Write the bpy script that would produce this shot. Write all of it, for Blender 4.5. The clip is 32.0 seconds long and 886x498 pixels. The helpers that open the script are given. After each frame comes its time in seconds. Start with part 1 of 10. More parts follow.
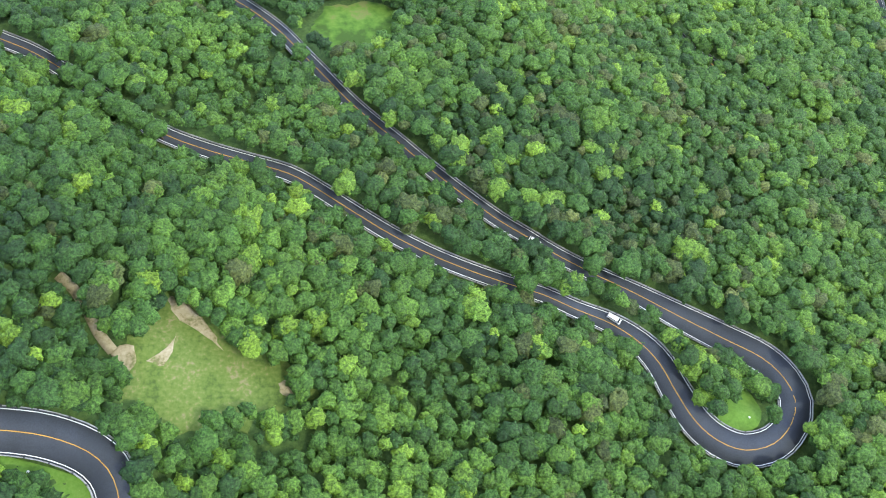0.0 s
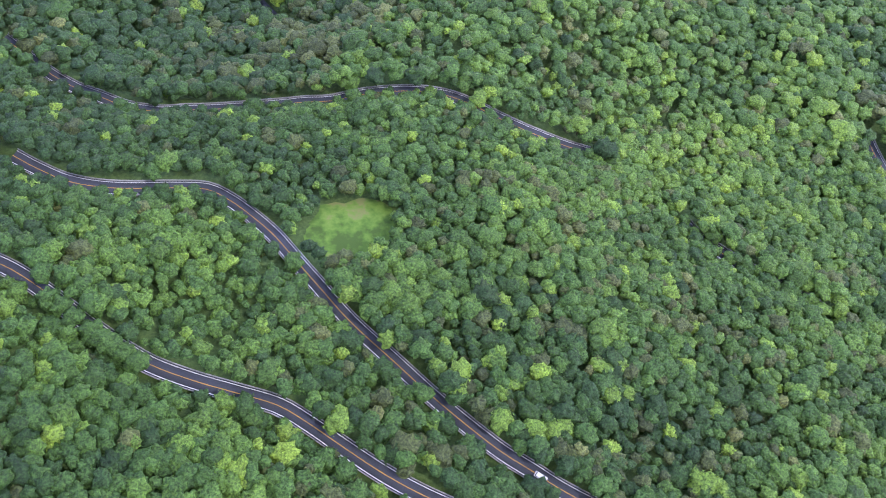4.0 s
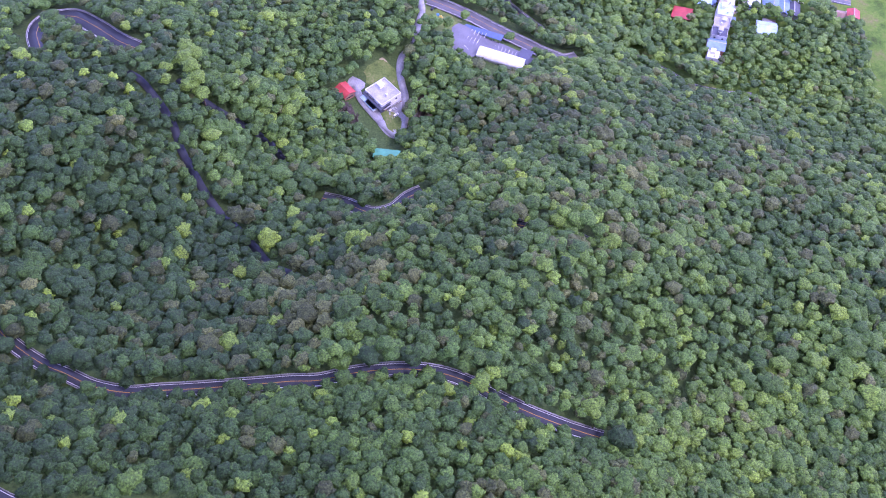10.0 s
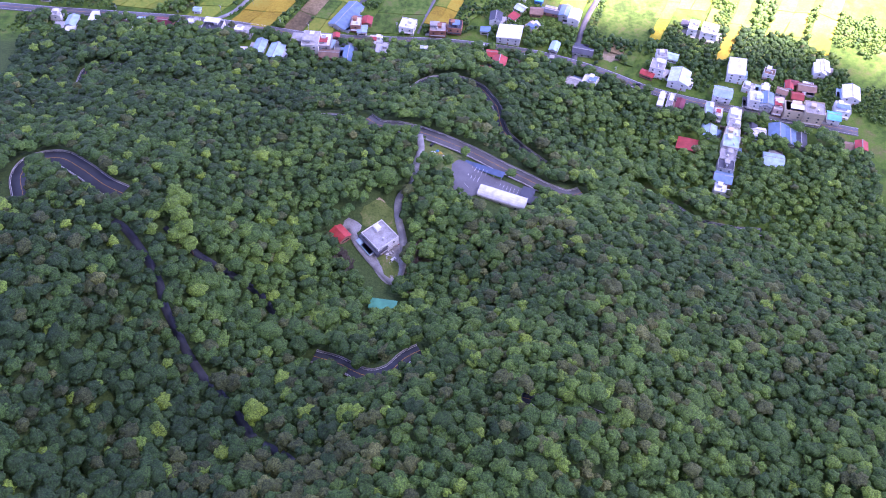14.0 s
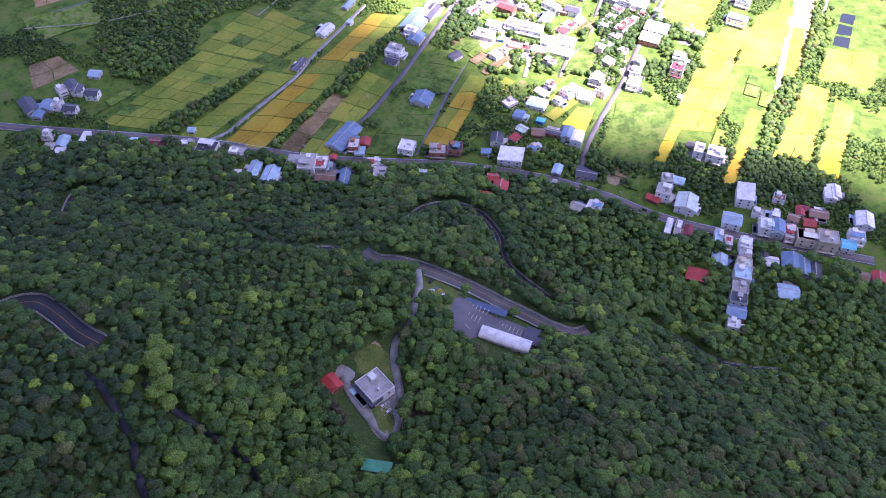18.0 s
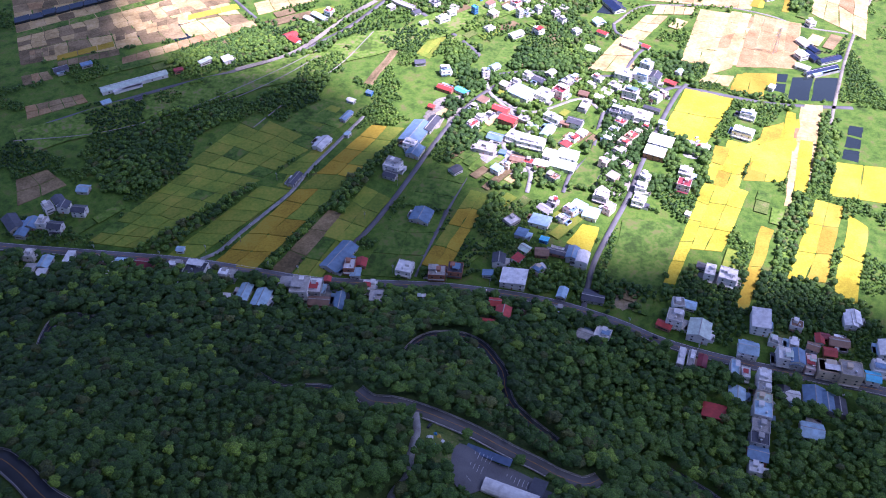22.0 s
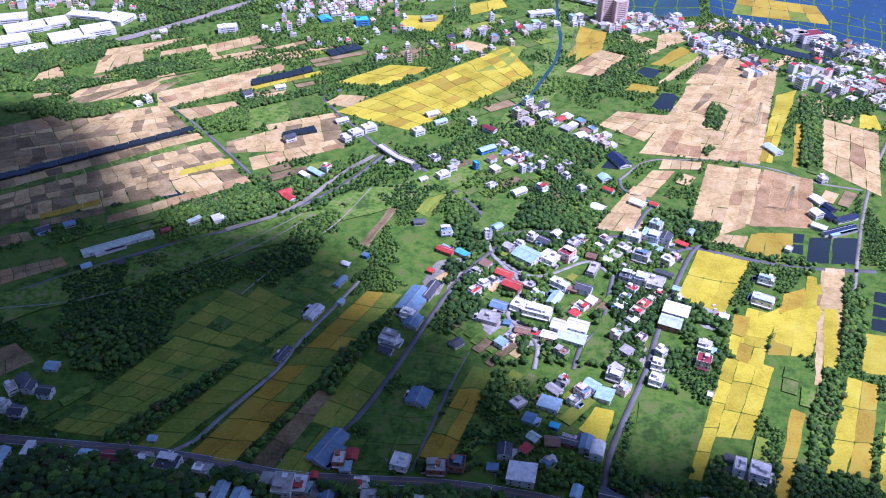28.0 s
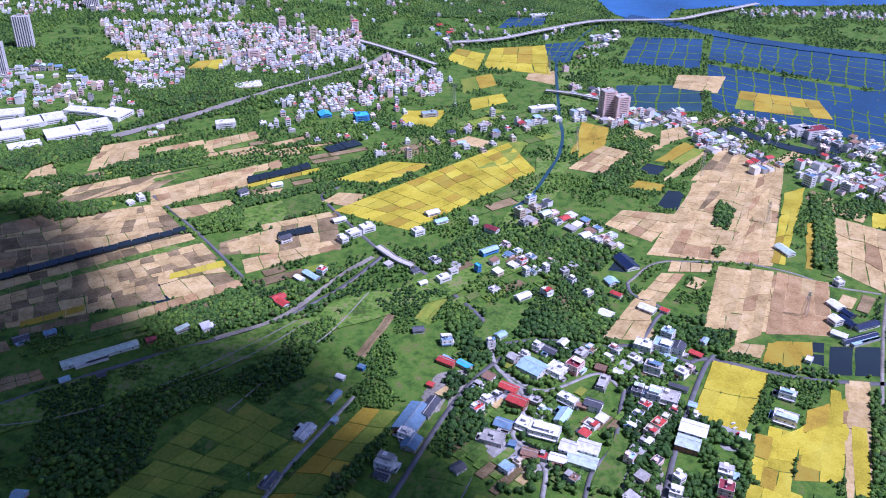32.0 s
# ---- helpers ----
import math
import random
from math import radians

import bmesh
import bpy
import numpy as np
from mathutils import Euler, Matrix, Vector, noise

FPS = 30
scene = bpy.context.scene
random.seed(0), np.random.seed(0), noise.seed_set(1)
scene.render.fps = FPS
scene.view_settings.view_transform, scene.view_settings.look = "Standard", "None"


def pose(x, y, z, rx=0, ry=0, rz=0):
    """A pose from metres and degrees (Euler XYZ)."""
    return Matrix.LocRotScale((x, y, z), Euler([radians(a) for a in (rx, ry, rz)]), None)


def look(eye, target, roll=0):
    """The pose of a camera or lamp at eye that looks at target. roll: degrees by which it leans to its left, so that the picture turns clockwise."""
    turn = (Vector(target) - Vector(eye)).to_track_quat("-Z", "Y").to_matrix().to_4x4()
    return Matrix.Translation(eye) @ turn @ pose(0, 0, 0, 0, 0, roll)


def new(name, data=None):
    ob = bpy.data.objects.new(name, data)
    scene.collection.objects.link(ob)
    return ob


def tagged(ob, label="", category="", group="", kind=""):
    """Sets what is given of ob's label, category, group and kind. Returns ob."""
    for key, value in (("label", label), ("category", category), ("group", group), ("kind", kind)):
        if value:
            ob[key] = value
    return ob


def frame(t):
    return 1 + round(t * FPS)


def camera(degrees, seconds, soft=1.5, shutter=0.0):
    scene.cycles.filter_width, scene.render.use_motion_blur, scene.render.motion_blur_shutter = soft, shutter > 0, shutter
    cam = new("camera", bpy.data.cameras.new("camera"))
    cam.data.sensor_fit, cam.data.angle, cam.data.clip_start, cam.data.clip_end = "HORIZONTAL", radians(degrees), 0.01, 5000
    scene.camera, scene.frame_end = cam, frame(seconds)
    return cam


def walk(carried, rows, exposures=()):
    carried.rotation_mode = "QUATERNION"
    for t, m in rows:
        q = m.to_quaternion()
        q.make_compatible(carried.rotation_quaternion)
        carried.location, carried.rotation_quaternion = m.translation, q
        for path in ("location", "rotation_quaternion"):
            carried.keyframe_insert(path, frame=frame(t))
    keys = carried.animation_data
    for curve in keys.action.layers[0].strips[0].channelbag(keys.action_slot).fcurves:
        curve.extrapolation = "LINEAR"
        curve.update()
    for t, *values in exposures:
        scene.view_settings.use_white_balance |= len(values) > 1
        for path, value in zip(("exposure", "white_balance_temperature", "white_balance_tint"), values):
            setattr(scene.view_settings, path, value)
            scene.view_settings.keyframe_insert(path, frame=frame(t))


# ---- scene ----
cam = camera(55.92, 32.0, soft=1.05)
ROWS = [
    (0, 0.00, 0.00, 475.19, -2.146, -73.162, 1.322),
    (1, 0.07, 13.11, 475.38, -2.131, -71.847, 1.376),
    (2, 0.14, 26.18, 475.57, -2.115, -70.526, 1.428),
    (3, 0.19, 39.20, 475.76, -2.097, -69.199, 1.476),
    (4, 0.23, 52.18, 475.95, -2.078, -67.865, 1.521),
    (5, 0.27, 65.11, 476.14, -2.057, -66.527, 1.564),
    (6, 0.29, 78.00, 476.33, -2.035, -65.185, 1.604),
    (7, 0.31, 90.85, 476.51, -2.012, -63.839, 1.640),
    (8, 0.32, 103.66, 476.70, -1.987, -62.491, 1.674),
    (9, 0.32, 116.42, 476.88, -1.960, -61.139, 1.706),
    (10, 0.32, 129.15, 477.06, -1.933, -59.786, 1.734),
    (11, 0.31, 141.83, 477.24, -1.903, -58.432, 1.759),
    (12, 0.30, 154.47, 477.42, -1.873, -57.076, 1.782),
    (13, 0.28, 167.08, 477.60, -1.840, -55.719, 1.801),
    (14, 0.26, 179.65, 477.78, -1.807, -54.361, 1.818),
    (15, 0.24, 192.18, 477.95, -1.772, -53.003, 1.832),
    (16, 0.21, 204.67, 478.13, -1.735, -51.645, 1.843),
    (17, 0.18, 217.13, 478.30, -1.697, -50.287, 1.852),
    (18, 0.15, 229.55, 478.47, -1.658, -48.928, 1.857),
    (19, 0.12, 241.94, 478.64, -1.617, -47.569, 1.859),
    (20, 0.10, 254.29, 478.81, -1.575, -46.210, 1.859),
    (21, 0.07, 266.60, 478.98, -1.531, -44.850, 1.856),
    (22, 0.04, 278.89, 479.15, -1.486, -43.490, 1.850),
    (23, 0.02, 291.14, 479.31, -1.439, -42.129, 1.841),
    (24, -0.00, 303.35, 479.48, -1.391, -40.767, 1.829),
    (25, -0.02, 315.54, 479.64, -1.342, -39.403, 1.814),
    (26, -0.04, 327.69, 479.80, -1.291, -38.038, 1.797),
    (27, -0.05, 339.82, 479.96, -1.239, -36.670, 1.776),
    (28, -0.05, 351.91, 480.12, -1.185, -35.299, 1.753),
    (29, -0.05, 363.98, 480.28, -1.130, -33.925, 1.727),
    (30, -0.04, 376.01, 480.44, -1.073, -32.547, 1.698),
    (31, -0.02, 388.02, 480.59, -1.015, -31.164, 1.666),
    (32, 0.00, 400.00, 480.75, -0.955, -29.776, 1.631),
]
walk(cam, [(t, pose(x, y, z, 90 + pitch, 0, yaw) @ pose(0, 0, 0, 0, 0, lean)) for t, x, y, z, yaw, pitch, lean in ROWS],
     exposures=[(0, 4.38, 6850, 15), (3, 4.34, 6550, 27), (6, 4.2, 5600, 74), (10, 4.08, 5650, 80), (14, 3.42, 5650, 70), (18, 2.42, 5650, 60),
                (22, 1.44, 5200, 49), (26, 0.78, 4800, 44), (32, 0.27, 4750, 41)])


# ---- world, sun, clouds ----
SUN_ELEVATION, SUN_AZIMUTH = 58.0, 112.0  # degrees; azimuth clockwise from +y
world = bpy.data.worlds.new("sky")
scene.world = world
world.use_nodes = True
wn = world.node_tree
wn.nodes.clear()
sky = wn.nodes.new("ShaderNodeTexSky")
sky.sky_type, sky.sun_disc = "NISHITA", False
sky.sun_elevation, sky.sun_rotation = radians(SUN_ELEVATION), radians(SUN_AZIMUTH)
sky.air_density, sky.dust_density, sky.ozone_density = 1.0, 1.5, 1.0
bg = wn.nodes.new("ShaderNodeBackground")
bg.inputs["Strength"].default_value = 0.06
wo = wn.nodes.new("ShaderNodeOutputWorld")
wn.links.new(sky.outputs["Color"], bg.inputs["Color"])
wn.links.new(bg.outputs["Background"], wo.inputs["Surface"])
sun_data = bpy.data.lights.new("sun", "SUN")
sun_data.energy, sun_data.angle, sun_data.color = 4.6, radians(2.5), (1.0, 0.90, 0.76)
sun = new("sun", sun_data)
_e, _a = radians(SUN_ELEVATION), radians(SUN_AZIMUTH)
TO_SUN = Vector((math.sin(_a) * math.cos(_e), math.cos(_a) * math.cos(_e), math.sin(_e)))
sun.matrix_world = look(TO_SUN * 900, (0, 0, 0))

# ---- a cloud bank drifting over the hill and the near fields ----
CLOUD_BASE = 1250.0


def cloud_material():
    m = bpy.data.materials.new("cloud")
    m.use_nodes = True
    nt = m.node_tree
    nt.nodes.clear()
    out = nt.nodes.new("ShaderNodeOutputMaterial")
    tr = nt.nodes.new("ShaderNodeBsdfTranslucent")
    tr.inputs["Color"].default_value = (0.038, 0.0485, 0.053, 1)
    df = nt.nodes.new("ShaderNodeBsdfTransparent")
    df.inputs["Color"].default_value = (0.022, 0.0275, 0.029, 1)
    ad = nt.nodes.new("ShaderNodeAddShader")
    nt.links.new(tr.outputs[0], ad.inputs[0])
    nt.links.new(df.outputs[0], ad.inputs[1])
    nt.links.new(ad.outputs[0], out.inputs["Surface"])
    return m


CLOUD = cloud_material()


def cloud(outline):
    """A thin, billowing cloud bank over the ground outline, set where the sun throws its shade there."""
    shift = TO_SUN * (CLOUD_BASE / TO_SUN.z)
    poly = [(x + shift.x, y + shift.y) for x, y in outline]
    xs, ys = [p[0] for p in poly], [p[1] for p in poly]
    X, Y = np.arange(min(xs), max(xs), 40.0), np.arange(min(ys), max(ys), 40.0)
    gx_, gy_ = np.meshgrid(X, Y)
    bx, by = gx_.ravel(), gy_.ravel()
    wob = np.array([noise.noise(Vector((a / 160, b / 160, 2.0))) for a, b in zip(bx, by)]) * 55
    hit = np.zeros(len(bx), bool)
    for k in range(len(poly)):
        (x1, y1), (x2, y2) = poly[k], poly[(k + 1) % len(poly)]
        if y1 != y2:
            hit ^= ((y1 > by + wob) != (y2 > by + wob)) & (bx + wob < (x2 - x1) * (by + wob - y1) / (y2 - y1) + x1)
    z = CLOUD_BASE + np.array([abs(noise.noise(Vector((a / 120, b / 120, 5.0)))) * 90 + noise.noise(Vector((a / 45, b / 45, 8.0))) * 18 for a, b in zip(bx, by)])
    n = len(X)
    base_ = (np.arange(len(Y) - 1)[:, None] * n + np.arange(n - 1)[None, :]).ravel()
    f = np.stack([base_, base_ + 1, base_ + n + 1, base_ + n], 1)
    f = f[hit[f].all(1)]
    me = bpy.data.meshes.new("cloud")
    me.from_pydata(np.stack([bx, by, z], 1).tolist(), [], f.tolist())
    me.materials.append(CLOUD)
    return tagged(new("cloud", me), "thin grey-white cloud bank over the hillside", "cloud", kind="structure")


cloud([(-1900, 1600), (-1100, 1480), (-516, 1350), (-422, 1335), (-300, 1270), (-272, 1160), (-250, 1072), (-166, 1074), (-82, 1074), (-12, 1032), (32, 988), (67, 944), (95, 905), (136, 880), (176, 850), (218, 800), (292, 742), (1200, 590), (1500, -900), (-1900, -900)])


# ---- materials ----
def shader(name, rough=0.8, metal=0.0, spec=0.3):
    m = bpy.data.materials.new(name)
    m.use_nodes = True
    nt = m.node_tree
    b = nt.nodes["Principled BSDF"]
    b.inputs["Roughness"].default_value = rough
    b.inputs["Metallic"].default_value = metal
    b.inputs["Specular IOR Level"].default_value = spec
    return m, nt, b


def node(nt, kind, **inputs):
    n = nt.nodes.new(kind)
    for k, v in inputs.items():
        n.inputs[k].default_value = v
    return n


def ramp(nt, fac, stops):
    r = nt.nodes.new("ShaderNodeValToRGB")
    e = r.color_ramp.elements
    while len(e) < len(stops):
        e.new(0.5)
    for k, (p, c) in enumerate(stops):
        e[k].position, e[k].color = p, (*c, 1)
    nt.links.new(fac, r.inputs["Fac"])
    return r.outputs["Color"]


def blend(nt, fac, a, b, mode="MIX"):
    n = nt.nodes.new("ShaderNodeMix")
    n.data_type, n.blend_type = "RGBA", mode
    for sock, v in ((n.inputs[0], fac), (n.inputs[6], a), (n.inputs[7], b)):
        if isinstance(v, (int, float)):
            sock.default_value = v
        elif isinstance(v, tuple):
            sock.default_value = (*v, 1)
        else:
            nt.links.new(v, sock)
    return n.outputs[2]


def place_noise(nt, scale, detail=4.0, rough=0.6):
    g = nt.nodes.new("ShaderNodeNewGeometry")
    n = node(nt, "ShaderNodeTexNoise", Scale=scale, Detail=detail, Roughness=rough)
    nt.links.new(g.outputs["Position"], n.inputs["Vector"])
    return n.outputs["Fac"]


def bump(nt, b, height, strength=0.4, distance=0.1):
    n = node(nt, "ShaderNodeBump", Strength=strength, Distance=distance)
    nt.links.new(height, n.inputs["Height"])
    nt.links.new(n.outputs["Normal"], b.inputs["Normal"])


def surface(name, stops, scale, fine, rough=0.85, relief=0.3, distance=0.1, metal=0.0, vary=0.0, spec=0.3):
    """Two scales of mottling between the colours of stops; vary: how far single objects differ in brightness."""
    m, nt, b = shader(name, rough, metal, spec)
    big, small = place_noise(nt, scale), place_noise(nt, fine, 6.0)
    mixf = nt.nodes.new("ShaderNodeMath")
    mixf.operation = "MULTIPLY_ADD"
    mixf.inputs[1].default_value = 0.45
    nt.links.new(small, mixf.inputs[0])
    sc = nt.nodes.new("ShaderNodeMath")
    sc.operation = "MULTIPLY"
    sc.inputs[1].default_value = 0.55
    nt.links.new(big, sc.inputs[0])
    nt.links.new(sc.outputs[0], mixf.inputs[2])
    wide = nt.nodes.new("ShaderNodeMath")
    wide.operation = "MULTIPLY_ADD"
    wide.inputs[1].default_value, wide.inputs[2].default_value = 1.6, -0.3
    nt.links.new(mixf.outputs[0], wide.inputs[0])
    col = ramp(nt, wide.outputs[0], stops)
    if vary:
        oi = nt.nodes.new("ShaderNodeObjectInfo")
        mr = node(nt, "ShaderNodeMapRange")
        mr.inputs["To Min"].default_value, mr.inputs["To Max"].default_value = 1 - vary, 1 + vary
        nt.links.new(oi.outputs["Random"], mr.inputs["Value"])
        hs = nt.nodes.new("ShaderNodeHueSaturation")
        nt.links.new(mr.outputs["Result"], hs.inputs["Value"])
        nt.links.new(col, hs.inputs["Color"])
        col = hs.outputs["Color"]
    nt.links.new(col, b.inputs["Base Color"])
    if relief:
        bump(nt, b, small, relief, distance)
    return m


def spread(c, k=0.25):
    """Dark, plain and light stops round one colour."""
    return [(0.32, tuple(v * (1 - k) for v in c)), (0.5, c), (0.68, tuple(min(1, v * (1 + k)) for v in c))]


def foliage(name, dark, mid, light, odd):
    """Leaves: each tree has its own tint, each leaf clump a slight shift, some light comes through."""
    m, nt, b = shader(name, 0.55, 0.0, 0.25)
    at = nt.nodes.new("ShaderNodeAttribute")
    at.attribute_name = "tint"
    col = ramp(nt, at.outputs["Fac"], [(0.0, dark), (0.4, mid), (0.75, light), (1.0, odd)])
    geo = nt.nodes.new("ShaderNodeNewGeometry")
    mr = node(nt, "ShaderNodeMapRange")
    mr.inputs["To Min"].default_value, mr.inputs["To Max"].default_value = 0.84, 1.20
    nt.links.new(geo.outputs["Random Per Island"], mr.inputs["Value"])
    hs = nt.nodes.new("ShaderNodeHueSaturation")
    nt.links.new(mr.outputs["Result"], hs.inputs["Value"])
    nt.links.new(col, hs.inputs["Color"])
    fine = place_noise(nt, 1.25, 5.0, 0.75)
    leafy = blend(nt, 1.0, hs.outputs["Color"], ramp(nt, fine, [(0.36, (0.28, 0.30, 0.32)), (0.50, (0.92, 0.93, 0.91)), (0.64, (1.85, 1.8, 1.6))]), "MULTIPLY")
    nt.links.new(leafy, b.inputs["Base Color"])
    bump(nt, b, fine, 0.9, 0.5)
    tr = nt.nodes.new("ShaderNodeBsdfTranslucent")
    nt.links.new(leafy, tr.inputs["Color"])
    mx = nt.nodes.new("ShaderNodeMixShader")
    mx.inputs["Fac"].default_value = 0.25
    out = nt.nodes["Material Output"]
    nt.links.new(b.outputs[0], mx.inputs[1])
    nt.links.new(tr.outputs[0], mx.inputs[2])
    nt.links.new(mx.outputs[0], out.inputs["Surface"])
    return m


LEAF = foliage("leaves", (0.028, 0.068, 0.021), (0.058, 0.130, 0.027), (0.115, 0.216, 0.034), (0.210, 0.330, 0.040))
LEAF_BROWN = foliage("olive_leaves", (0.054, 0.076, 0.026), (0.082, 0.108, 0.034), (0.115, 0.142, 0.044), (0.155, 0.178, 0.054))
BARK = surface("bark", spread((0.12, 0.09, 0.065), 0.4), 0.8, 6, 0.9, 0.6)
ASPHALT = surface("asphalt", spread((0.056, 0.062, 0.078), 0.20), 0.06, 3.0, 0.8, 0.2, 0.02)
CONCRETE = surface("concrete", spread((0.29, 0.285, 0.275), 0.3), 0.15, 2.0, 0.85, 0.2, 0.02)
BARRIER = surface("stained_concrete", spread((0.31, 0.305, 0.295), 0.35), 0.2, 2.5, 0.9, 0.2, 0.02)
PAINT_WHITE = surface("white_road_paint", spread((0.72, 0.72, 0.72), 0.12), 0.3, 4, 0.6, 0)
PAINT_YELLOW = surface("yellow_road_paint", spread((0.60, 0.31, 0.05), 0.2), 0.3, 4, 0.6, 0)
GRASS = surface("grass", [(0.28, (0.062, 0.100, 0.020)), (0.45, (0.100, 0.150, 0.028)), (0.60, (0.140, 0.180, 0.042)), (0.74, (0.235, 0.200, 0.100))], 0.10, 0.8, 0.9, 0.5, 0.2)
SOIL = surface("sandy_soil", [(0.30, (0.16, 0.15, 0.06)), (0.45, (0.31, 0.25, 0.145)), (0.7, (0.44, 0.36, 0.24))], 0.25, 1.2, 0.95, 0.4)
OLD_ASPHALT = surface("worn_asphalt", spread((0.135, 0.135, 0.145), 0.25), 0.06, 2.0, 0.85, 0.2, 0.02)


def ground_material():
    """Grass and weeds of the plain in mixed patches; leaf litter and low growth under the woods."""
    m, nt, b = shader("ground_cover", 0.95)
    big, mid, fine = place_noise(nt, 0.012, 4.0), place_noise(nt, 0.07, 5.0, 0.7), place_noise(nt, 0.7, 5.0, 0.7)
    grass = ramp(nt, mid, [(0.30, (0.042, 0.078, 0.014)), (0.43, (0.078, 0.160, 0.020)), (0.53, (0.125, 0.225, 0.028)), (0.63, (0.165, 0.195, 0.050)), (0.74, (0.250, 0.200, 0.110))])
    grass = blend(nt, 0.6, grass, ramp(nt, fine, [(0.3, (0.35, 0.40, 0.35)), (0.7, (1.0, 1.0, 0.95))]), "MULTIPLY")
    grass = blend(nt, 0.5, grass, ramp(nt, big, [(0.35, (0.6, 0.75, 0.6)), (0.65, (1.0, 1.0, 0.85))]), "MULTIPLY")
    litter = ramp(nt, fine, [(0.3, (0.026, 0.052, 0.014)), (0.5, (0.052, 0.096, 0.022)), (0.7, (0.088, 0.135, 0.034))])
    at = nt.nodes.new("ShaderNodeAttribute")
    at.attribute_name = "wooded"
    nt.links.new(blend(nt, at.outputs["Fac"], grass, litter), b.inputs["Base Color"])
    bump(nt, b, fine, 0.6, 0.4)
    return m


GROUND = ground_material()
RICE_RIPE = surface("ripe_rice", [(0.30, (0.32, 0.265, 0.012)), (0.5, (0.46, 0.385, 0.020)), (0.7, (0.52, 0.46, 0.05))], 0.03, 0.7, 0.9, 0.5, 0.15, vary=0.14)
RICE_AMBER = surface("amber_rice", [(0.30, (0.26, 0.18, 0.015)), (0.5, (0.38, 0.27, 0.02)), (0.7, (0.36, 0.32, 0.04))], 0.03, 0.7, 0.9, 0.5, 0.15, vary=0.15)
RICE_GREEN = surface("half_ripe_rice", [(0.30, (0.115, 0.190, 0.02)), (0.5, (0.190, 0.250, 0.026)), (0.7, (0.29, 0.285, 0.04))], 0.03, 0.4, 0.9, 0.5, 0.15, vary=0.14)
STUBBLE = surface("rice_stubble", [(0.30, (0.32, 0.225, 0.095)), (0.5, (0.48, 0.355, 0.150)), (0.7, (0.57, 0.44, 0.23))], 0.05, 0.3, 0.95, 0.5, 0.1, vary=0.14)
PLOUGHED = surface("ploughed_stubble", [(0.30, (0.25, 0.150, 0.062)), (0.5, (0.36, 0.235, 0.105)), (0.7, (0.46, 0.32, 0.165))], 0.05, 0.5, 0.95, 0.5, 0.1, vary=0.2)
# darker stubble copy: cloud shade on western fields put into colour; fallow plots too
DULL_STUBBLE = surface("dull_stubble", [(0.30, (0.13, 0.100, 0.045)), (0.5, (0.23, 0.17, 0.082)), (0.7, (0.33, 0.25, 0.130))], 0.05, 0.5, 0.95, 0.5, 0.1, vary=0.3)
MEADOW = surface("meadow", [(0.34, (0.042, 0.085, 0.013)), (0.46, (0.070, 0.145, 0.018)), (0.56, (0.105, 0.185, 0.026)), (0.66, (0.150, 0.165, 0.050))], 0.06, 0.25, 0.95, 0.6, 0.2, vary=0.15)
RIVERSIDE = surface("riverside_grass", [(0.34, (0.055, 0.100, 0.015)), (0.46, (0.100, 0.190, 0.02)), (0.56, (0.140, 0.235, 0.032)), (0.67, (0.215, 0.205, 0.085))], 0.05, 0.2, 0.95, 0.6, 0.2)
TWIGS = surface("bare_twigs", spread((0.150, 0.118, 0.100), 0.4), 0.3, 2.0, 0.9, 0.9, 0.4)
PALE_CONCRETE = surface("pale_concrete", spread((0.52, 0.50, 0.47), 0.12), 0.05, 1.0, 0.85, 0.1)
MOWN = surface("mown_lawn", [(0.3, (0.075, 0.150, 0.020)), (0.5, (0.100, 0.200, 0.026)), (0.7, (0.135, 0.230, 0.040))], 0.12, 1.0, 0.9, 0.4, 0.1)
GRAVEL = surface("river_gravel", spread((0.25, 0.235, 0.205), 0.4), 0.02, 0.5, 0.95, 0.5)


# ---- building helpers ----
def mesh_of(name, verts, faces, mats, smooth=False):
    me = bpy.data.meshes.new(name)
    me.from_pydata([tuple(v) for v in verts], [], faces)
    for m in (mats if isinstance(mats, (list, tuple)) else [mats]):
        me.materials.append(m)
    if smooth:
        me.shade_smooth()
    return me


def part(name, me, parent=None, label="", at=None):
    ob = new(name, me)
    ob.parent = parent
    if at is not None:
        ob.matrix_basis = at
    if label:
        ob["label"] = label
    return ob


def big_mesh(name, co, tri, material, tint=None):
    """One mesh from arrays: co (n,3), tri (m,3), tint (n,)."""
    me = bpy.data.meshes.new(name)
    co, tri = np.ascontiguousarray(co, np.float32), np.ascontiguousarray(tri, np.int32)
    me.vertices.add(len(co))
    me.vertices.foreach_set("co", co.ravel())
    me.loops.add(tri.size)
    me.loops.foreach_set("vertex_index", tri.ravel())
    me.polygons.add(len(tri))
    me.polygons.foreach_set("loop_start", np.arange(0, tri.size, tri.shape[1], dtype=np.int32))
    me.update(calc_edges=True)
    if tint is not None:
        a = me.attributes.new("tint", "FLOAT", "POINT")
        a.data.foreach_set("value", np.ascontiguousarray(tint, np.float32))
    me.materials.append(material)
    return me


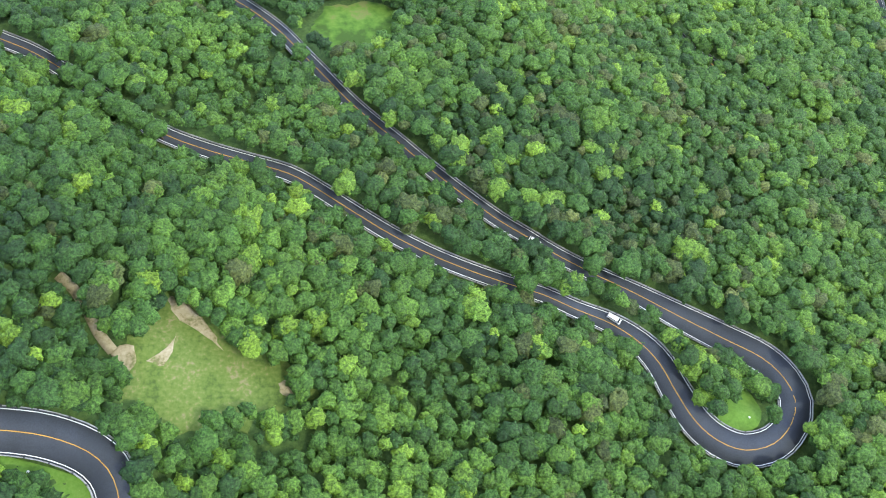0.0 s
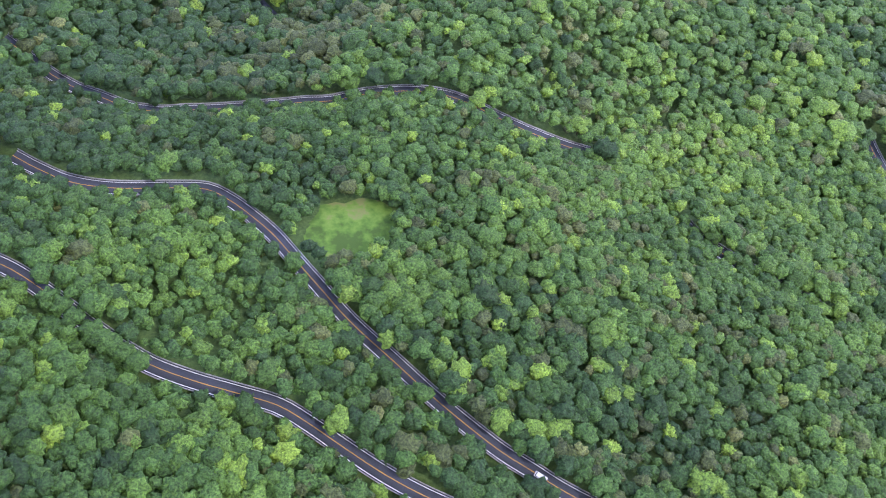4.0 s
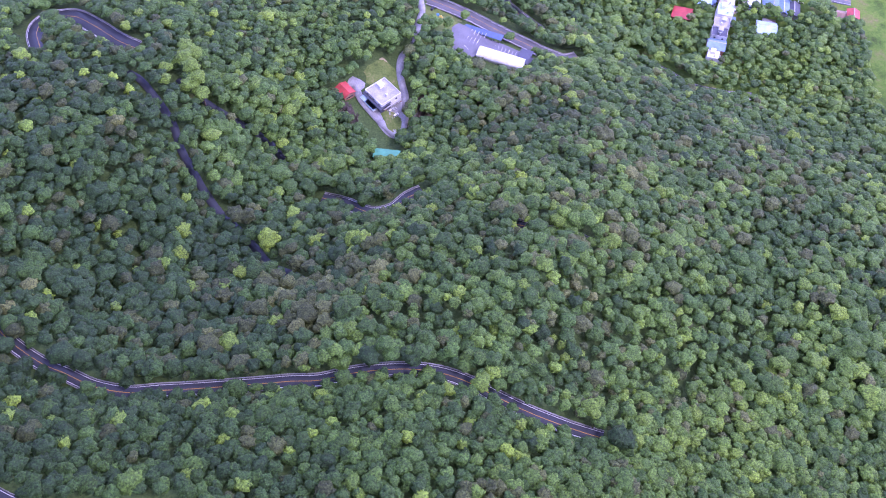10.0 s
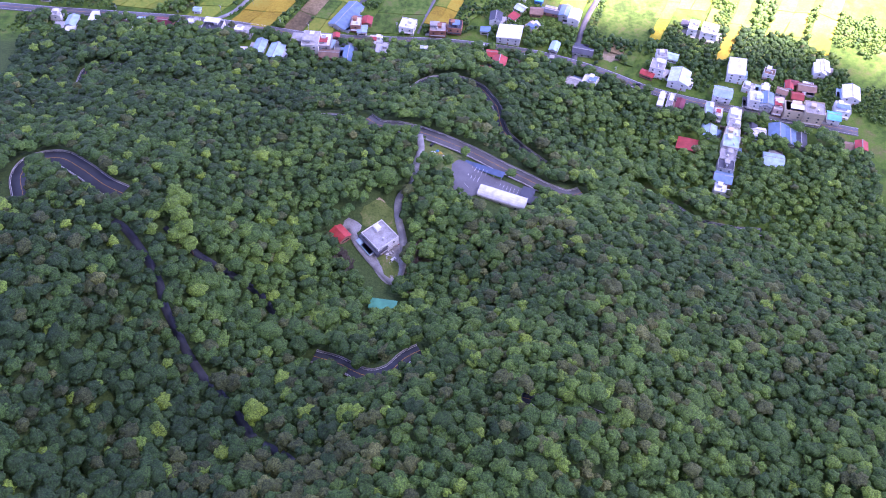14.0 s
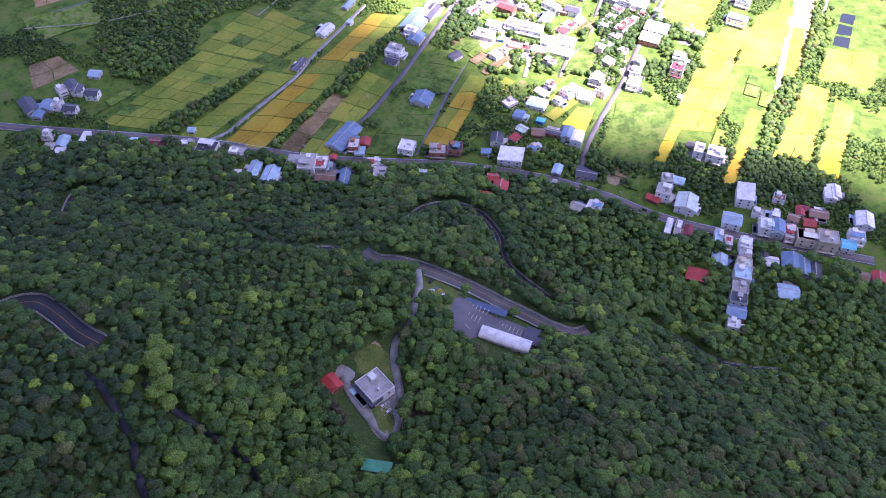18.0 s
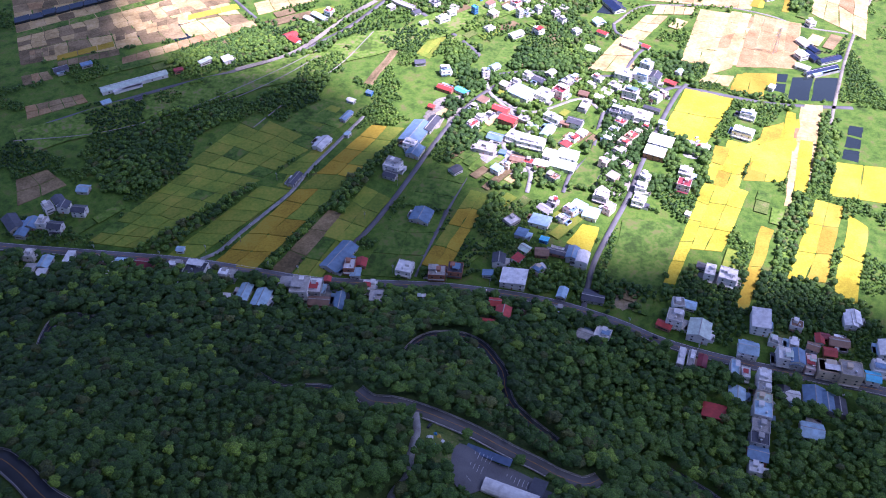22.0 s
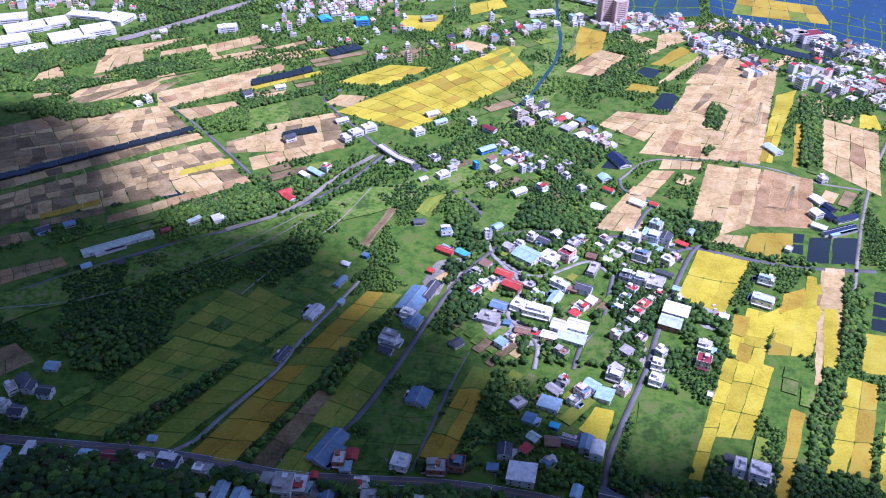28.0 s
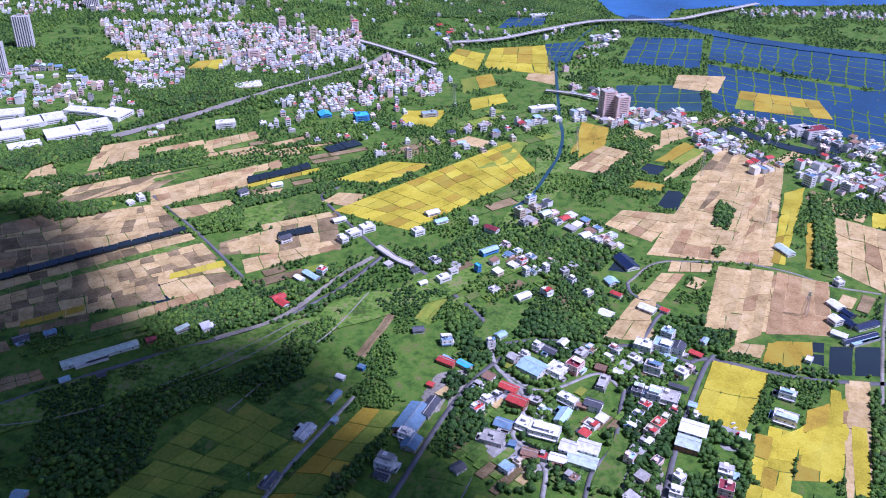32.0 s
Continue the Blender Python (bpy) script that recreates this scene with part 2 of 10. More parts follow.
def inside(px, py, poly):
    hit = np.zeros(np.shape(px), bool)
    xs, ys = [p[0] for p in poly], [p[1] for p in poly]
    near = np.where((px >= min(xs)) & (px <= max(xs)) & (py >= min(ys)) & (py <= max(ys)))[0]
    if not len(near):
        return hit
    qx, qy, got = px[near], py[near], np.zeros(len(near), bool)
    n = len(poly)
    for k in range(n):
        (x1, y1), (x2, y2) = poly[k], poly[(k + 1) % n]
        if y1 != y2:
            got ^= ((y1 > qy) != (y2 > qy)) & (qx < (x2 - x1) * (qy - y1) / (y2 - y1) + x1)
    hit[near] = got
    return hit


# ---- terrain: control heights of a smooth hill that falls to a plain at 0 ----
UPPER_HILL = [
    [323, 314, 303, 292, 279, 267, 257, 248, 241, 236, 232],
    [308, 302, 293, 282, 266, 248, 233, 224, 216, 210, 203],
    [293, 288, 282, 271, 253, 229, 210, 202, 191, 183, 175],
    [275, 271, 266, 256, 237, 216, 196, 182, 166, 156, 149],
    [254, 249, 243, 229, 206, 198, 188, 162, 141, 131, 127],
    [231, 221, 212, 198, 188, 182, 162, 134, 116, 112, 111],
    [207, 191, 170, 143, 146, 161, 126, 107, 100, 100, 97],
]
LOWER_HILL = [
    [180, 163, 139, 110, 105, 146, 135, 101, 97, 90, 79],
    [150, 141, 132, 113, 70, 90, 113, 81, 75, 67, 53],
    [118, 118, 116, 103, 59, 44, 76, 65, 42, 30, 22],
    [84, 92, 97, 83, 67, 57, 46, 30, 8, -3, -1],
    [50, 59, 70, 55, 62, 60, 22, -0, -9, -12, -6],
    [23, 24, 28, 16, 12, 38, 23, -3, -5, 0, -0],
    [8, 8, 7, 1, -7, 6, 2, -3, -1, 0, -1],
    [-4, -3, -4, -3, -5, -10, -13, -11, -9, -9, -8],
    [-15, -16, -16, -15, -15, -15, -15, -15, -15, -15, -14],
    [-24, -24, -24, -23, -21, -18, -15, -16, -17, -18, -19],
]
HILL = np.array(UPPER_HILL + LOWER_HILL, float)
HX, HY, HDX, HDY = -350, -130, 70, 65


def hill(x, y):
    x, y = np.asarray(x, float), np.asarray(y, float)
    ny, nx = HILL.shape
    gx, gy = np.clip((x - HX) / HDX, 1, nx - 2.001), np.clip((y - HY) / HDY, 1, ny - 2.001)
    ix, iy = np.floor(gx).astype(int), np.floor(gy).astype(int)
    bas = [lambda u: (1 - u) ** 3 / 6, lambda u: (3 * u ** 3 - 6 * u * u + 4) / 6, lambda u: (-3 * u ** 3 + 3 * u * u + 3 * u + 1) / 6, lambda u: u ** 3 / 6]
    g = sum(bas[a](gx - ix) * bas[b](gy - iy) * HILL[iy + b - 1, ix + a - 1] for a in range(4) for b in range(4))
    return (g + np.sqrt(g * g + 16)) / 2 - 2 * np.exp(-g * g / 400)


def smooth_line(pts, step=3.0):
    """A Catmull-Rom line through pts, sampled evenly."""
    p = np.array(pts, float)
    p = np.vstack([2 * p[0] - p[1], p, 2 * p[-1] - p[-2]])
    out = []
    for k in range(1, len(p) - 2):
        n = max(2, int(np.linalg.norm(p[k + 1] - p[k]) / step))
        for u in np.linspace(0, 1, n, endpoint=False):
            out.append(0.5 * (2 * p[k] + (p[k + 1] - p[k - 1]) * u + (2 * p[k - 1] - 5 * p[k] + 4 * p[k + 1] - p[k + 2]) * u * u + (3 * p[k] - p[k - 1] - 3 * p[k + 1] + p[k + 2]) * u ** 3))
    out.append(p[-2])
    return np.array(out)


def normals_of(line):
    d = np.gradient(line[:, :2], axis=0)
    d /= np.linalg.norm(d, axis=1)[:, None] + 1e-9
    return np.stack([-d[:, 1], d[:, 0]], 1)


class Way:
    """A road: its smoothed centre line with heights, and half its width."""
    def __init__(self, pts, half, lift=0.12, wide=None, verge=0.0):
        self.line = smooth_line(pts)
        z = hill(self.line[:, 0], self.line[:, 1])
        k = np.ones(9) / 9
        zp = np.concatenate([np.full(4, z[0]), z, np.full(4, z[-1])])
        self.z = np.convolve(zp, k, "valid") + lift
        self.half, self.verge = half, verge
        self.halves = np.full(len(self.line), float(half))
        if wide:  # a bend where the road is wider: x, y, radius, extra
            d = np.hypot(self.line[:, 0] - wide[0], self.line[:, 1] - wide[1]) / wide[2]
            self.halves += wide[3] * np.exp(-d ** 4)
        self.side = normals_of(self.line)


WAYS = {}
WAYS["hairpin"] = Way([(-150.2, 156.4), (-137.9, 150.9), (-125.2, 142.9), (-111.9, 133.3), (-99.8, 124.9), (-88.1, 118.2), (-74.9, 113.4), (-61.8, 109.8), (-48.6, 106), (-39, 100.6), (-27.5, 92.9), (-14.4, 84.5), (-1.5, 77.8), (11.5, 72.6), (24.5, 68.4), (35.9, 65.1), (47.3, 60.3), (58.7, 55.7), (67.8, 49.4), (73.7, 42.3), (78, 32.8), (82.9, 23.5), (89.4, 17.2), (98.2, 14.1), (108.4, 16.2), (116, 22.6), (119.1, 30.2), (117, 37.9), (110.8, 45), (98.5, 51.7), (83.3, 59.5), (68.3, 67.4), (54.5, 73.8), (41.1, 80.7), (31.6, 86.7), (22, 92.7), (10.4, 101.8), (-1.2, 111.9), (-13.2, 123.4), (-23.5, 133.1), (-30.5, 140.4), (-39, 150.6), (-47.7, 161), (-57.2, 172.6), (-66.6, 181.7), (-76.3, 189.6), (-85.8, 194.6), (-98.2, 194.8), (-112.3, 193.5), (-124.5, 193.3), (-137, 195.7), (-149.4, 201.6), (-160, 207.8)], 3.0, verge=0.6, wide=(116, 22.6, 62, 2.6))
WAYS["middle"] = Way([(-198.7, 292.4), (-186.7, 282.9), (-173.5, 271.8), (-159.1, 262.6), (-148.6, 258.1), (-135, 251.9), (-120.6, 249.3), (-107.6, 250.7), (-75.4, 253.4), (-56.3, 254.5), (-44.4, 254.6), (-28.1, 257.9), (-9.1, 259.2), (5.2, 257.7), (17, 253.8), (28.7, 247.9), (40.5, 242.7), (54.8, 238.1), (71.8, 233.6)], 3.0, verge=-0.6)
WAYS["lower_hairpin"] = Way([(-118.7, 19.3), (-111.3, 19.1), (-103, 18.2), (-96.2, 16.5), (-89.3, 13.6), (-84, 9.3), (-80.9, 3.7), (-79.4, -3.1)], 6.0, verge=2.5)
WAYS["left_bend"] = Way([(-229.6, 481.7), (-239.5, 503.6), (-237.2, 517.1), (-223.6, 521.4), (-208.4, 512.1), (-190.5, 497.2), (-177.3, 489.7)], 6.0, verge=4.5)
WAYS["narrow"] = Way([(-180.1, 466.7), (-167.8, 459.6), (-153.3, 441.8), (-142.7, 425.2), (-137.2, 410.8), (-129.4, 397.8), (-121.7, 384.9), (-110.9, 370.4), (-101.1, 361.1), (-90.8, 349.3), (-79.8, 334.6), (-67.4, 326.4), (-57.9, 318.6)], 2.2, verge=0.7)
WAYS["gully"] = Way([(-148.5, 466.9), (-141, 459.3), (-127.6, 450.2), (-114.8, 443.8), (-102.2, 438), (-92.3, 430.8), (-81.3, 416.2)], 2.0, verge=1.2)
WAYS["saddle"] = Way([(-60.1, 392.5), (-47.3, 387.2), (-31.1, 376), (-19.3, 377.6), (-10.7, 386.6), (-3.3, 391.3)], 3.9, verge=1)
WAYS["saddle_east"] = Way([(44.2, 349.4), (57.4, 346), (70.9, 343.6), (81.5, 339.4)], 3.2, verge=-1.8)
WAYS["rest_area"] = Way([(-43.3, 599.4), (-33.3, 590.7), (-20.2, 588.8), (-5.3, 585.3), (13.2, 579.5), (31.8, 573.4), (50.2, 565.4), (68.6, 557.8), (82.9, 550.9), (97.7, 548.3), (108.3, 553.3)], 5.0, verge=3.2)
WAYS["loop"] = Way([(-12.1, 651), (-3.8, 663.6), (7.2, 670.4), (23.7, 671), (39.1, 662), (48.3, 645.6), (52.8, 634.2), (53.7, 617.6), (57.5, 605.3), (66.5, 595.5), (77.3, 586.5), (84.3, 580.6)], 3.6, verge=2.5)
WAYS["foot_bend"] = Way([(-265.7, 650.3), (-270.8, 675.2), (-269.4, 684.9), (-260.8, 690.8), (-245, 688.4)], 3.6, verge=2.5)
WAYS["lower_east"] = Way([(109.2, 200.1), (114.7, 192.1), (128.4, 180.6), (150.1, 167.2), (164.8, 158.3)], 3.0, verge=-2.2)
WAYS["rest_area_east"] = Way([(155, 573.7), (168.9, 564.4), (178.9, 556.5), (194.7, 542.7), (217.1, 538), (240.5, 537.5)], 3.2, verge=0.3)
WAYS["foot_east"] = Way([(-207.8, 668.4), (-195.4, 665.1), (-181.1, 665.1)], 3.0, verge=-0.8)
WAYS["drive"] = Way([(-6, 582), (-4.7, 566.9), (-7.6, 552.1), (-9.7, 534.7), (-17.9, 521.9), (-18.7, 506.7), (-15.1, 488.4), (-14.7, 473.8), (-18.7, 455.4), (-26.7, 462.6), (-35.1, 472.4), (-43.8, 484.4), (-47.7, 494.7)], 2.4, verge=1)
WAYS["track"] = Way([(-106.9, 63.3), (-101.7, 58.8), (-97.2, 52.7), (-93.2, 46.1), (-88.6, 40.9)], 1.5)
WAYS["highway"] = Way([(-390.9, 785.1), (-335.2, 778.8), (-267.1, 772.8), (-199.5, 766.3), (-140.7, 755.6), (-100.6, 747.6), (-48.8, 744), (11.4, 741.1), (62.5, 733.6), (95.8, 726), (124, 715.7), (151, 703), (180.2, 685.9), (216.9, 671.9), (253.3, 661.6), (282.1, 654.2), (313.4, 647), (341.7, 639.4)], 4.4)
WAYS["east_spur"] = Way([(224, 268), (225.8, 251.3), (227.5, 241), (226.8, 231.7), (229, 219)], 3.0, verge=1.0)
WAYS["foot_middle"] = Way([(-111, 622), (-104.7, 616.4), (-91.6, 606.5), (-69.6, 605), (-58, 602)], 3.0, verge=0.5)
WAYS["field_lane"] = Way([(-184.7, 768.4), (-171.6, 779), (-158.2, 801.6), (-139.9, 828.9), (-122.6, 856.5), (-109.6, 888.8), (-88.5, 930.5), (-65.4, 976.1)], 1.8)
WAYS["farm_lane"] = Way([(-89.9, 747.8), (-73.5, 777.9), (-53.1, 803.8), (-31.9, 845.6), (-13.7, 887.4), (3.7, 928.9), (22.7, 969.4), (45.9, 1008.5), (70.3, 1038)], 2.3)
WAYS["side_lane"] = Way([(-10.3, 752.2), (-6.3, 767.1), (6.9, 805.1), (21.2, 846.8), (34.2, 880.8)], 2.0)
WAYS["village_lane"] = Way([(122, 716.2), (128.4, 740.5), (138.9, 773), (159.4, 815.1), (181.4, 858), (204.6, 913.3), (238.3, 985.3), (262.7, 1030.8), (275.3, 1046.9)], 2.3)
WAYS["levee"] = Way([(-387.1, 938.4), (-367.3, 957), (-321.7, 988.9), (-267.2, 1023.5), (-206.9, 1056.6), (-148.2, 1097), (-97.1, 1151.9), (-53.3, 1225.7)], 2.6)
WAYS["bridge_lane"] = Way([(-53.3, 1225.7), (-82.8, 1271.4), (-123.6, 1336.1), (-142.7, 1375.5), (-123.5, 1401.9)], 2.2)
WAYS["west_lane"] = Way([(-203.1, 1170.9), (-257.2, 1243.6), (-306.3, 1304.9), (-358.6, 1365.1)], 1.9)
WAYS["river_lane"] = Way([(-53.3, 1225.7), (-13.8, 1195.9), (51.7, 1103.8), (60.6, 1055.8)], 2.6)
WAYS["village_street"] = Way([(59.5, 1053.9), (64.1, 1020.5), (85.9, 980.5), (80.3, 950.4), (71.9, 929.1), (85.2, 909.3), (94.7, 890.5), (89.3, 860.5)], 2.0)
WAYS["garden_lane"] = Way([(177.3, 990.9), (168.6, 963.7), (153.9, 917.6), (133.3, 891.3), (122, 861.2)], 1.8)
WAYS["cross_lane"] = Way([(64, 1018.8), (102.9, 988.8), (158.2, 1014.8), (177.3, 990.9), (215.5, 968.7)], 1.8)
WAYS["east_lane"] = Way([(248.8, 1034.6), (265.5, 1040.4), (304.8, 1027.5), (347.8, 1013.5), (382.8, 1008.7), (439.6, 1006.2)], 2.8)
WAYS["far_east_lane"] = Way([(404.6, 973.7), (435.4, 1040.1), (473.8, 1117.9), (525.9, 1210.4), (578.7, 1292.3)], 1.8)
WAYS["stubble_lane"] = Way([(215.7, 1174.8), (256.7, 1218.8), (303.5, 1224.4), (355.6, 1223.9), (406.9, 1203.5), (441.2, 1177.3), (490.5, 1161.8)], 1.7)
WAYS["bend_lane"] = Way([(204.1, 1058.4), (231.1, 1104.7), (242.9, 1125.8), (217.4, 1152.1), (215.7, 1174.8)], 2.0)
WAYS["north_lane"] = Way([(61.7, 1055.8), (111.2, 1066.6), (165.2, 1057.2), (204.1, 1058.4), (248.8, 1034.6)], 2.2)


def road_gap(x, y, verge=False):
    """Distance past the nearest road's edge, and that road's height there."""
    gap, hz = np.full(np.shape(x), 1e9), np.zeros(np.shape(x))
    for w in WAYS.values():
        lo, hi = w.line.min(0) - 30, w.line.max(0) + 30
        sel = np.where((x > lo[0]) & (x < hi[0]) & (y > lo[1]) & (y < hi[1]))[0]
        for part_ in np.array_split(sel, max(1, len(sel) // 4000)):
            if not len(part_):
                continue
            d = np.hypot(x[part_, None] - w.line[None, :, 0], y[part_, None] - w.line[None, :, 1])
            j = d.argmin(1)
            g = d[np.arange(len(part_)), j] - w.halves[j] - (np.where(y[part_] < w.line[j, 1], w.verge, min(w.verge, 0.3)) if verge else 0)
            better = g < gap[part_]
            gap[part_[better]], hz[part_[better]] = g[better], w.z[j[better]]
    return gap, hz


def land(x, y):
    """Height of the ground, benched where roads run."""
    x, y = np.asarray(x, float).ravel(), np.asarray(y, float).ravel()
    z = hill(x, y)
    gap, hz = road_gap(x, y)
    k = np.clip((gap - 3.6) / 6, 0, 1)
    k = k * k * (3 - 2 * k)
    return (hz - 0.75) * (1 - k) + z * k


def axis(lo, hi, step, far):
    inner = np.arange(lo, hi + step / 2, step)
    n = 26
    s = np.cumsum(step * 1.22 ** np.arange(1, n + 1))
    left, right = lo - s[::-1] * (lo + far) / s[-1], hi + s * (far - hi) / s[-1]
    return np.concatenate([left, inner, right])


GX, GY = axis(-340, 340, 4.0, 4800), axis(-120, 800, 4.0, 4800)
gx, gy = np.meshgrid(GX, GY)
gz = land(gx, gy)
nx = len(GX)
base = (np.arange(len(GY) - 1)[:, None] * nx + np.arange(nx - 1)[None, :]).ravel()
quads = np.stack([base, base + 1, base + nx + 1, base + nx], 1)
ground = new("ground", big_mesh("ground", np.stack([gx.ravel(), gy.ravel(), gz], 1), quads, GROUND))
ground.data.shade_smooth()
_wood = ground.data.attributes.new("wooded", "FLOAT", "POINT")
_wood.data.foreach_set("value", np.clip((hill(gx.ravel(), gy.ravel()) - 2.0) / 3.0, 0, 1).astype(np.float32))
tagged(ground, "green wooded hill falling to a flat cultivated plain", "ground", kind="structure")


def ribbon(way, a, b, dz, material, name, parent, thick=0.0, start=0.0, end=1.0):
    """A strip of the road between the offsets a and b from its centre line."""
    n = len(way.line)
    i0, i1 = int(start * (n - 1)), max(int(start * (n - 1)) + 1, int(end * (n - 1)))
    L, N, Z = way.line[i0:i1 + 1], way.side[i0:i1 + 1], way.z[i0:i1 + 1]
    k = (way.halves[i0:i1 + 1] - way.half)[:, None]
    p, q = L + N * (a + np.sign(a) * k * (abs(a) > 1)), L + N * (b + np.sign(b) * k * (abs(b) > 1))
    m = len(L)
    if thick:
        co = np.vstack([np.column_stack([p, Z + dz - thick]), np.column_stack([p, Z + dz]), np.column_stack([q, Z + dz]), np.column_stack([q, Z + dz - thick])])
        k = np.arange(m - 1)
        f = np.vstack([np.stack([k + r * m, k + r * m + 1, k + (r + 1) * m + 1, k + (r + 1) * m], 1) for r in range(3)])
    else:
        co = np.vstack([np.column_stack([p, Z + dz]), np.column_stack([q, Z + dz])])
        k = np.arange(m - 1)
        f = np.stack([k, k + 1, k + m + 1, k + m], 1)
    if a < b:
        f = f[:, ::-1]
    return part(name, big_mesh(name, co, f, material), parent)


def mountain_road(key, name, label, barrier=True, top_coat=ASPHALT):
    w = WAYS[key]
    top = tagged(new(name), label, "road", kind="structure")
    h = w.half
    ribbon(w, h, -h, 0.0, top_coat, "asphalt", top, 0.9)
    ribbon(w, 0.11, -0.11, 0.12, PAINT_YELLOW, "centre_line", top)
    for s in (1, -1):
        ribbon(w, s * (h - 0.6) + 0.11, s * (h - 0.6) - 0.11, 0.12, PAINT_WHITE, "edge_line", top)
        if barrier:
            ribbon(w, s * (h + 0.12) + 0.14, s * (h + 0.12) - 0.14, 0.7, BARRIER, "barrier", top, 0.9)
    return top


def barrier_posts(key, side, start, end, step=2):
    """Short dark posts set into the barrier."""
    w = WAYS[key]
    me = POST_MESH
    n = len(w.line)
    top = tagged(new("guard_rail"), "row of short dark posts on a concrete kerb", "guard rail", kind="structure")
    for k in range(int(start * n), int(end * n), step):
        q = w.line[k] + w.side[k] * side * (w.halves[k] + 0.12)
        part("post", me, top, "", pose(q[0], q[1], w.z[k] + 0.6))


POST_MESH = mesh_of("post", [(-0.2, -0.2, 0), (0.2, -0.2, 0), (0.2, 0.2, 0), (-0.2, 0.2, 0), (-0.17, -0.17, 0.55), (0.17, -0.17, 0.55), (0.17, 0.17, 0.55), (-0.17, 0.17, 0.55)],
                    [[0, 1, 5, 4], [1, 2, 6, 5], [2, 3, 7, 6], [3, 0, 4, 7], [4, 5, 6, 7]], surface("dark_post", spread((0.06, 0.06, 0.065), 0.2), 0.5, 4, 0.8, 0.1))


def lane(key, name, label, material):
    w = WAYS[key]
    top = tagged(new(name), label, "lane", kind="structure")
    ribbon(w, w.half, -w.half, 0.0, material, "surface", top, 0.3)
    return top


mountain_road("hairpin", "mountain_road", "grey asphalt mountain road with a tight hairpin bend")
mountain_road("middle", "mountain_road", "grey asphalt mountain road half hidden by trees")
mountain_road("lower_hairpin", "mountain_road", "wide asphalt bend with concrete barriers")
mountain_road("left_bend", "mountain_road", "grey asphalt bend on the left spur")
mountain_road("saddle", "mountain_road", "grey asphalt road in the saddle")
mountain_road("saddle_east", "mountain_road", "grey asphalt road among trees")
mountain_road("lower_east", "mountain_road", "grey asphalt road showing between trees")
mountain_road("rest_area_east", "mountain_road", "grey asphalt road below the knoll")
mountain_road("foot_east", "mountain_road", "grey asphalt road among trees")
mountain_road("east_spur", "mountain_road", "grey asphalt road showing between trees")
mountain_road("foot_middle", "mountain_road", "dark asphalt road among trees")
mountain_road("rest_area", "mountain_road", "asphalt road with pale barriers past a rest area", True, OLD_ASPHALT)
mountain_road("loop", "mountain_road", "dark asphalt loop road in the woods")
mountain_road("foot_bend", "mountain_road", "dark asphalt bend near the hill foot")
lane("narrow", "lane", "narrow shaded asphalt lane in the forest", ASPHALT)
lane("gully", "lane", "narrow shaded asphalt lane in the forest", ASPHALT)
lane("drive", "lane", "pale concrete driveway", CONCRETE)
lane("track", "lane", "two-rut dirt track in the forest", SOIL)
lane("field_lane", "lane", "narrow pale concrete farm lane", CONCRETE)
lane("farm_lane", "lane", "grey asphalt farm lane", OLD_ASPHALT)
lane("side_lane", "lane", "grey asphalt lane beside a field", OLD_ASPHALT)
lane("village_lane", "lane", "grey asphalt village lane", OLD_ASPHALT)
lane("levee", "lane", "grey asphalt levee road", OLD_ASPHALT)
lane("bridge_lane", "lane", "grey asphalt lane", OLD_ASPHALT)
lane("west_lane", "lane", "grey asphalt lane between fields", OLD_ASPHALT)
lane("river_lane", "lane", "grey asphalt lane", OLD_ASPHALT)
lane("village_street", "lane", "grey concrete village street", BARRIER)
lane("garden_lane", "lane", "grey lane between gardens", OLD_ASPHALT)
lane("cross_lane", "lane", "grey concrete village street", BARRIER)
lane("east_lane", "lane", "grey asphalt lane past rice fields", OLD_ASPHALT)
lane("far_east_lane", "lane", "pale gravel road beside fish ponds", GRAVEL)
lane("stubble_lane", "lane", "pale gravel farm road", GRAVEL)
lane("bend_lane", "lane", "grey village lane", OLD_ASPHALT)
lane("north_lane", "lane", "grey village lane", OLD_ASPHALT)
mountain_road("highway", "highway", "grey asphalt main road along the hill foot", False, OLD_ASPHALT)


def patch(name, label, category, outline, material, lift=0.12, rings=9):
    """Ground of its own kind (lawn, sand, paving) laid on the terrain inside a rounded outline."""
    if category in ("lawn", "grass") and material is GRASS and land([outline[0][0]], [outline[0][1]])[0] > 8:
        m = np.mean(outline, 0)
        outline = [tuple(np.array(p) + (np.array(p) - m) / np.linalg.norm(np.array(p) - m) * 4.0) for p in outline]
        lift = lift + 0.35
    loop = smooth_line(list(outline) + [outline[0]], 2.5)[:-1]
    mid = loop.mean(0)
    wob = np.array([noise.noise(Vector((p[0] / 5, p[1] / 5, 4.0))) + 0.5 * noise.noise(Vector((p[0] / 1.8, p[1] / 1.8, 6.0))) for p in loop])
    loop = mid + (loop - mid) * (1 + (0.32 if material is SOIL else 0.16 if material in (GRASS, GRAVEL, MEADOW) else 0.0) * wob)[:, None]
    co = [mid[None, :]] + [mid + (loop - mid) * (k / rings) for k in range(1, rings + 1)]
    co = np.vstack(co)
    z = land(co[:, 0], co[:, 1]) + lift
    n = len(loop)
    f = [[0, 1 + k, 1 + (k + 1) % n] for k in range(n)]
    for r in range(rings - 1):
        a, b = 1 + r * n, 1 + (r + 1) * n
        f += [[a + k, b + k, b + (k + 1) % n, a + (k + 1) % n] for k in range(n)]
    z[-n:] -= 0.3
    return tagged(new(name, mesh_of(name, np.column_stack([co, z]), f, material, True)), label, category, kind="structure")


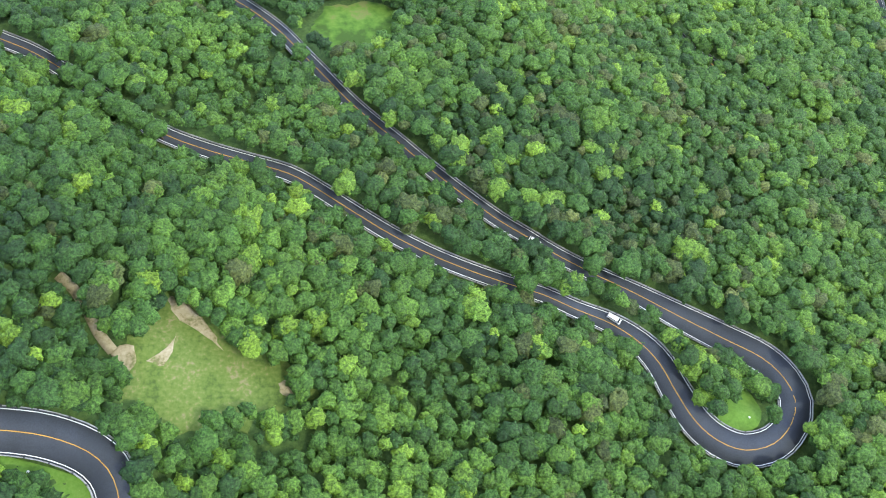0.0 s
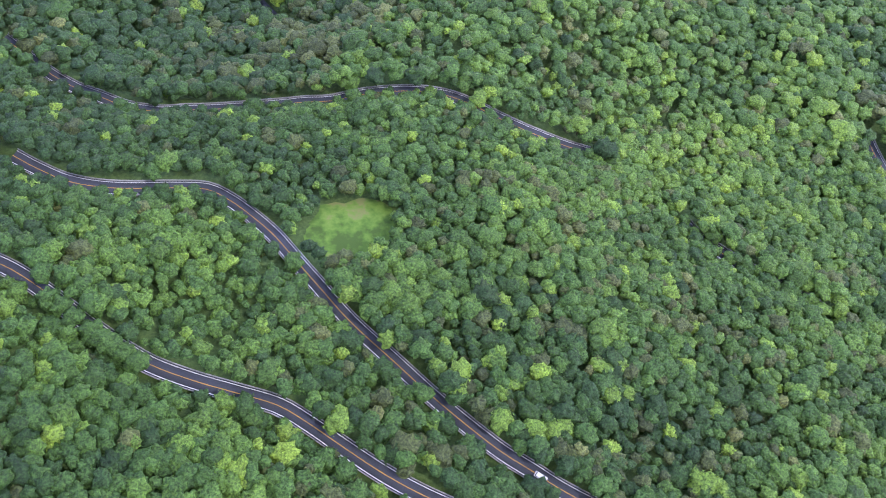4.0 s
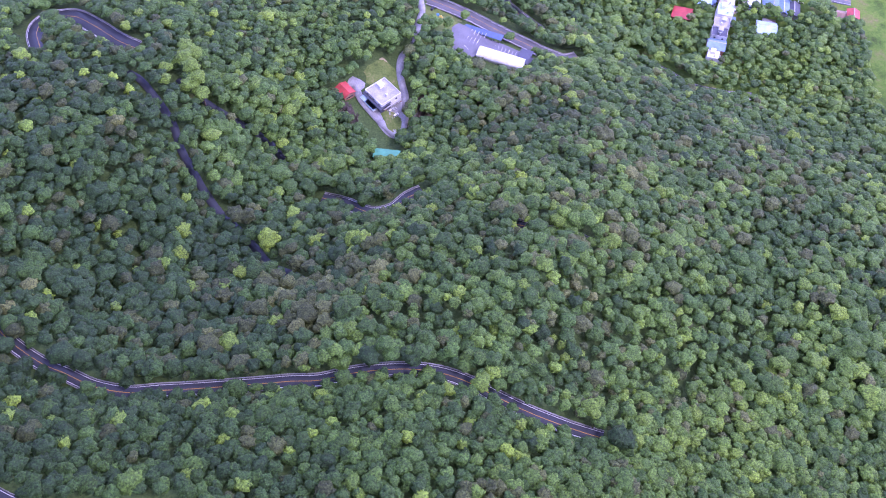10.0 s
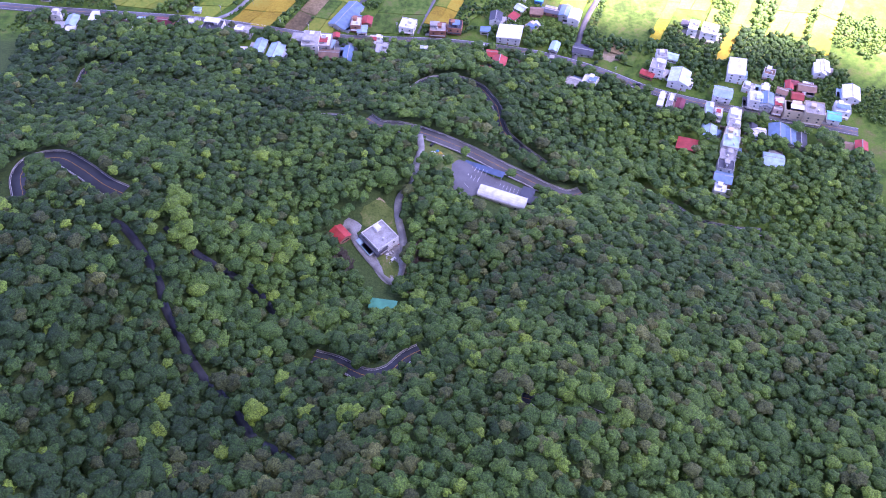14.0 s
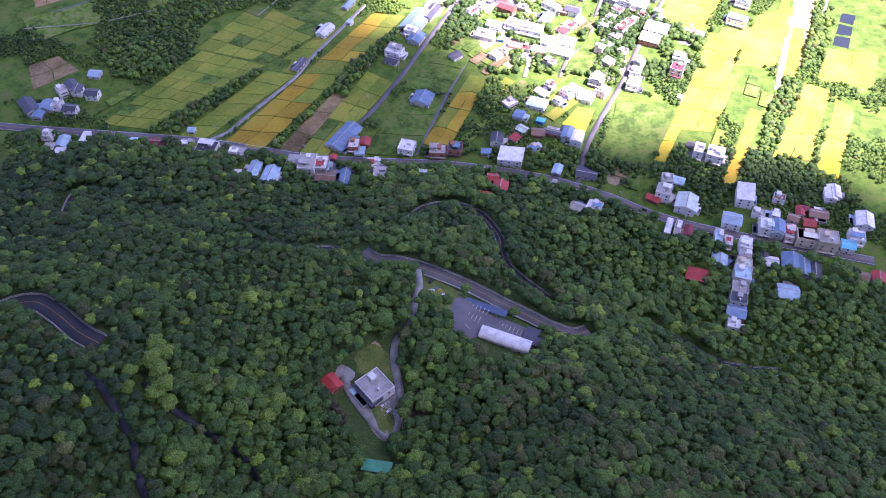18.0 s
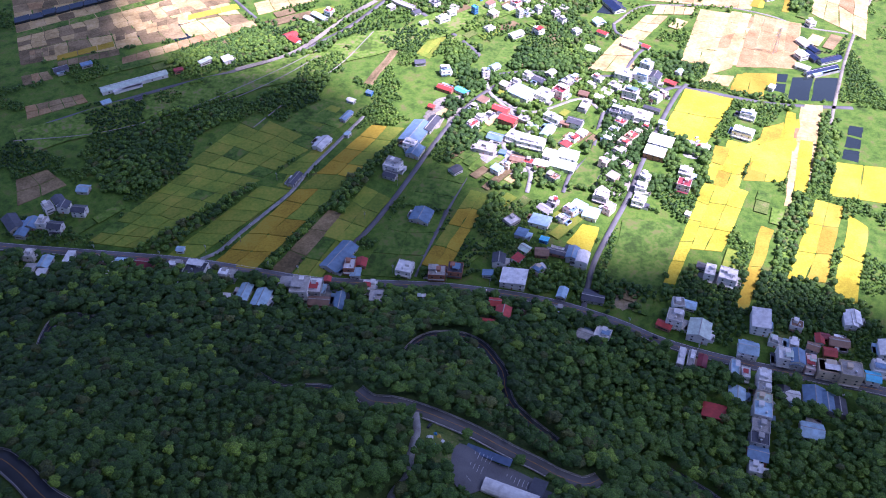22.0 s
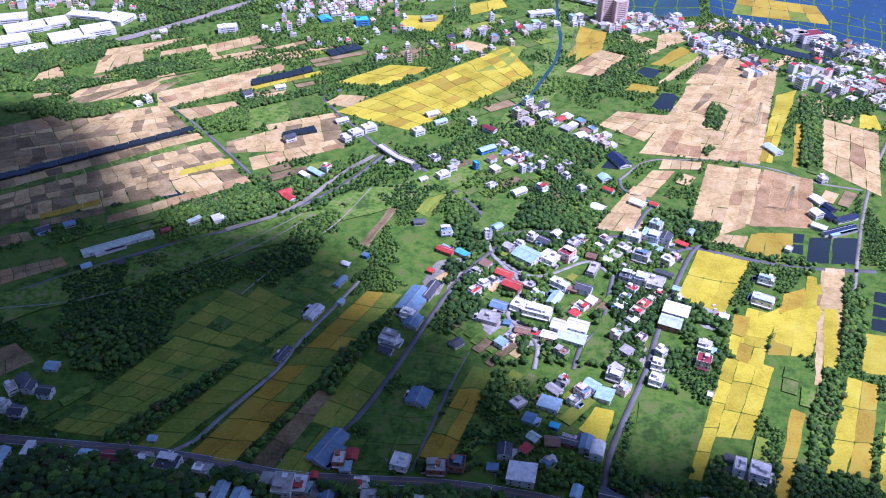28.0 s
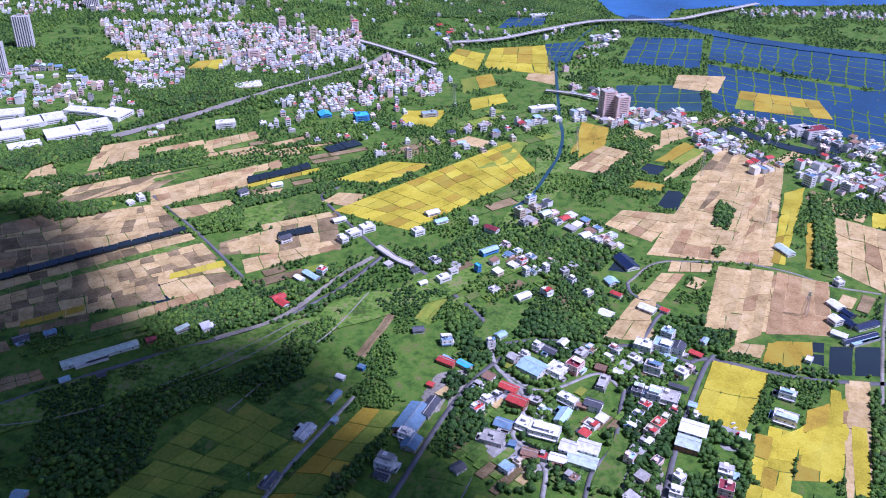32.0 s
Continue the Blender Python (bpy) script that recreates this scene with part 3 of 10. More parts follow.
patch("lawn", "mown green clearing in the forest", "lawn", [(-77.1, 58.3), (-65.3, 50.7), (-53.7, 42.6), (-38.2, 31.2), (-43.4, 28.6), (-57.6, 23.6), (-71.8, 21.2), (-78.6, 25.7), (-83.2, 36.7), (-79.5, 45.1)], GRASS, 0.12)
patch("sand_patch", "bare pale sand at the end of a track", "sand", [(-89.3, 40.4), (-87.2, 42.8), (-83.2, 42.3), (-82.3, 38.2), (-83.6, 35.3), (-87.3, 37.2)], SOIL, 0.6)
patch("bare_earth", "bare tan earth along the edge of the clearing", "earth", [(-77.9, 57.5), (-72.9, 56.6), (-67.2, 51.8), (-62.6, 45), (-68.3, 48.2), (-74, 53)], SOIL, 0.75)
patch("bare_earth", "bare tan earth in the corner of the clearing", "earth", [(-45.2, 33), (-40.8, 33.6), (-37.7, 30.9), (-41.3, 29.1), (-44, 30.4)], SOIL, 0.75)
patch("bare_earth", "worn tan streaks along the edge of the clearing", "earth", [(-76.9, 56.5), (-69.5, 52.5), (-59.7, 41.5), (-64.4, 45.6), (-71.1, 49.6), (-75.5, 52.2)], SOIL, 0.5)
patch("bare_earth", "worn tan soil beside the clearing", "earth", [(-79.5, 38.3), (-74.8, 42.7), (-72.8, 47.1), (-73.9, 38.4), (-76.4, 35.9)], SOIL, 0.5)
patch("glade", "grassy brownish glade in the forest", "grass", [(-42.2, 188.8), (-25.8, 193.4), (-15.1, 188.5), (-14.6, 173.8), (-22.3, 165.2), (-37.8, 163.4), (-46.6, 172.5)], MEADOW, 0.5)
patch("lawn", "bright mown lawn inside the hairpin bend", "lawn", [(89, 23), (96.8, 33.9), (102.1, 35.2), (105.4, 29.2), (105.7, 24.1), (100.5, 19.8), (93, 19.7)], MOWN, 0.75)
patch("lawn", "bright mown lawn inside the lower bend", "lawn", [(-113.5, 13), (-109.5, 12.8), (-102.9, 11.1), (-95, 8.7), (-88.7, 5.9), (-87, 2.1), (-86.7, -4.3), (-109.7, -3.8)], MOWN, 0.75)
patch("yard", "grey paved yard round a hillside house", "yard", [(-31.3, 499.1), (-18.7, 490.3), (-15.8, 477.1), (-13.8, 465.9), (-17.1, 456.8), (-21.7, 454), (-27.5, 457.9), (-35.5, 470.8), (-38.7, 483.4), (-36.8, 492.8)], CONCRETE, 0.5)
patch("yard", "grey paved yard beside a red-roofed house", "yard", [(-54.4, 495.4), (-49.9, 502.9), (-41.2, 496.9), (-43.4, 491.7), (-48.4, 492.8)], CONCRETE, 0.3)
patch("lawn", "flat olive lawn above the house", "lawn", [(-38.5, 507.2), (-32, 512.7), (-25.5, 509.3), (-21, 495.9), (-28.6, 496.7), (-36.4, 500)], GRASS, 0.25)
patch("bare_earth", "orange bare earth above the lawn", "earth", [(-34.4, 515.3), (-30.6, 519.1), (-26.4, 515.6), (-25.1, 509.3), (-29.9, 510.1)], SOIL, 0.3)
patch("lawn", "small oval lawn in the drive", "lawn", [(-27.4, 470.8), (-23.9, 473.3), (-20.7, 467.8), (-20.8, 462.2), (-24.6, 464.2)], GRASS, 0.45)
patch("parking_lot", "dark grey parking lot of a rest area", "parking lot", [(16.3, 556.2), (23.9, 563.1), (42.5, 552.2), (57.6, 549.4), (71.9, 540), (64.7, 526.2), (50.5, 530.7), (34, 530.3), (23.9, 527), (16, 536.5)], OLD_ASPHALT, 0.85)
patch("lawn", "weedy grass by the rest area", "lawn", [(-3.4, 568.5), (6.9, 571.2), (20.2, 565.8), (16.3, 556.2), (14.2, 538.9), (3.3, 535.6), (-3.1, 548.7)], GRASS, 0.2)
patch("brown_scrub", "dry brown scrub in the gully", "scrub", [(-6.6, 488.6), (2, 490.9), (2.7, 468.1), (-10.7, 447.2), (-13.6, 460)], SOIL, 0.1)
patch("yard", "grey paved temple yard in the village", "yard", [(64.7, 987.7), (86.3, 1002.8), (103.9, 988.8), (93.6, 971.5), (68.4, 968.6)], BARRIER, 0.25)
patch("yard", "pale paved yards between village houses", "yard", [(50.1, 928.5), (70.5, 929), (101.5, 909.7), (104.2, 893.8), (78.5, 885.2), (49.1, 908.5)], BARRIER, 0.22)
patch("yard", "pale paved yard by a farm shed", "yard", [(6.1, 1010.4), (40.2, 1015.6), (31.4, 979), (16.2, 956), (-6, 966.6)], GRAVEL, 0.22)
patch("yard", "paved yards beside the main road", "yard", [(-110.3, 740.6), (-65.7, 741.4), (-63.2, 715.1), (-96.6, 717.2)], CONCRETE, 0.22)
patch("yard", "paved yard with parked cars", "yard", [(253, 951.2), (272.9, 944.5), (261.7, 916.8), (243.8, 919.7)], BARRIER, 0.22)
patch("yard", "pale paved yard round tall houses", "yard", [(219.5, 762.5), (253.6, 757.2), (243.4, 736.9), (214.4, 742)], CONCRETE, 0.22)
patch("bare_earth", "bare grey building plot in the village", "earth", [(161.9, 898.3), (189.5, 898.9), (178.6, 861.2), (150.2, 860.6)], GRAVEL, 0.22)
patch("bare_earth", "bare tan earth plot beside trees", "earth", [(148.2, 735.2), (170.3, 738.4), (169.5, 723.5), (149.8, 719.9)], SOIL, 0.22)


# ---- trees ----
rng = np.random.default_rng(7)


def ball(level):
    bm = bmesh.new()
    bmesh.ops.create_icosphere(bm, subdivisions=level, radius=1.0)
    v, f = np.array([p.co[:] for p in bm.verts]), np.array([[p.index for p in q.verts] for q in bm.faces])
    bm.free()
    return v, f


BALLS = {k: ball(k) for k in (1, 2, 3)}


def crown_points(level, knobs, leaves, flat, seed, leaf, low=-0.3):
    """A crown of radius 1: one uneven dome of closely set leafy knobs, with loose leaf tips standing out of it."""
    r = np.random.default_rng(seed)
    v, f = BALLS[level]
    k = np.arange(knobs) + 0.5
    zc = 1 - 1.35 * k / knobs
    a = k * 2.39996 + r.uniform(0, 6)
    ring = np.sqrt(np.maximum(0, 1 - zc ** 2))
    cen = np.stack([ring * np.cos(a), ring * np.sin(a), zc], 1) + r.normal(0, 0.12, (knobs, 3))
    cen /= np.linalg.norm(cen, axis=1)[:, None]
    high = r.uniform(0.55, 1.15, knobs)
    wide = 1.45 / math.sqrt(knobs)
    lift = (np.exp(-(np.arccos(np.clip(v @ cen.T, -1, 1)) / wide) ** 2) * high).max(1)
    az = np.arctan2(v[:, 1], v[:, 0])
    lobes = 1 + 0.13 * np.sin(2 * az + r.uniform(0, 6)) + 0.09 * np.sin(3 * az + r.uniform(0, 6))
    rad = (0.60 + 0.43 * lift + r.normal(0, 0.07, len(v))) * (1 + (lobes - 1) * (1 - np.abs(v[:, 2])))
    dome = v * rad[:, None]
    keep = f[v[f].mean(1)[:, 2] > low]
    used, tri = np.unique(keep, return_inverse=True)
    C, T = [dome[used]], [tri.reshape(-1, 3)]
    if leaves:
        d = r.normal(size=(leaves, 3))
        d[:, 2] = np.abs(d[:, 2]) + 0.05
        d /= np.linalg.norm(d, axis=1)[:, None]
        near = (d @ v.T).argmax(1)
        pos = d * rad[near][:, None] * r.uniform(0.97, 1.14, (leaves, 1))
        nrm = d + r.normal(size=(leaves, 3)) * 0.45
        t1 = np.cross(nrm, r.normal(size=(leaves, 3)))
        t1 /= np.linalg.norm(t1, axis=1)[:, None]
        t2 = np.cross(nrm, t1)
        t2 /= np.linalg.norm(t2, axis=1)[:, None]
        s_ = r.uniform(0.6, 1.3, leaves)[:, None] * leaf
        C.append(np.stack([pos + t1 * s_, pos + t2 * s_ * 0.9, pos - t1 * s_ * 0.8 - t2 * s_ * 0.5], 1).reshape(-1, 3))
        T.append(np.arange(leaves * 3).reshape(-1, 3) + len(used))
    co = np.vstack(C)
    co[:, 2] *= flat
    return co, np.vstack(T)


NEAR_CROWNS = [crown_points(3, 13 + 3 * (k % 4), 44, 0.60 + 0.08 * (k % 3), 40 + k, 0.12, -0.05) for k in range(8)]
FAR_CROWNS = [crown_points(3, 10 + 2 * (k % 4), 12, 0.62 + 0.08 * (k % 3), 60 + k, 0.14, 0.05) for k in range(8)]
TINY_CROWNS = [crown_points(2, 6 + k % 3, 6, 0.95, 80 + k, 0.22, -0.2) for k in range(6)]
SPECK_CROWNS = [crown_points(1, 5, 3, 0.95, 90 + k, 0.35, -0.5) for k in range(6)]


def planted(kinds, x, y, z, rad, tint):
    """All trees of a wood as one pair of arrays; crowns sit on z with their middles at 0.75 of their radius."""
    which = rng.integers(0, len(kinds), len(x))
    turn = rng.uniform(0, 2 * math.pi, len(x))
    C, T, A, off = [], [], [], 0
    for k, (co, tri) in enumerate(kinds):
        s = np.where(which == k)[0]
        if not len(s):
            continue
        ca, sa = np.cos(turn[s])[:, None], np.sin(turn[s])[:, None]
        X = (co[None, :, 0] * ca - co[None, :, 1] * sa) * rad[s][:, None] + x[s][:, None]
        Y = (co[None, :, 0] * sa + co[None, :, 1] * ca) * rad[s][:, None] + y[s][:, None]
        Z = co[None, :, 2] * rad[s][:, None] + z[s][:, None]
        n = co.shape[0]
        C.append(np.stack([X, Y, Z], -1).reshape(-1, 3))
        T.append((tri[None] + (np.arange(len(s)) * n)[:, None, None]).reshape(-1, 3) + off)
        A.append(np.repeat(tint[s], n))
        off += n * len(s)
    return np.vstack(C), np.vstack(T), np.concatenate(A)


def scatter(lo, hi, step):
    xs, ys = np.meshgrid(np.arange(lo[0], hi[0], step), np.arange(lo[1], hi[1], step))
    xs, ys = xs.ravel() + rng.uniform(-0.45, 0.45, xs.size) * step, ys.ravel() + rng.uniform(-0.45, 0.45, ys.size) * step
    return xs, ys


CLEARINGS, PADS = [], []
CLEARINGS.append([(-77.1, 58.3), (-65.3, 50.7), (-53.7, 42.6), (-38.2, 31.2), (-43.4, 28.6), (-57.6, 23.6), (-71.8, 21.2), (-78.6, 25.7), (-83.2, 36.7), (-79.5, 45.1)])  # meadow
CLEARINGS.append([(-108.8, 64.8), (-104.2, 64.8), (-96.4, 54.6), (-89.9, 44.5), (-83, 43.6), (-81.5, 37.5), (-83.6, 34.1), (-88, 36.5), (-94.5, 44.5), (-101.7, 56.1)])  # track_end
CLEARINGS.append([(-42.2, 188.8), (-25.8, 193.4), (-15.1, 188.5), (-14.6, 173.8), (-22.3, 165.2), (-37.8, 163.4), (-46.6, 172.5)])  # glade
CLEARINGS.append([(90.8, 22.7), (99, 34.8), (102.8, 33.9), (105.8, 25.4), (101.8, 19.9), (93.8, 19.3)])  # island
CLEARINGS.append([(-57.4, 494.9), (-39.6, 505.9), (-33.5, 522.8), (-22.9, 519.5), (-18.8, 500.2), (-13, 475.9), (-17.2, 451.4), (-19.3, 424.9), (-35, 429.9), (-33, 446.6), (-50.9, 472.8)])  # compound
CLEARINGS.append([(-4.2, 575.6), (24.3, 565.8), (73.4, 546.7), (64.6, 517.9), (34.2, 526.6), (16.2, 531.3), (14.6, 552.6), (-3.9, 554.5)])  # rest
PADS += [(-321, 766, 5), (-306, 758, 8), (-304, 744, 5), (-290, 765, 8), (-245, 762, 7), (-227, 759, 8), (-203, 777, 4), (-201, 756, 6), (-184, 751, 10), (-158, 746, 8), (-142, 726, 11), (-128, 721, 11), (-155, 721, 4), (-111, 742, 6), (-99, 732, 11), (-88, 735, 10), (-79, 745, 3), (-83, 720, 10), (-67, 721, 11), (-45, 736, 7), (-39, 723, 8), (-72, 772, 20), (-63, 759, 7), (-57, 753, 5), (-18, 757, 8), (8, 753, 8), (-5, 824, 10), (-334, 806, 7), (-325, 806, 6), (-312, 801, 7)]
PADS += [(-313, 827, 5), (-299, 822, 7), (-305, 852, 6), (-338, 794, 5), (59, 769, 7), (49, 754, 5), (70, 748, 12), (53, 716, 5), (58, 703, 7), (45, 690, 6), (23, 757, 7), (97, 819, 10), (80, 803, 6), (99, 795, 4), (107, 780, 9), (118, 782, 6), (120, 776, 8), (128, 770, 8), (107, 733, 7), (131, 729, 10), (143, 829, 8), (154, 851, 8), (188, 846, 7), (193, 865, 6), (238, 887, 7), (232, 867, 7), (228, 830, 4), (229, 755, 8), (242, 751, 8), (226, 766, 5)]
PADS += [(190, 705, 7), (182, 701, 7), (207, 694, 10), (206, 722, 5), (132, 688, 7), (119, 688, 7), (256, 703, 12), (239, 677, 8), (188, 668, 10), (194, 666, 10), (203, 666, 7), (264, 669, 7), (272, 667, 8), (283, 665, 7), (292, 657, 9), (306, 653, 9), (301, 675, 5), (330, 708, 8), (312, 685, 7), (302, 691, 4), (243, 649, 7), (240, 638, 5), (237, 629, 7), (233, 619, 8), (228, 606, 7), (224, 596, 7), (221, 586, 8), (217, 575, 5), (225, 659, 8), (231, 653, 6)]
PADS += [(221, 636, 7), (259, 635, 7), (255, 639, 5), (276, 635, 10), (283, 629, 10), (291, 626, 9), (265, 606, 9), (263, 672, 6), (272, 666, 7), (281, 663, 7), (292, 658, 8), (308, 656, 9), (323, 651, 6), (333, 660, 7), (344, 677, 9), (326, 705, 7), (310, 685, 8), (297, 688, 5), (328, 621, 7), (336, 619, 5), (201, 621, 9), (96, 1017, 14), (118, 1014, 10), (136, 1019, 8), (145, 1040, 8), (116, 1045, 8), (105, 1049, 5), (90, 1035, 5), (72, 989, 10), (78, 969, 10)]
PADS += [(94, 972, 7), (83, 940, 9), (98, 931, 16), (117, 952, 11), (123, 972, 11), (134, 966, 7), (145, 965, 9), (159, 998, 13), (161, 1021, 6), (209, 1018, 10), (207, 1052, 10), (226, 1053, 11), (239, 1048, 8), (257, 1045, 7), (269, 1062, 5), (188, 987, 7), (195, 983, 7), (202, 980, 8), (214, 978, 10), (227, 994, 10), (65, 941, 9), (55, 924, 11), (70, 917, 4), (116, 911, 8), (132, 911, 11), (106, 900, 8), (125, 898, 14), (84, 907, 8), (93, 903, 6), (225, 936, 13)]
PADS += [(216, 919, 11), (232, 967, 4), (232, 955, 4), (323, 984, 9), (309, 953, 12), (267, 930, 5), (416, 1104, 7), (428, 1105, 11), (410, 1081, 9), (429, 1075, 25), (446, 1098, 17), (363, 1038, 5), (429, 1134, 10), (435, 1118, 8), (450, 1179, 5), (-152, 1119, 8), (-142, 1168, 7), (-130, 1173, 13), (-119, 1182, 5), (-220, 1075, 7), (-292, 1036, 20), (-318, 1019, 24), (-266, 1051, 5), (-325, 989, 5), (-295, 997, 4), (-365, 1059, 7), (-389, 1048, 8), (67, 1232, 13), (52, 1191, 4), (98, 1141, 10)]
PADS += [(128, 1195, 4), (105, 1188, 4), (148, 1190, 5), (14, 1172, 9), (-8, 1163, 5), (25, 1186, 6), (-11, 1076, 7), (17, 1058, 7), (17, 1025, 10), (34, 1021, 8), (59, 1051, 5), (2, 991, 4), (-13, 946, 22), (2, 960, 16), (-13, 916, 10), (-18, 925, 7), (-33, 892, 9), (-35, 879, 7), (-102, 926, 11), (-80, 1000, 5), (-82, 972, 10), (-62, 1015, 4), (-121, 872, 11), (-79, 942, 4), (223, 1216, 18), (198, 1173, 7), (168, 1146, 5), (181, 1110, 8), (226, 1121, 10), (235, 1073, 7)]
PADS += [(244, 1119, 5), (417, 1251, 14), (199, 1148, 7), (-174, 1663, 12), (-113, 1305, 10), (-77, 1283, 10), (-16, 1276, 8), (11, 1307, 10), (1, 1329, 10), (73, 1285, 10), (-170, 1252, 8), (-369, 1350, 6), (-378, 1339, 5), (-245, 1373, 7), (-205, 1400, 8), (-29, 487, 10), (-33, 483, 11), (-54, 488, 6), (49, 528, 19), (66, 535, 7), (-25, 433, 9)]


PADS += [(-350, 806, 7), (-326, 826, 7), (-321, 836, 7), (-315, 750, 7), (-53, 764, 7), (95, 780, 7), (197, 722, 7), (25, 888, 7), (73, 819, 7), (199, 881, 7), (157, 860, 7), (-158, 1128, 7), (-242, 1070, 7), (-92, 1269, 7), (-103, 1255, 7), (-17, 1189, 7), (51, 1307, 7), (70, 1070, 7), (-47, 1201, 7)]


def grown(poly, by):
    m = np.mean(poly, 0)
    return [tuple(np.array(p) + (np.array(p) - m) / (np.linalg.norm(np.array(p) - m) + 1e-6) * by) for p in poly]


CLEARINGS = [grown(p, 1.0) for p in CLEARINGS]


def patch_noise(x, y, s, seed):
    return np.array([noise.noise(Vector((a / s, b / s, seed))) for a, b in zip(x, y)])


# kinds of growth on the hill: x, y, half sizes, lighter or darker, share of olive-brown trees, crown size
GROWTH = [
    (-76, 138, 22, 30, 0.24, -0.1, 0.86), (40, 180, 60, 45, 0.14, 0.0, 1.0), (-25, 238, 45, 18, -0.06, 0.0, 0.9), (100, 262, 42, 55, 0.20, 0.12, 0.85),
    (175, 255, 45, 60, 0.12, 0.05, 1.0), (65, 345, 55, 38, -0.02, 0.22, 1.0), (150, 385, 55, 45, 0.02, 0.18, 1.0), (215, 420, 45, 60, -0.04, 0.12, 1.0),
    (-20, 22, 45, 32, 0.16, -0.1, 0.9), (-140, 370, 75, 90, -0.08, 0.0, 1.0), (-90, 300, 50, 30, -0.12, 0.15, 1.1), (-40, 300, 40, 25, -0.04, 0.2, 1.05),
    (70, 470, 50, 40, -0.02, 0.16, 1.0), (-96, 555, 60, 50, 0.10, 0.0, 0.8), (-160, 640, 110, 50, -0.10, -0.05, 0.9), (130, 640, 70, 40, 0.08, -0.05, 0.85),
    # the entries at (-140, 90) and (-120, 215) darken the western side further
    (250, 560, 60, 60, 0.16, -0.05, 0.8), (-140, 90, 60, 70, -0.14, 0.0, 1.0), (-120, 215, 65, 40, -0.16, 0.0, 1.0), (20, 95, 60, 20, -0.06, 0.04, 1.0), (120, 110, 50, 50, -0.04, 0.06, 0.95),
]


def growth(x, y):
    """Tint, olive share and crown size that the kinds of growth add at x, y."""
    tint, olive, size = np.zeros(len(x)), np.zeros(len(x)), np.ones(len(x))
    for gx_, gy_, rx, ry, dt, do, ds in GROWTH:
        w = np.exp(-(((x - gx_) / rx) ** 2 + ((y - gy_) / ry) ** 2) ** 1.5)
        tint += w * dt
        olive += w * do
        size *= 1 + w * (ds - 1)
    return tint, olive, size


def wood(name, label, lo, hi, step, kinds, sizes, region=None, clear=4.0, tall=5.0, olive=0.10, skip=(), vary=0.3, fresh=0.0):
    x, y = scatter(lo, hi, step)
    if region is not None:
        k = inside(x, y, region)
        x, y = x[k], y[k]
    gap, _ = road_gap(x, y, True)
    ok = gap > clear
    for poly in list(CLEARINGS) + list(skip):
        ok &= ~inside(x, y, poly)
    for px, py, pr in PADS:
        ok &= (x - px) ** 2 + (y - py) ** 2 > (pr + 1.5) ** 2
    x, y, gap = x[ok], y[ok], gap[ok]
    z = land(x, y)
    n1, n2 = patch_noise(x, y, 38, 1.5), patch_noise(x, y, 90, 7.5)
    more, browner, size = growth(x, y)
    rad = rng.uniform(*sizes, len(x)) * size * (1 + 0.15 * n1) * np.exp(rng.normal(0, 0.16, len(x)))
    west = np.clip((-30 - x) / 130, 0, 1) * (z > 4)  # dimness of the western slopes, put into the leaf tint as shade
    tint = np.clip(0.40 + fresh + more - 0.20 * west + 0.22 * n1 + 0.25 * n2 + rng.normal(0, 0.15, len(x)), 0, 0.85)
    odd = rng.random(len(x)) < 0.05
    tint[odd] = rng.uniform(0.75, 0.95, odd.sum())
    zc = z + tall * np.minimum(1, 0.35 + 0.65 * size) * rng.uniform(1 - vary, 1 + vary, len(x)) + np.where(gap > 12, 3.0, 0.5) * n1
    brown = rng.random(len(x)) < (olive + browner) * (0.6 + 0.9 * (n2 < -0.05))
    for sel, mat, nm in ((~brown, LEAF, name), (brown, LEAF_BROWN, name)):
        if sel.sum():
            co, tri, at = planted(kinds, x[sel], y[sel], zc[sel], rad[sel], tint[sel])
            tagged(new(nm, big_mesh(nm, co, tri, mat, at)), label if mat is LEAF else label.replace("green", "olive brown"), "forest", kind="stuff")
    return len(x)


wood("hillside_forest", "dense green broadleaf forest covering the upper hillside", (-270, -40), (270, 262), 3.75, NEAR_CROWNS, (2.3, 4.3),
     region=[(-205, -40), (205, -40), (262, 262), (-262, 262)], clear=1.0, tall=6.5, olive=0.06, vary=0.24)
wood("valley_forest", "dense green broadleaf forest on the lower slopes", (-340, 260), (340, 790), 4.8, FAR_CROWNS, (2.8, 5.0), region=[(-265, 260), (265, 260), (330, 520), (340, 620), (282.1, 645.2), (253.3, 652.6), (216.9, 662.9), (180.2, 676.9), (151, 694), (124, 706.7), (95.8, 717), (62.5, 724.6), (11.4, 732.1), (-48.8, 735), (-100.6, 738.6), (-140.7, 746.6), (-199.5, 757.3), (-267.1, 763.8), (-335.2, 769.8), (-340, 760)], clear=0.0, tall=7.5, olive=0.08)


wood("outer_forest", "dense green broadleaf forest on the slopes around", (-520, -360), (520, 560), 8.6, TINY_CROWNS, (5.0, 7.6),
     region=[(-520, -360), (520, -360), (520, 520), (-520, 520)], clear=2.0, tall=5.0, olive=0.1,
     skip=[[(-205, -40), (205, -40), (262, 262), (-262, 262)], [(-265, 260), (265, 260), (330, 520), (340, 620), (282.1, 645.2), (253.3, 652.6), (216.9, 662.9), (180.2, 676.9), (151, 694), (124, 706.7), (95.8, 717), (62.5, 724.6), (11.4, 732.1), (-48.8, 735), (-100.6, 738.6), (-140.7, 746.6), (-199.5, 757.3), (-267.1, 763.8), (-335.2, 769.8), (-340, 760)]])


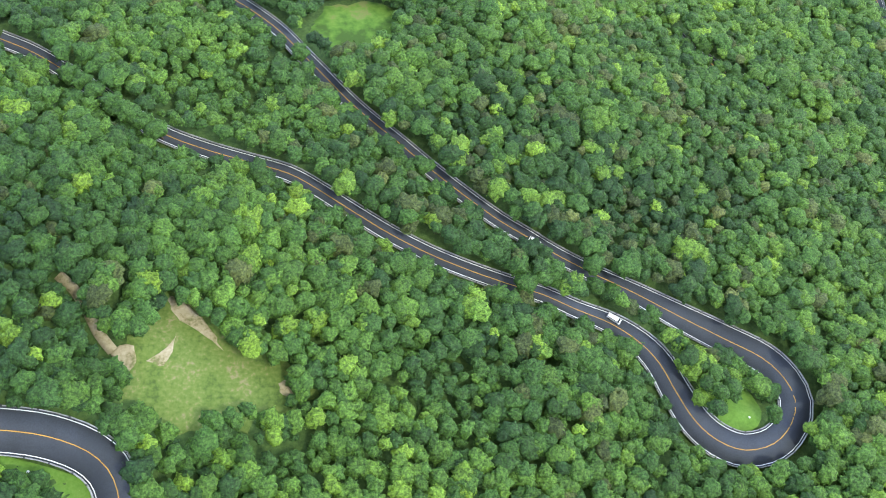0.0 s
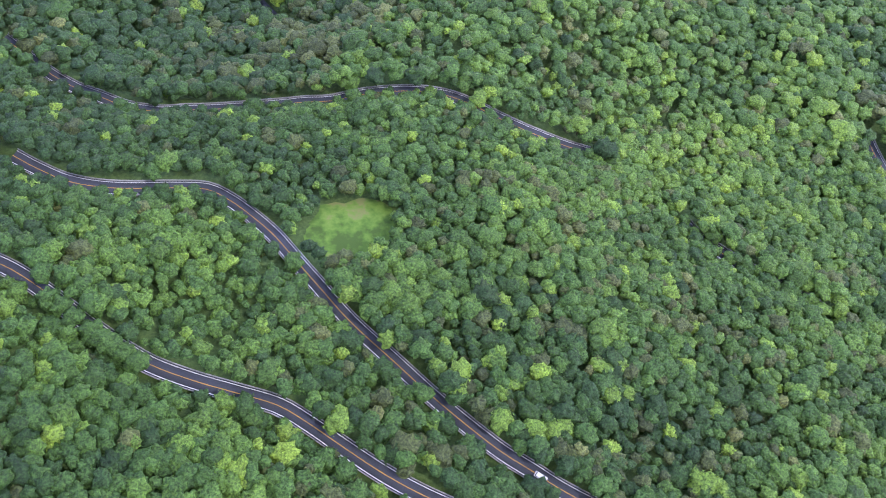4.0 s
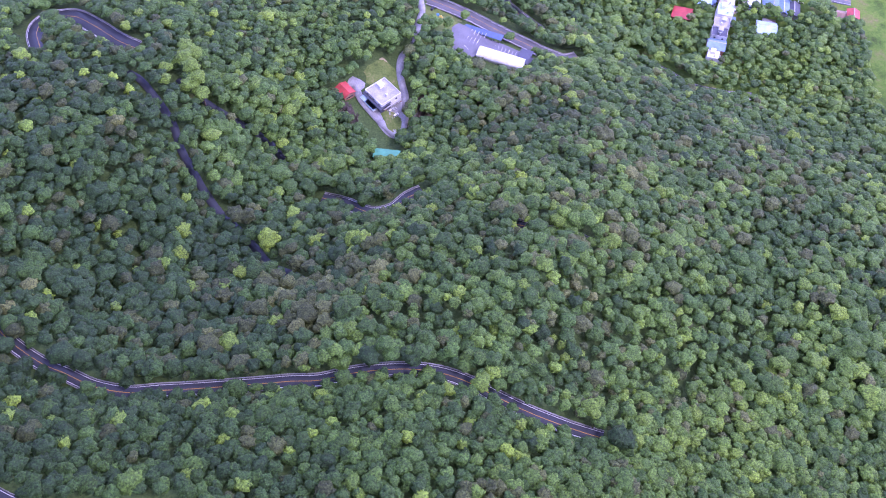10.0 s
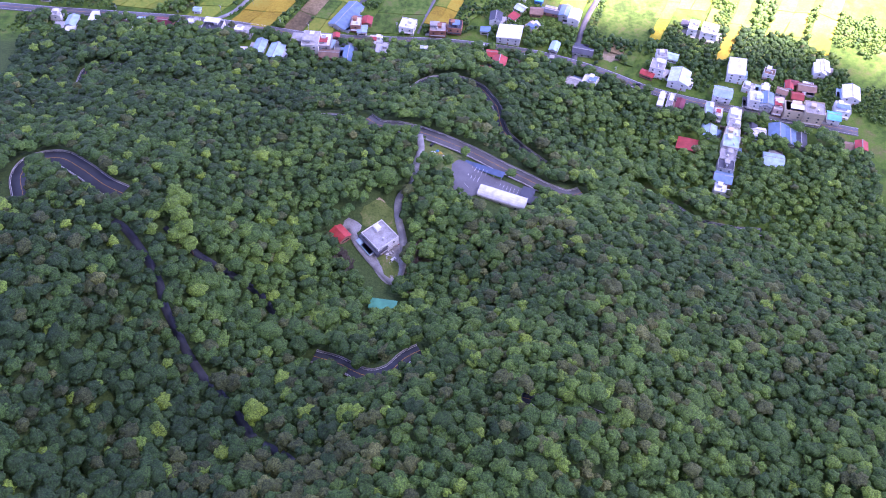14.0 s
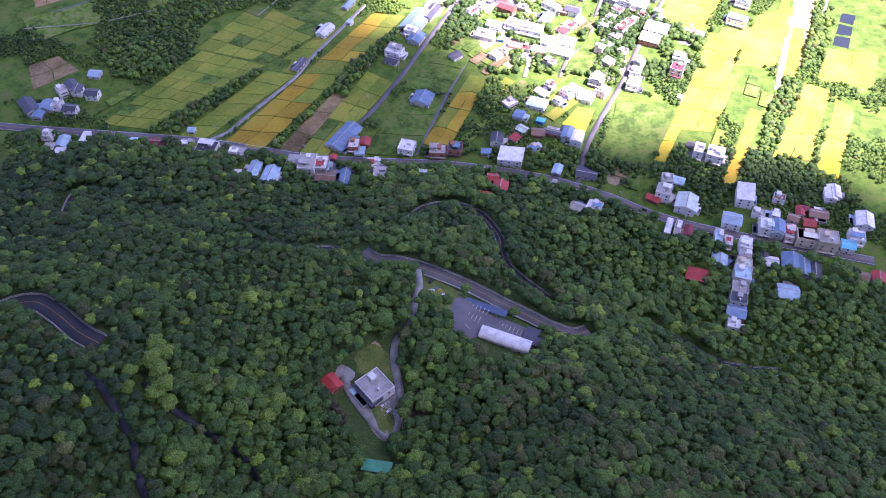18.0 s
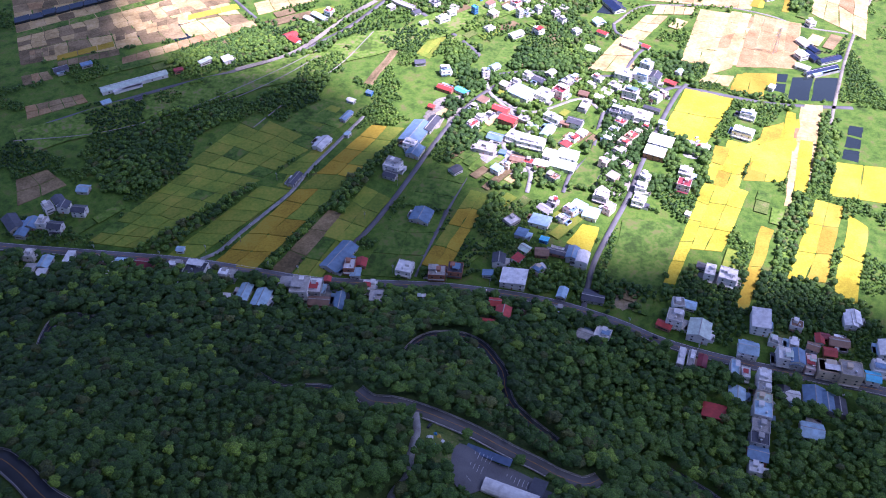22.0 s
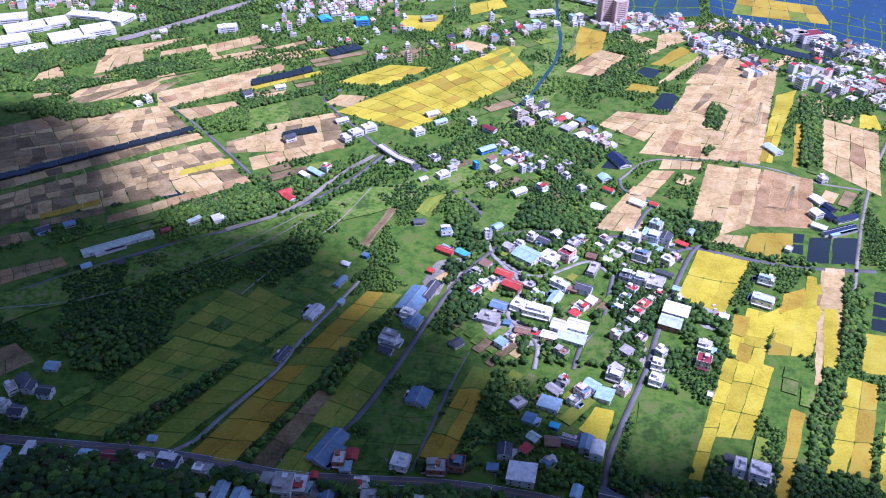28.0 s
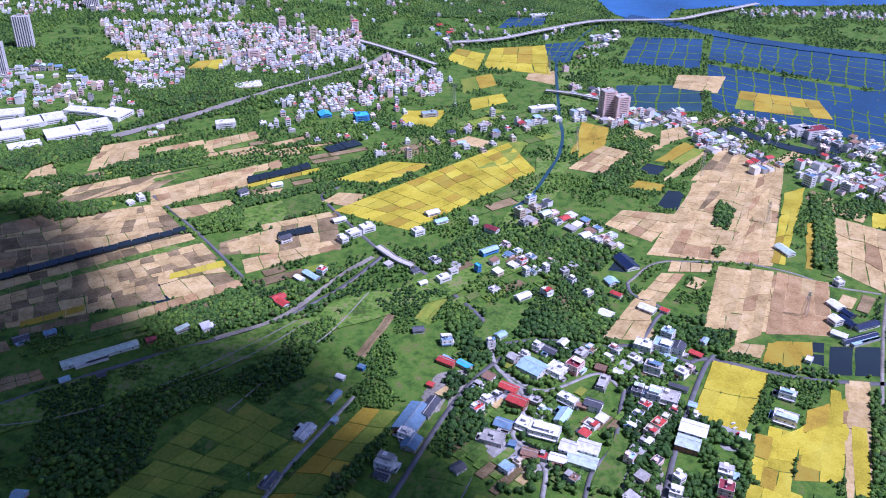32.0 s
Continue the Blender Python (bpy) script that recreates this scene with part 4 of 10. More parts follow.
def thicket(outline, step=2.6):
    """Bare, leafless shrubs: sprays of thin twigs."""
    x, y = scatter(np.min(outline, 0), np.max(outline, 0), step)
    k = inside(x, y, outline)
    x, y = x[k], y[k]
    z = land(x, y)
    V, F = [], []
    for a, b, c in zip(x, y, z):
        for q in range(16):
            t, s = rng.uniform(0, 6.28), rng.uniform(0.5, 2.2)
            tip = (a + s * math.cos(t), b + s * math.sin(t), c + rng.uniform(5.0, 8.0))
            o = len(V)
            V += [(a - 0.16, b, c), (a + 0.16, b + 0.1, c), tip, (tip[0] + 0.5, tip[1] + 0.4, tip[2] - 0.9)]
            F += [[o, o + 1, o + 2], [o + 1, o + 3, o + 2]]
    tagged(new("bare_thicket", mesh_of("bare_thicket", V, F, TWIGS)), "leafless grey-brown thicket of thin twigs among green trees", "shrubs", kind="stuff")


thicket([(-67.1, 433), (-51.6, 431.3), (-52.4, 412.2), (-62, 413.7)])
thicket([(-6.4, 460.1), (4, 489.7), (-1.8, 494.3), (-8.8, 477.1)])
thicket([(31.2, 477.3), (52.7, 482.7), (48.4, 498), (33.5, 490.6)])
thicket([(-57.6, 466.8), (-50, 454.6), (-43.8, 462.6), (-51.4, 475)])
thicket([(-48.8, 374), (-37.9, 369.7), (-40, 361), (-48.1, 363.5)])
thicket([(-96.2, 371.6), (-87.4, 377.2), (-84.7, 369.4), (-92.4, 364.7)])


# ---- single trees that stand out ----
def trunk_mesh():
    """A tapered, slightly bent trunk with four limbs, 1 high."""
    v, f = [], []
    def tube(path, radii, n=7):
        o = len(v)
        for (x, y, z), q in zip(path, radii):
            for k in range(n):
                a = 2 * math.pi * k / n
                v.append((x + q * math.cos(a), y + q * math.sin(a), z))
        for r in range(len(path) - 1):
            for k in range(n):
                f.append([o + r * n + k, o + r * n + (k + 1) % n, o + (r + 1) * n + (k + 1) % n, o + (r + 1) * n + k])
    tube([(0, 0, -0.08), (0.01, 0, 0.2), (0.03, 0.02, 0.55), (0.02, 0.03, 1.0)], [0.055, 0.04, 0.03, 0.012])
    for a in (0.3, 1.9, 3.6, 5.1):
        tube([(0.02, 0.01, 0.45), (0.14 * math.cos(a), 0.14 * math.sin(a), 0.7), (0.3 * math.cos(a), 0.3 * math.sin(a), 0.95)], [0.022, 0.016, 0.006], 5)
    return mesh_of("trunk", v, f, BARK, True)


TRUNK = trunk_mesh()
CROWN_MESHES = {}


def tree(x, y, rad, tall, tint, kind, label):
    """One tree: trunk with limbs, and a crown of leaf clumps."""
    key = (kind, round(tint * 5) / 5)
    if key not in CROWN_MESHES:
        co, tri = NEAR_CROWNS[kind]
        CROWN_MESHES[key] = big_mesh("crown", co, tri, LEAF, np.full(len(co), key[1]))
    z = float(land([x], [y])[0])
    root = new("tree")
    root.matrix_basis = pose(x, y, z - 0.2, 0, 0, (x * 37 + y * 11) % 360)
    tagged(root, label, "tree", "trees along the mountain road")
    part("trunk", TRUNK, root, "", Matrix.Diagonal((tall, tall, tall, 1)))
    part("crown", CROWN_MESHES[key], root, "", pose(0, 0, tall) @ Matrix.Diagonal((rad, rad, rad, 1)))
    return root


tree(-28.7, 100.0, 5.2, 7.0, 0.9, 0, "bright yellow-green broadleaf tree above darker forest")
tree(88.3, 82.4, 6.0, 7.0, 0.9, 1, "bright yellow-green broadleaf tree above darker forest")
tree(93.2, 80.5, 4.5, 7.0, 0.9, 2, "bright yellow-green broadleaf tree above darker forest")
tree(38.6, 98.3, 4.6, 7.0, 0.9, 3, "bright yellow-green broadleaf tree above darker forest")
tree(22.0, 101.7, 4.4, 7.0, 0.9, 4, "bright yellow-green broadleaf tree above darker forest")
tree(103.3, 74.9, 3.2, 7.0, 0.9, 5, "bright yellow-green broadleaf tree above darker forest")
tree(8.6, 111.8, 3.4, 7.0, 0.9, 6, "bright yellow-green broadleaf tree above darker forest")
tree(1.9, 119.4, 3.4, 7.0, 0.9, 0, "bright yellow-green broadleaf tree above darker forest")
tree(-14.9, 128.8, 3.4, 7.0, 0.9, 1, "bright yellow-green broadleaf tree above darker forest")
tree(35.7, 141.5, 3.2, 7.0, 0.9, 2, "bright yellow-green broadleaf tree above darker forest")
tree(65.2, 122.6, 4.0, 7.0, 0.9, 3, "bright yellow-green broadleaf tree above darker forest")
tree(56.6, 122.8, 3.2, 7.0, 0.9, 4, "bright yellow-green broadleaf tree above darker forest")
tree(39.2, 118.0, 3.4, 7.0, 0.9, 5, "bright yellow-green broadleaf tree above darker forest")
tree(7.4, 6.4, 4.2, 7.0, 0.9, 6, "bright yellow-green broadleaf tree above darker forest")
tree(-101.2, 141.7, 5.0, 7.0, 0.9, 0, "bright yellow-green broadleaf tree above darker forest")
tree(-117.2, 165.1, 4.2, 7.0, 0.9, 1, "bright yellow-green broadleaf tree above darker forest")
tree(127.4, 19.2, 4.2, 7.0, 0.9, 2, "bright yellow-green broadleaf tree above darker forest")
tree(120.2, 20.2, 3.4, 7.0, 0.9, 3, "bright yellow-green broadleaf tree above darker forest")
tree(67.9, 173.9, 3.2, 7.0, 0.9, 4, "bright yellow-green broadleaf tree above darker forest")
tree(45.8, 68.4, 3.6, 7.0, 0.9, 5, "bright yellow-green broadleaf tree above darker forest")
tree(42.8, 66.4, 3.4, 7.0, 0.9, 6, "bright yellow-green broadleaf tree above darker forest")
tree(76.7, 50.7, 3.6, 5.0, 0.75, 0, "lush green bamboo-like tree inside the hairpin bend")
tree(80.0, 47.9, 3.6, 5.0, 0.75, 1, "lush green bamboo-like tree inside the hairpin bend")
tree(82.5, 44.9, 3.6, 5.0, 0.75, 2, "lush green bamboo-like tree inside the hairpin bend")
tree(85.2, 42.5, 3.6, 5.0, 0.75, 3, "lush green bamboo-like tree inside the hairpin bend")
tree(88.6, 39.8, 3.6, 5.0, 0.75, 4, "lush green bamboo-like tree inside the hairpin bend")
tree(92.7, 42.8, 3.6, 5.0, 0.75, 5, "lush green bamboo-like tree inside the hairpin bend")
tree(95.4, 40.4, 3.6, 5.0, 0.75, 6, "lush green bamboo-like tree inside the hairpin bend")
tree(97.8, 37.9, 3.6, 5.0, 0.75, 0, "lush green bamboo-like tree inside the hairpin bend")
tree(83.4, 38.8, 3.6, 5.0, 0.75, 1, "lush green bamboo-like tree inside the hairpin bend")
tree(86.6, 35.0, 3.6, 5.0, 0.75, 2, "lush green bamboo-like tree inside the hairpin bend")
tree(89.2, 31.3, 3.6, 5.0, 0.75, 3, "lush green bamboo-like tree inside the hairpin bend")
tree(84.6, 30.3, 3.6, 5.0, 0.75, 4, "lush green bamboo-like tree inside the hairpin bend")
tree(91.8, 36.9, 3.6, 5.0, 0.75, 5, "lush green bamboo-like tree inside the hairpin bend")
tree(80.6, 40.5, 3.6, 5.0, 0.75, 6, "lush green bamboo-like tree inside the hairpin bend")
tree(94.6, 35.2, 3.6, 5.0, 0.75, 0, "lush green bamboo-like tree inside the hairpin bend")
tree(-145.8, 487.5, 6.2, 11.5, 0.9, 1, "tall bright green tree group beside the lane")
tree(-140.2, 481.8, 6.2, 11.5, 0.9, 2, "tall bright green tree group beside the lane")
tree(-144.3, 475.5, 6.2, 11.5, 0.9, 3, "tall bright green tree group beside the lane")
tree(-138.9, 468.1, 6.2, 11.5, 0.9, 4, "tall bright green tree group beside the lane")
tree(-134.4, 460.0, 6.2, 11.5, 0.9, 5, "tall bright green tree group beside the lane")
tree(-138.1, 454.7, 6.2, 11.5, 0.9, 6, "tall bright green tree group beside the lane")
tree(-131.0, 450.4, 6.2, 11.5, 0.9, 0, "tall bright green tree group beside the lane")
tree(-31.8, 87.9, 4.2, 7.5, 0.3, 1, "dark green broadleaf tree beside the mountain road")
tree(-36.6, 81.2, 4.2, 7.5, 0.3, 2, "dark green broadleaf tree beside the mountain road")
tree(-22.7, 78.2, 4.2, 7.5, 0.3, 3, "dark green broadleaf tree beside the mountain road")
tree(-4.2, 71.4, 4.2, 7.5, 0.5, 4, "dark green broadleaf tree beside the mountain road")
tree(-12.1, 71.0, 4.2, 7.5, 0.5, 5, "dark green broadleaf tree beside the mountain road")
tree(-26.4, 84.1, 4.2, 7.5, 0.5, 6, "dark green broadleaf tree beside the mountain road")
tree(35.2, 69.6, 4.2, 7.5, 0.3, 0, "dark green broadleaf tree beside the mountain road")
tree(29.4, 67.3, 4.2, 7.5, 0.3, 1, "dark green broadleaf tree beside the mountain road")
tree(24.4, 61.1, 4.2, 7.5, 0.3, 2, "dark green broadleaf tree beside the mountain road")
tree(20.0, 63.0, 4.2, 7.5, 0.3, 3, "dark green broadleaf tree beside the mountain road")
tree(53.4, 75.0, 4.2, 7.5, 0.3, 4, "dark green broadleaf tree beside the mountain road")
tree(-3.1, 110.3, 4.2, 7.5, 0.3, 5, "dark green broadleaf tree beside the mountain road")
tree(-12.5, 100.4, 4.2, 7.5, 0.3, 6, "dark green broadleaf tree beside the mountain road")
tree(-19.9, 99.8, 4.2, 7.5, 0.5, 0, "dark green broadleaf tree beside the mountain road")
tree(-48.4, 159.0, 4.2, 7.5, 0.3, 1, "dark green broadleaf tree beside the mountain road")
tree(-45.5, 150.3, 4.2, 7.5, 0.5, 2, "dark green broadleaf tree beside the mountain road")
tree(67.0, 243.9, 4.6, 8.0, 0.8, 3, "light green broadleaf tree in the forest")
tree(21.3, 251.2, 4.6, 8.0, 0.8, 4, "light green broadleaf tree in the forest")
tree(-66.5, 285.5, 4.6, 8.0, 0.8, 5, "light green broadleaf tree in the forest")
tree(-111.7, 311.4, 4.6, 8.0, 0.8, 6, "light green broadleaf tree in the forest")
tree(-95.8, 311.9, 4.6, 8.0, 0.8, 0, "light green broadleaf tree in the forest")
tree(93.5, 315.8, 4.6, 8.0, 0.8, 1, "light green broadleaf tree in the forest")
tree(64.0, 347.7, 4.6, 8.0, 0.8, 2, "light green broadleaf tree in the forest")
tree(89.7, 241.4, 4.6, 8.0, 0.8, 3, "light green broadleaf tree in the forest")
tree(41.8, 302.8, 4.6, 8.0, 0.8, 4, "light green broadleaf tree in the forest")
tree(-114.2, 229.5, 4.6, 8.0, 0.8, 5, "light green broadleaf tree in the forest")
tree(-116.9, 135.9, 4.4, 8.0, 0.35, 6, "dark green broadleaf tree leaning over the mountain road")
tree(-111.5, 131.4, 4.4, 8.0, 0.35, 0, "dark green broadleaf tree leaning over the mountain road")
tree(-105.3, 127.3, 4.4, 8.0, 0.35, 1, "dark green broadleaf tree leaning over the mountain road")
tree(-100.1, 123.6, 4.4, 8.0, 0.35, 2, "dark green broadleaf tree leaning over the mountain road")
tree(-94.8, 120.3, 4.4, 8.0, 0.35, 3, "dark green broadleaf tree leaning over the mountain road")
tree(-89.9, 117.2, 4.4, 8.0, 0.35, 4, "dark green broadleaf tree leaning over the mountain road")
tree(-120.4, 137.9, 4.4, 8.0, 0.35, 5, "dark green broadleaf tree leaning over the mountain road")
tree(-103.3, 124.9, 4.4, 8.0, 0.35, 6, "dark green broadleaf tree leaning over the mountain road")
tree(-97.6, 122.1, 4.4, 8.0, 0.35, 0, "dark green broadleaf tree leaning over the mountain road")
tree(78.5, 231.0, 5.2, 8.0, 0.1, 1, "dark bluish-green tree over the road")
tree(76.3, 232.3, 5.2, 8.0, 0.1, 2, "dark bluish-green tree over the road")
tree(-6.6, 262.3, 5.2, 8.0, 0.1, 3, "dark bluish-green tree over the road")
tree(-24.2, 262.6, 5.2, 8.0, 0.1, 4, "dark bluish-green tree over the road")


# ---- fields, water and trees of the plain ----

def water(name, colour, rough=0.12):
    m, nt, b = shader(name, rough, 0.0, 0.5)
    nt.links.new(ramp(nt, place_noise(nt, 0.006, 3.0), spread(colour, 0.3)), b.inputs["Base Color"])
    bump(nt, b, place_noise(nt, 0.6, 3.0), 0.12, 0.05)
    return m


POND_BLUE = water("blue_pond_water", (0.022, 0.062, 0.125), 0.1)
POND_TEAL = water("shallow_pond_water", (0.030, 0.075, 0.090))
POND_DARK = water("dark_pond_water", (0.020, 0.030, 0.034))
SEA = water("sea_water", (0.040, 0.130, 0.300), 0.25)
CROPS, FALLOW = [], []


def grid_field(name, label, category, corners, nu, nv, material, piece, gap=0.5, high=0.35, wobble=0.11, mixed=None, share=0.0, under=False):
    """A block of ground cut into plots by banks; corners run round from a: u along a-b, v along a-d."""
    a, b, c, d = (np.array(p, float) for p in corners)
    (FALLOW if under else CROPS).append([tuple(a), tuple(b), tuple(c), tuple(d)])
    base = land([np.mean([a[0], b[0], c[0], d[0]])], [np.mean([a[1], b[1], c[1], d[1]])])[0]
    top = tagged(new(name), label, category, kind="structure")
    r = np.random.default_rng(abs(int(a[0] * 7 + a[1] * 13)))
    us = np.linspace(0, 1, nu + 1)[None, :] + r.uniform(-wobble, wobble, (nv + 1, nu + 1)) / nu
    vs = np.linspace(0, 1, nv + 1)[:, None] + r.uniform(-wobble, wobble, (nv + 1, nu + 1)) / nv
    us[:, 0], us[:, -1], vs[0], vs[-1] = 0, 1, 0, 1
    P = (a * ((1 - us) * (1 - vs))[..., None] + b * (us * (1 - vs))[..., None] + c * (us * vs)[..., None] + d * ((1 - us) * vs)[..., None])
    for j in range(nv):
        for i in range(nu):
            q = np.array([P[j, i], P[j, i + 1], P[j + 1, i + 1], P[j + 1, i]])
            m = q.mean(0)
            e = q - m
            q = m + e * (1 - gap / np.maximum(np.linalg.norm(e, axis=1), 2 * gap))[:, None]
            # rounded outline: corners cut, sides bowed a little
            ring = []
            for k in range(4):
                p0, p1, p2 = q[k - 1], q[k], q[(k + 1) % 4]
                ring += [p1 + (p0 - p1) * 0.035, p1 + (p2 - p1) * 0.035] + [p1 + (p2 - p1) * u + np.array([p2[1] - p1[1], p1[0] - p2[0]]) * r.uniform(-0.022, 0.022) for u in (0.33, 0.67)]
            n = len(ring)
            z = base + high * r.uniform(0.7, 1.2)
            verts = [(p[0], p[1], z) for p in ring] + [(p[0], p[1], base - 0.2) for p in ring]
            faces = [list(range(n))] + [[k, k + n, (k + 1) % n + n, (k + 1) % n] for k in range(n)]
            mat = mixed if (mixed is not None and r.random() < share) else material
            part(piece, mesh_of(piece, verts, faces, mat), top)
    return top


grid_field("rice_field", "half-ripe green and yellow rice paddies", "field", [(-282.6, 786.1), (-240.5, 779.5), (-152, 872.2), (-216.2, 894)], 4, 8, RICE_GREEN, "paddy", mixed=MEADOW, share=0.08)
grid_field("rice_field", "half-ripe green and yellow rice paddies", "field", [(-215.6, 769), (-189.4, 769.5), (-122.8, 858), (-150.7, 864.7)], 1, 6, RICE_GREEN, "paddy", mixed=MEADOW, share=0.08)
grid_field("rice_field", "ripe amber rice paddies between low banks", "field", [(-174.7, 762.6), (-138.9, 757.4), (-23.5, 957.1), (-56.3, 961.6)], 2, 10, RICE_AMBER, "paddy", mixed=RICE_GREEN, share=0.15)
grid_field("rice_field", "half-ripe green and yellow rice paddies", "field", [(-109.6, 750.3), (-85.6, 747.9), (-32.1, 849.2), (-57.6, 867)], 2, 5, RICE_GREEN, "paddy", mixed=MEADOW, share=0.08)
grid_field("rice_field", "ripe amber rice paddies between low banks", "field", [(-4.9, 765.9), (16.7, 758.6), (56.7, 857.2), (38.7, 863.4)], 2, 4, RICE_AMBER, "paddy", mixed=RICE_GREEN, share=0.15)
grid_field("rice_field", "half-ripe green and yellow rice paddies", "field", [(-221.7, 896.2), (-150, 875.3), (-104.2, 930.1), (-175.4, 977.4)], 4, 5, RICE_GREEN, "paddy", mixed=MEADOW, share=0.08)
grid_field("meadow", "flat dark green grass meadow", "field", [(-147.6, 957), (-101.9, 933.6), (-61.2, 995.3), (-107.1, 1005.6)], 3, 3, MEADOW, "paddy", mixed=MEADOW, share=0)
grid_field("rice_field", "half-ripe green and yellow rice paddies", "field", [(-150.2, 867.7), (-122, 859.5), (-83.9, 937.6), (-102.9, 928.4)], 1, 4, RICE_GREEN, "paddy", mixed=MEADOW, share=0.08)
grid_field("meadow", "flat dark green grass meadow", "field", [(-55.9, 753.1), (-11.1, 749.3), (13.9, 829), (-24.3, 835.1)], 2, 3, MEADOW, "paddy", mixed=MEADOW, share=0)
grid_field("meadow", "flat dark green grass meadow", "field", [(-22.1, 840.1), (16.3, 833.9), (39.5, 888.8), (7.5, 899.9)], 2, 3, MEADOW, "paddy", mixed=MEADOW, share=0)
grid_field("harvested_field", "dull brown harvested fields and fallow plots", "field", [(-129.4, 752.9), (-110.9, 750.3), (-73.6, 827), (-86.1, 833.6)], 1, 3, DULL_STUBBLE, "paddy", mixed=MEADOW, share=0.2)
grid_field("rice_field", "ripe golden-yellow rice paddies between low banks", "field", [(116.9, 794.5), (135.5, 780.3), (149, 814.9), (134.1, 819.3)], 1, 1, RICE_RIPE, "paddy", mixed=RICE_AMBER, share=0.12)
grid_field("meadow", "flat dark green grass meadow", "field", [(145, 755.2), (185.1, 737), (222.5, 816.5), (171.3, 829.1)], 1, 1, MEADOW, "paddy", mixed=MEADOW, share=0)
grid_field("rice_field", "ripe golden-yellow rice paddies between low banks", "field", [(231.2, 957.3), (269.4, 937.1), (319.4, 1019.3), (271.5, 1038.4)], 3, 2, RICE_RIPE, "paddy", mixed=RICE_AMBER, share=0.12)
grid_field("rice_field", "ripe golden-yellow rice paddies between low banks", "field", [(190.7, 748.5), (200.2, 746.3), (265.2, 875.1), (254.7, 879.4)], 1, 5, RICE_RIPE, "paddy", mixed=RICE_AMBER, share=0.12)
grid_field("rice_field", "ripe golden-yellow rice paddies between low banks", "field", [(221.5, 789), (248.2, 785.8), (293, 866.6), (268.4, 881.3)], 2, 3, RICE_RIPE, "paddy", mixed=RICE_AMBER, share=0.12)
grid_field("rice_field", "ripe golden-yellow rice paddies between low banks", "field", [(256.3, 885.7), (266.4, 879.7), (292.9, 932.6), (279.1, 937.4)], 1, 2, RICE_RIPE, "paddy", mixed=RICE_AMBER, share=0.12)
grid_field("rice_field", "ripe golden-yellow rice paddies between low banks", "field", [(280.5, 907.1), (300.1, 902.7), (327, 949.3), (294.5, 930.9)], 1, 1, RICE_RIPE, "paddy", mixed=RICE_AMBER, share=0.12)
grid_field("rice_field", "ripe golden-yellow rice paddies between low banks", "field", [(302.8, 899.6), (322.3, 890.5), (357.6, 959.2), (333.1, 962.1)], 1, 1, RICE_RIPE, "paddy", mixed=RICE_AMBER, share=0.12)
grid_field("rice_field", "ripe golden-yellow rice paddies between low banks", "field", [(326.9, 898.6), (340.1, 903.8), (376.2, 994.4), (368.6, 999)], 1, 2, RICE_RIPE, "paddy", mixed=RICE_AMBER, share=0.12)
grid_field("harvested_field", "harvested tan rice fields with dark banks", "field", [(319, 846.6), (325.9, 846.8), (371.9, 968.7), (367.4, 968.6)], 1, 3, STUBBLE, "paddy", mixed=PLOUGHED, share=0.04)
grid_field("rice_field", "ripe golden-yellow rice paddies between low banks", "field", [(334.5, 867.6), (345.6, 864.9), (378, 945.5), (366.1, 948.7)], 1, 1, RICE_RIPE, "paddy", mixed=RICE_AMBER, share=0.12)
grid_field("harvested_field", "harvested tan rice fields with dark banks", "field", [(366.2, 952.2), (381.1, 950.9), (403.7, 1004), (385.2, 1007.4)], 1, 1, STUBBLE, "paddy", mixed=PLOUGHED, share=0.04)
grid_field("rice_field", "ripe amber rice paddies between low banks", "field", [(318.1, 1035.7), (351.3, 1024.4), (367.5, 1065.2), (334.5, 1068.5)], 2, 1, RICE_AMBER, "paddy", mixed=RICE_GREEN, share=0.15)
grid_field("rice_field", "ripe amber rice paddies between low banks", "field", [(242.1, 720.4), (252, 719.5), (301.2, 814.9), (291.2, 820.7)], 1, 2, RICE_AMBER, "paddy", mixed=RICE_GREEN, share=0.15)
grid_field("rice_field", "ripe golden-yellow rice paddies between low banks", "field", [(293.7, 755), (324.6, 750.9), (373.6, 847.9), (351.5, 857.6)], 2, 3, RICE_RIPE, "paddy", mixed=RICE_AMBER, share=0.12)
grid_field("rice_field", "ripe golden-yellow rice paddies between low banks", "field", [(326.3, 738.4), (340.8, 724.8), (385.7, 820.1), (374.3, 837.2)], 1, 2, RICE_RIPE, "paddy", mixed=RICE_AMBER, share=0.12)
grid_field("rice_field", "ripe golden-yellow rice paddies between low banks", "field", [(365.3, 862.4), (414.8, 851.8), (437.9, 904.7), (389.7, 913.3)], 2, 1, RICE_RIPE, "paddy", mixed=RICE_AMBER, share=0.12)
grid_field("harvested_field", "harvested tan rice fields with dark banks", "field", [(288.4, 1051.7), (318.7, 1042), (330.8, 1064), (302.6, 1067.4)], 2, 1, STUBBLE, "paddy", mixed=PLOUGHED, share=0.04)
grid_field("rice_field", "ripe golden-yellow rice paddies between low banks", "field", [(262.2, 875.9), (282.6, 864.5), (314.6, 938.5), (294.3, 947.2)], 2, 3, RICE_RIPE, "paddy", mixed=RICE_AMBER, share=0.12)
grid_field("rice_field", "ripe golden-yellow rice paddies between low banks", "field", [(291.4, 882.5), (328.9, 880.3), (384.7, 988.6), (334.6, 968.1)], 2, 3, RICE_RIPE, "paddy", mixed=RICE_AMBER, share=0.12)
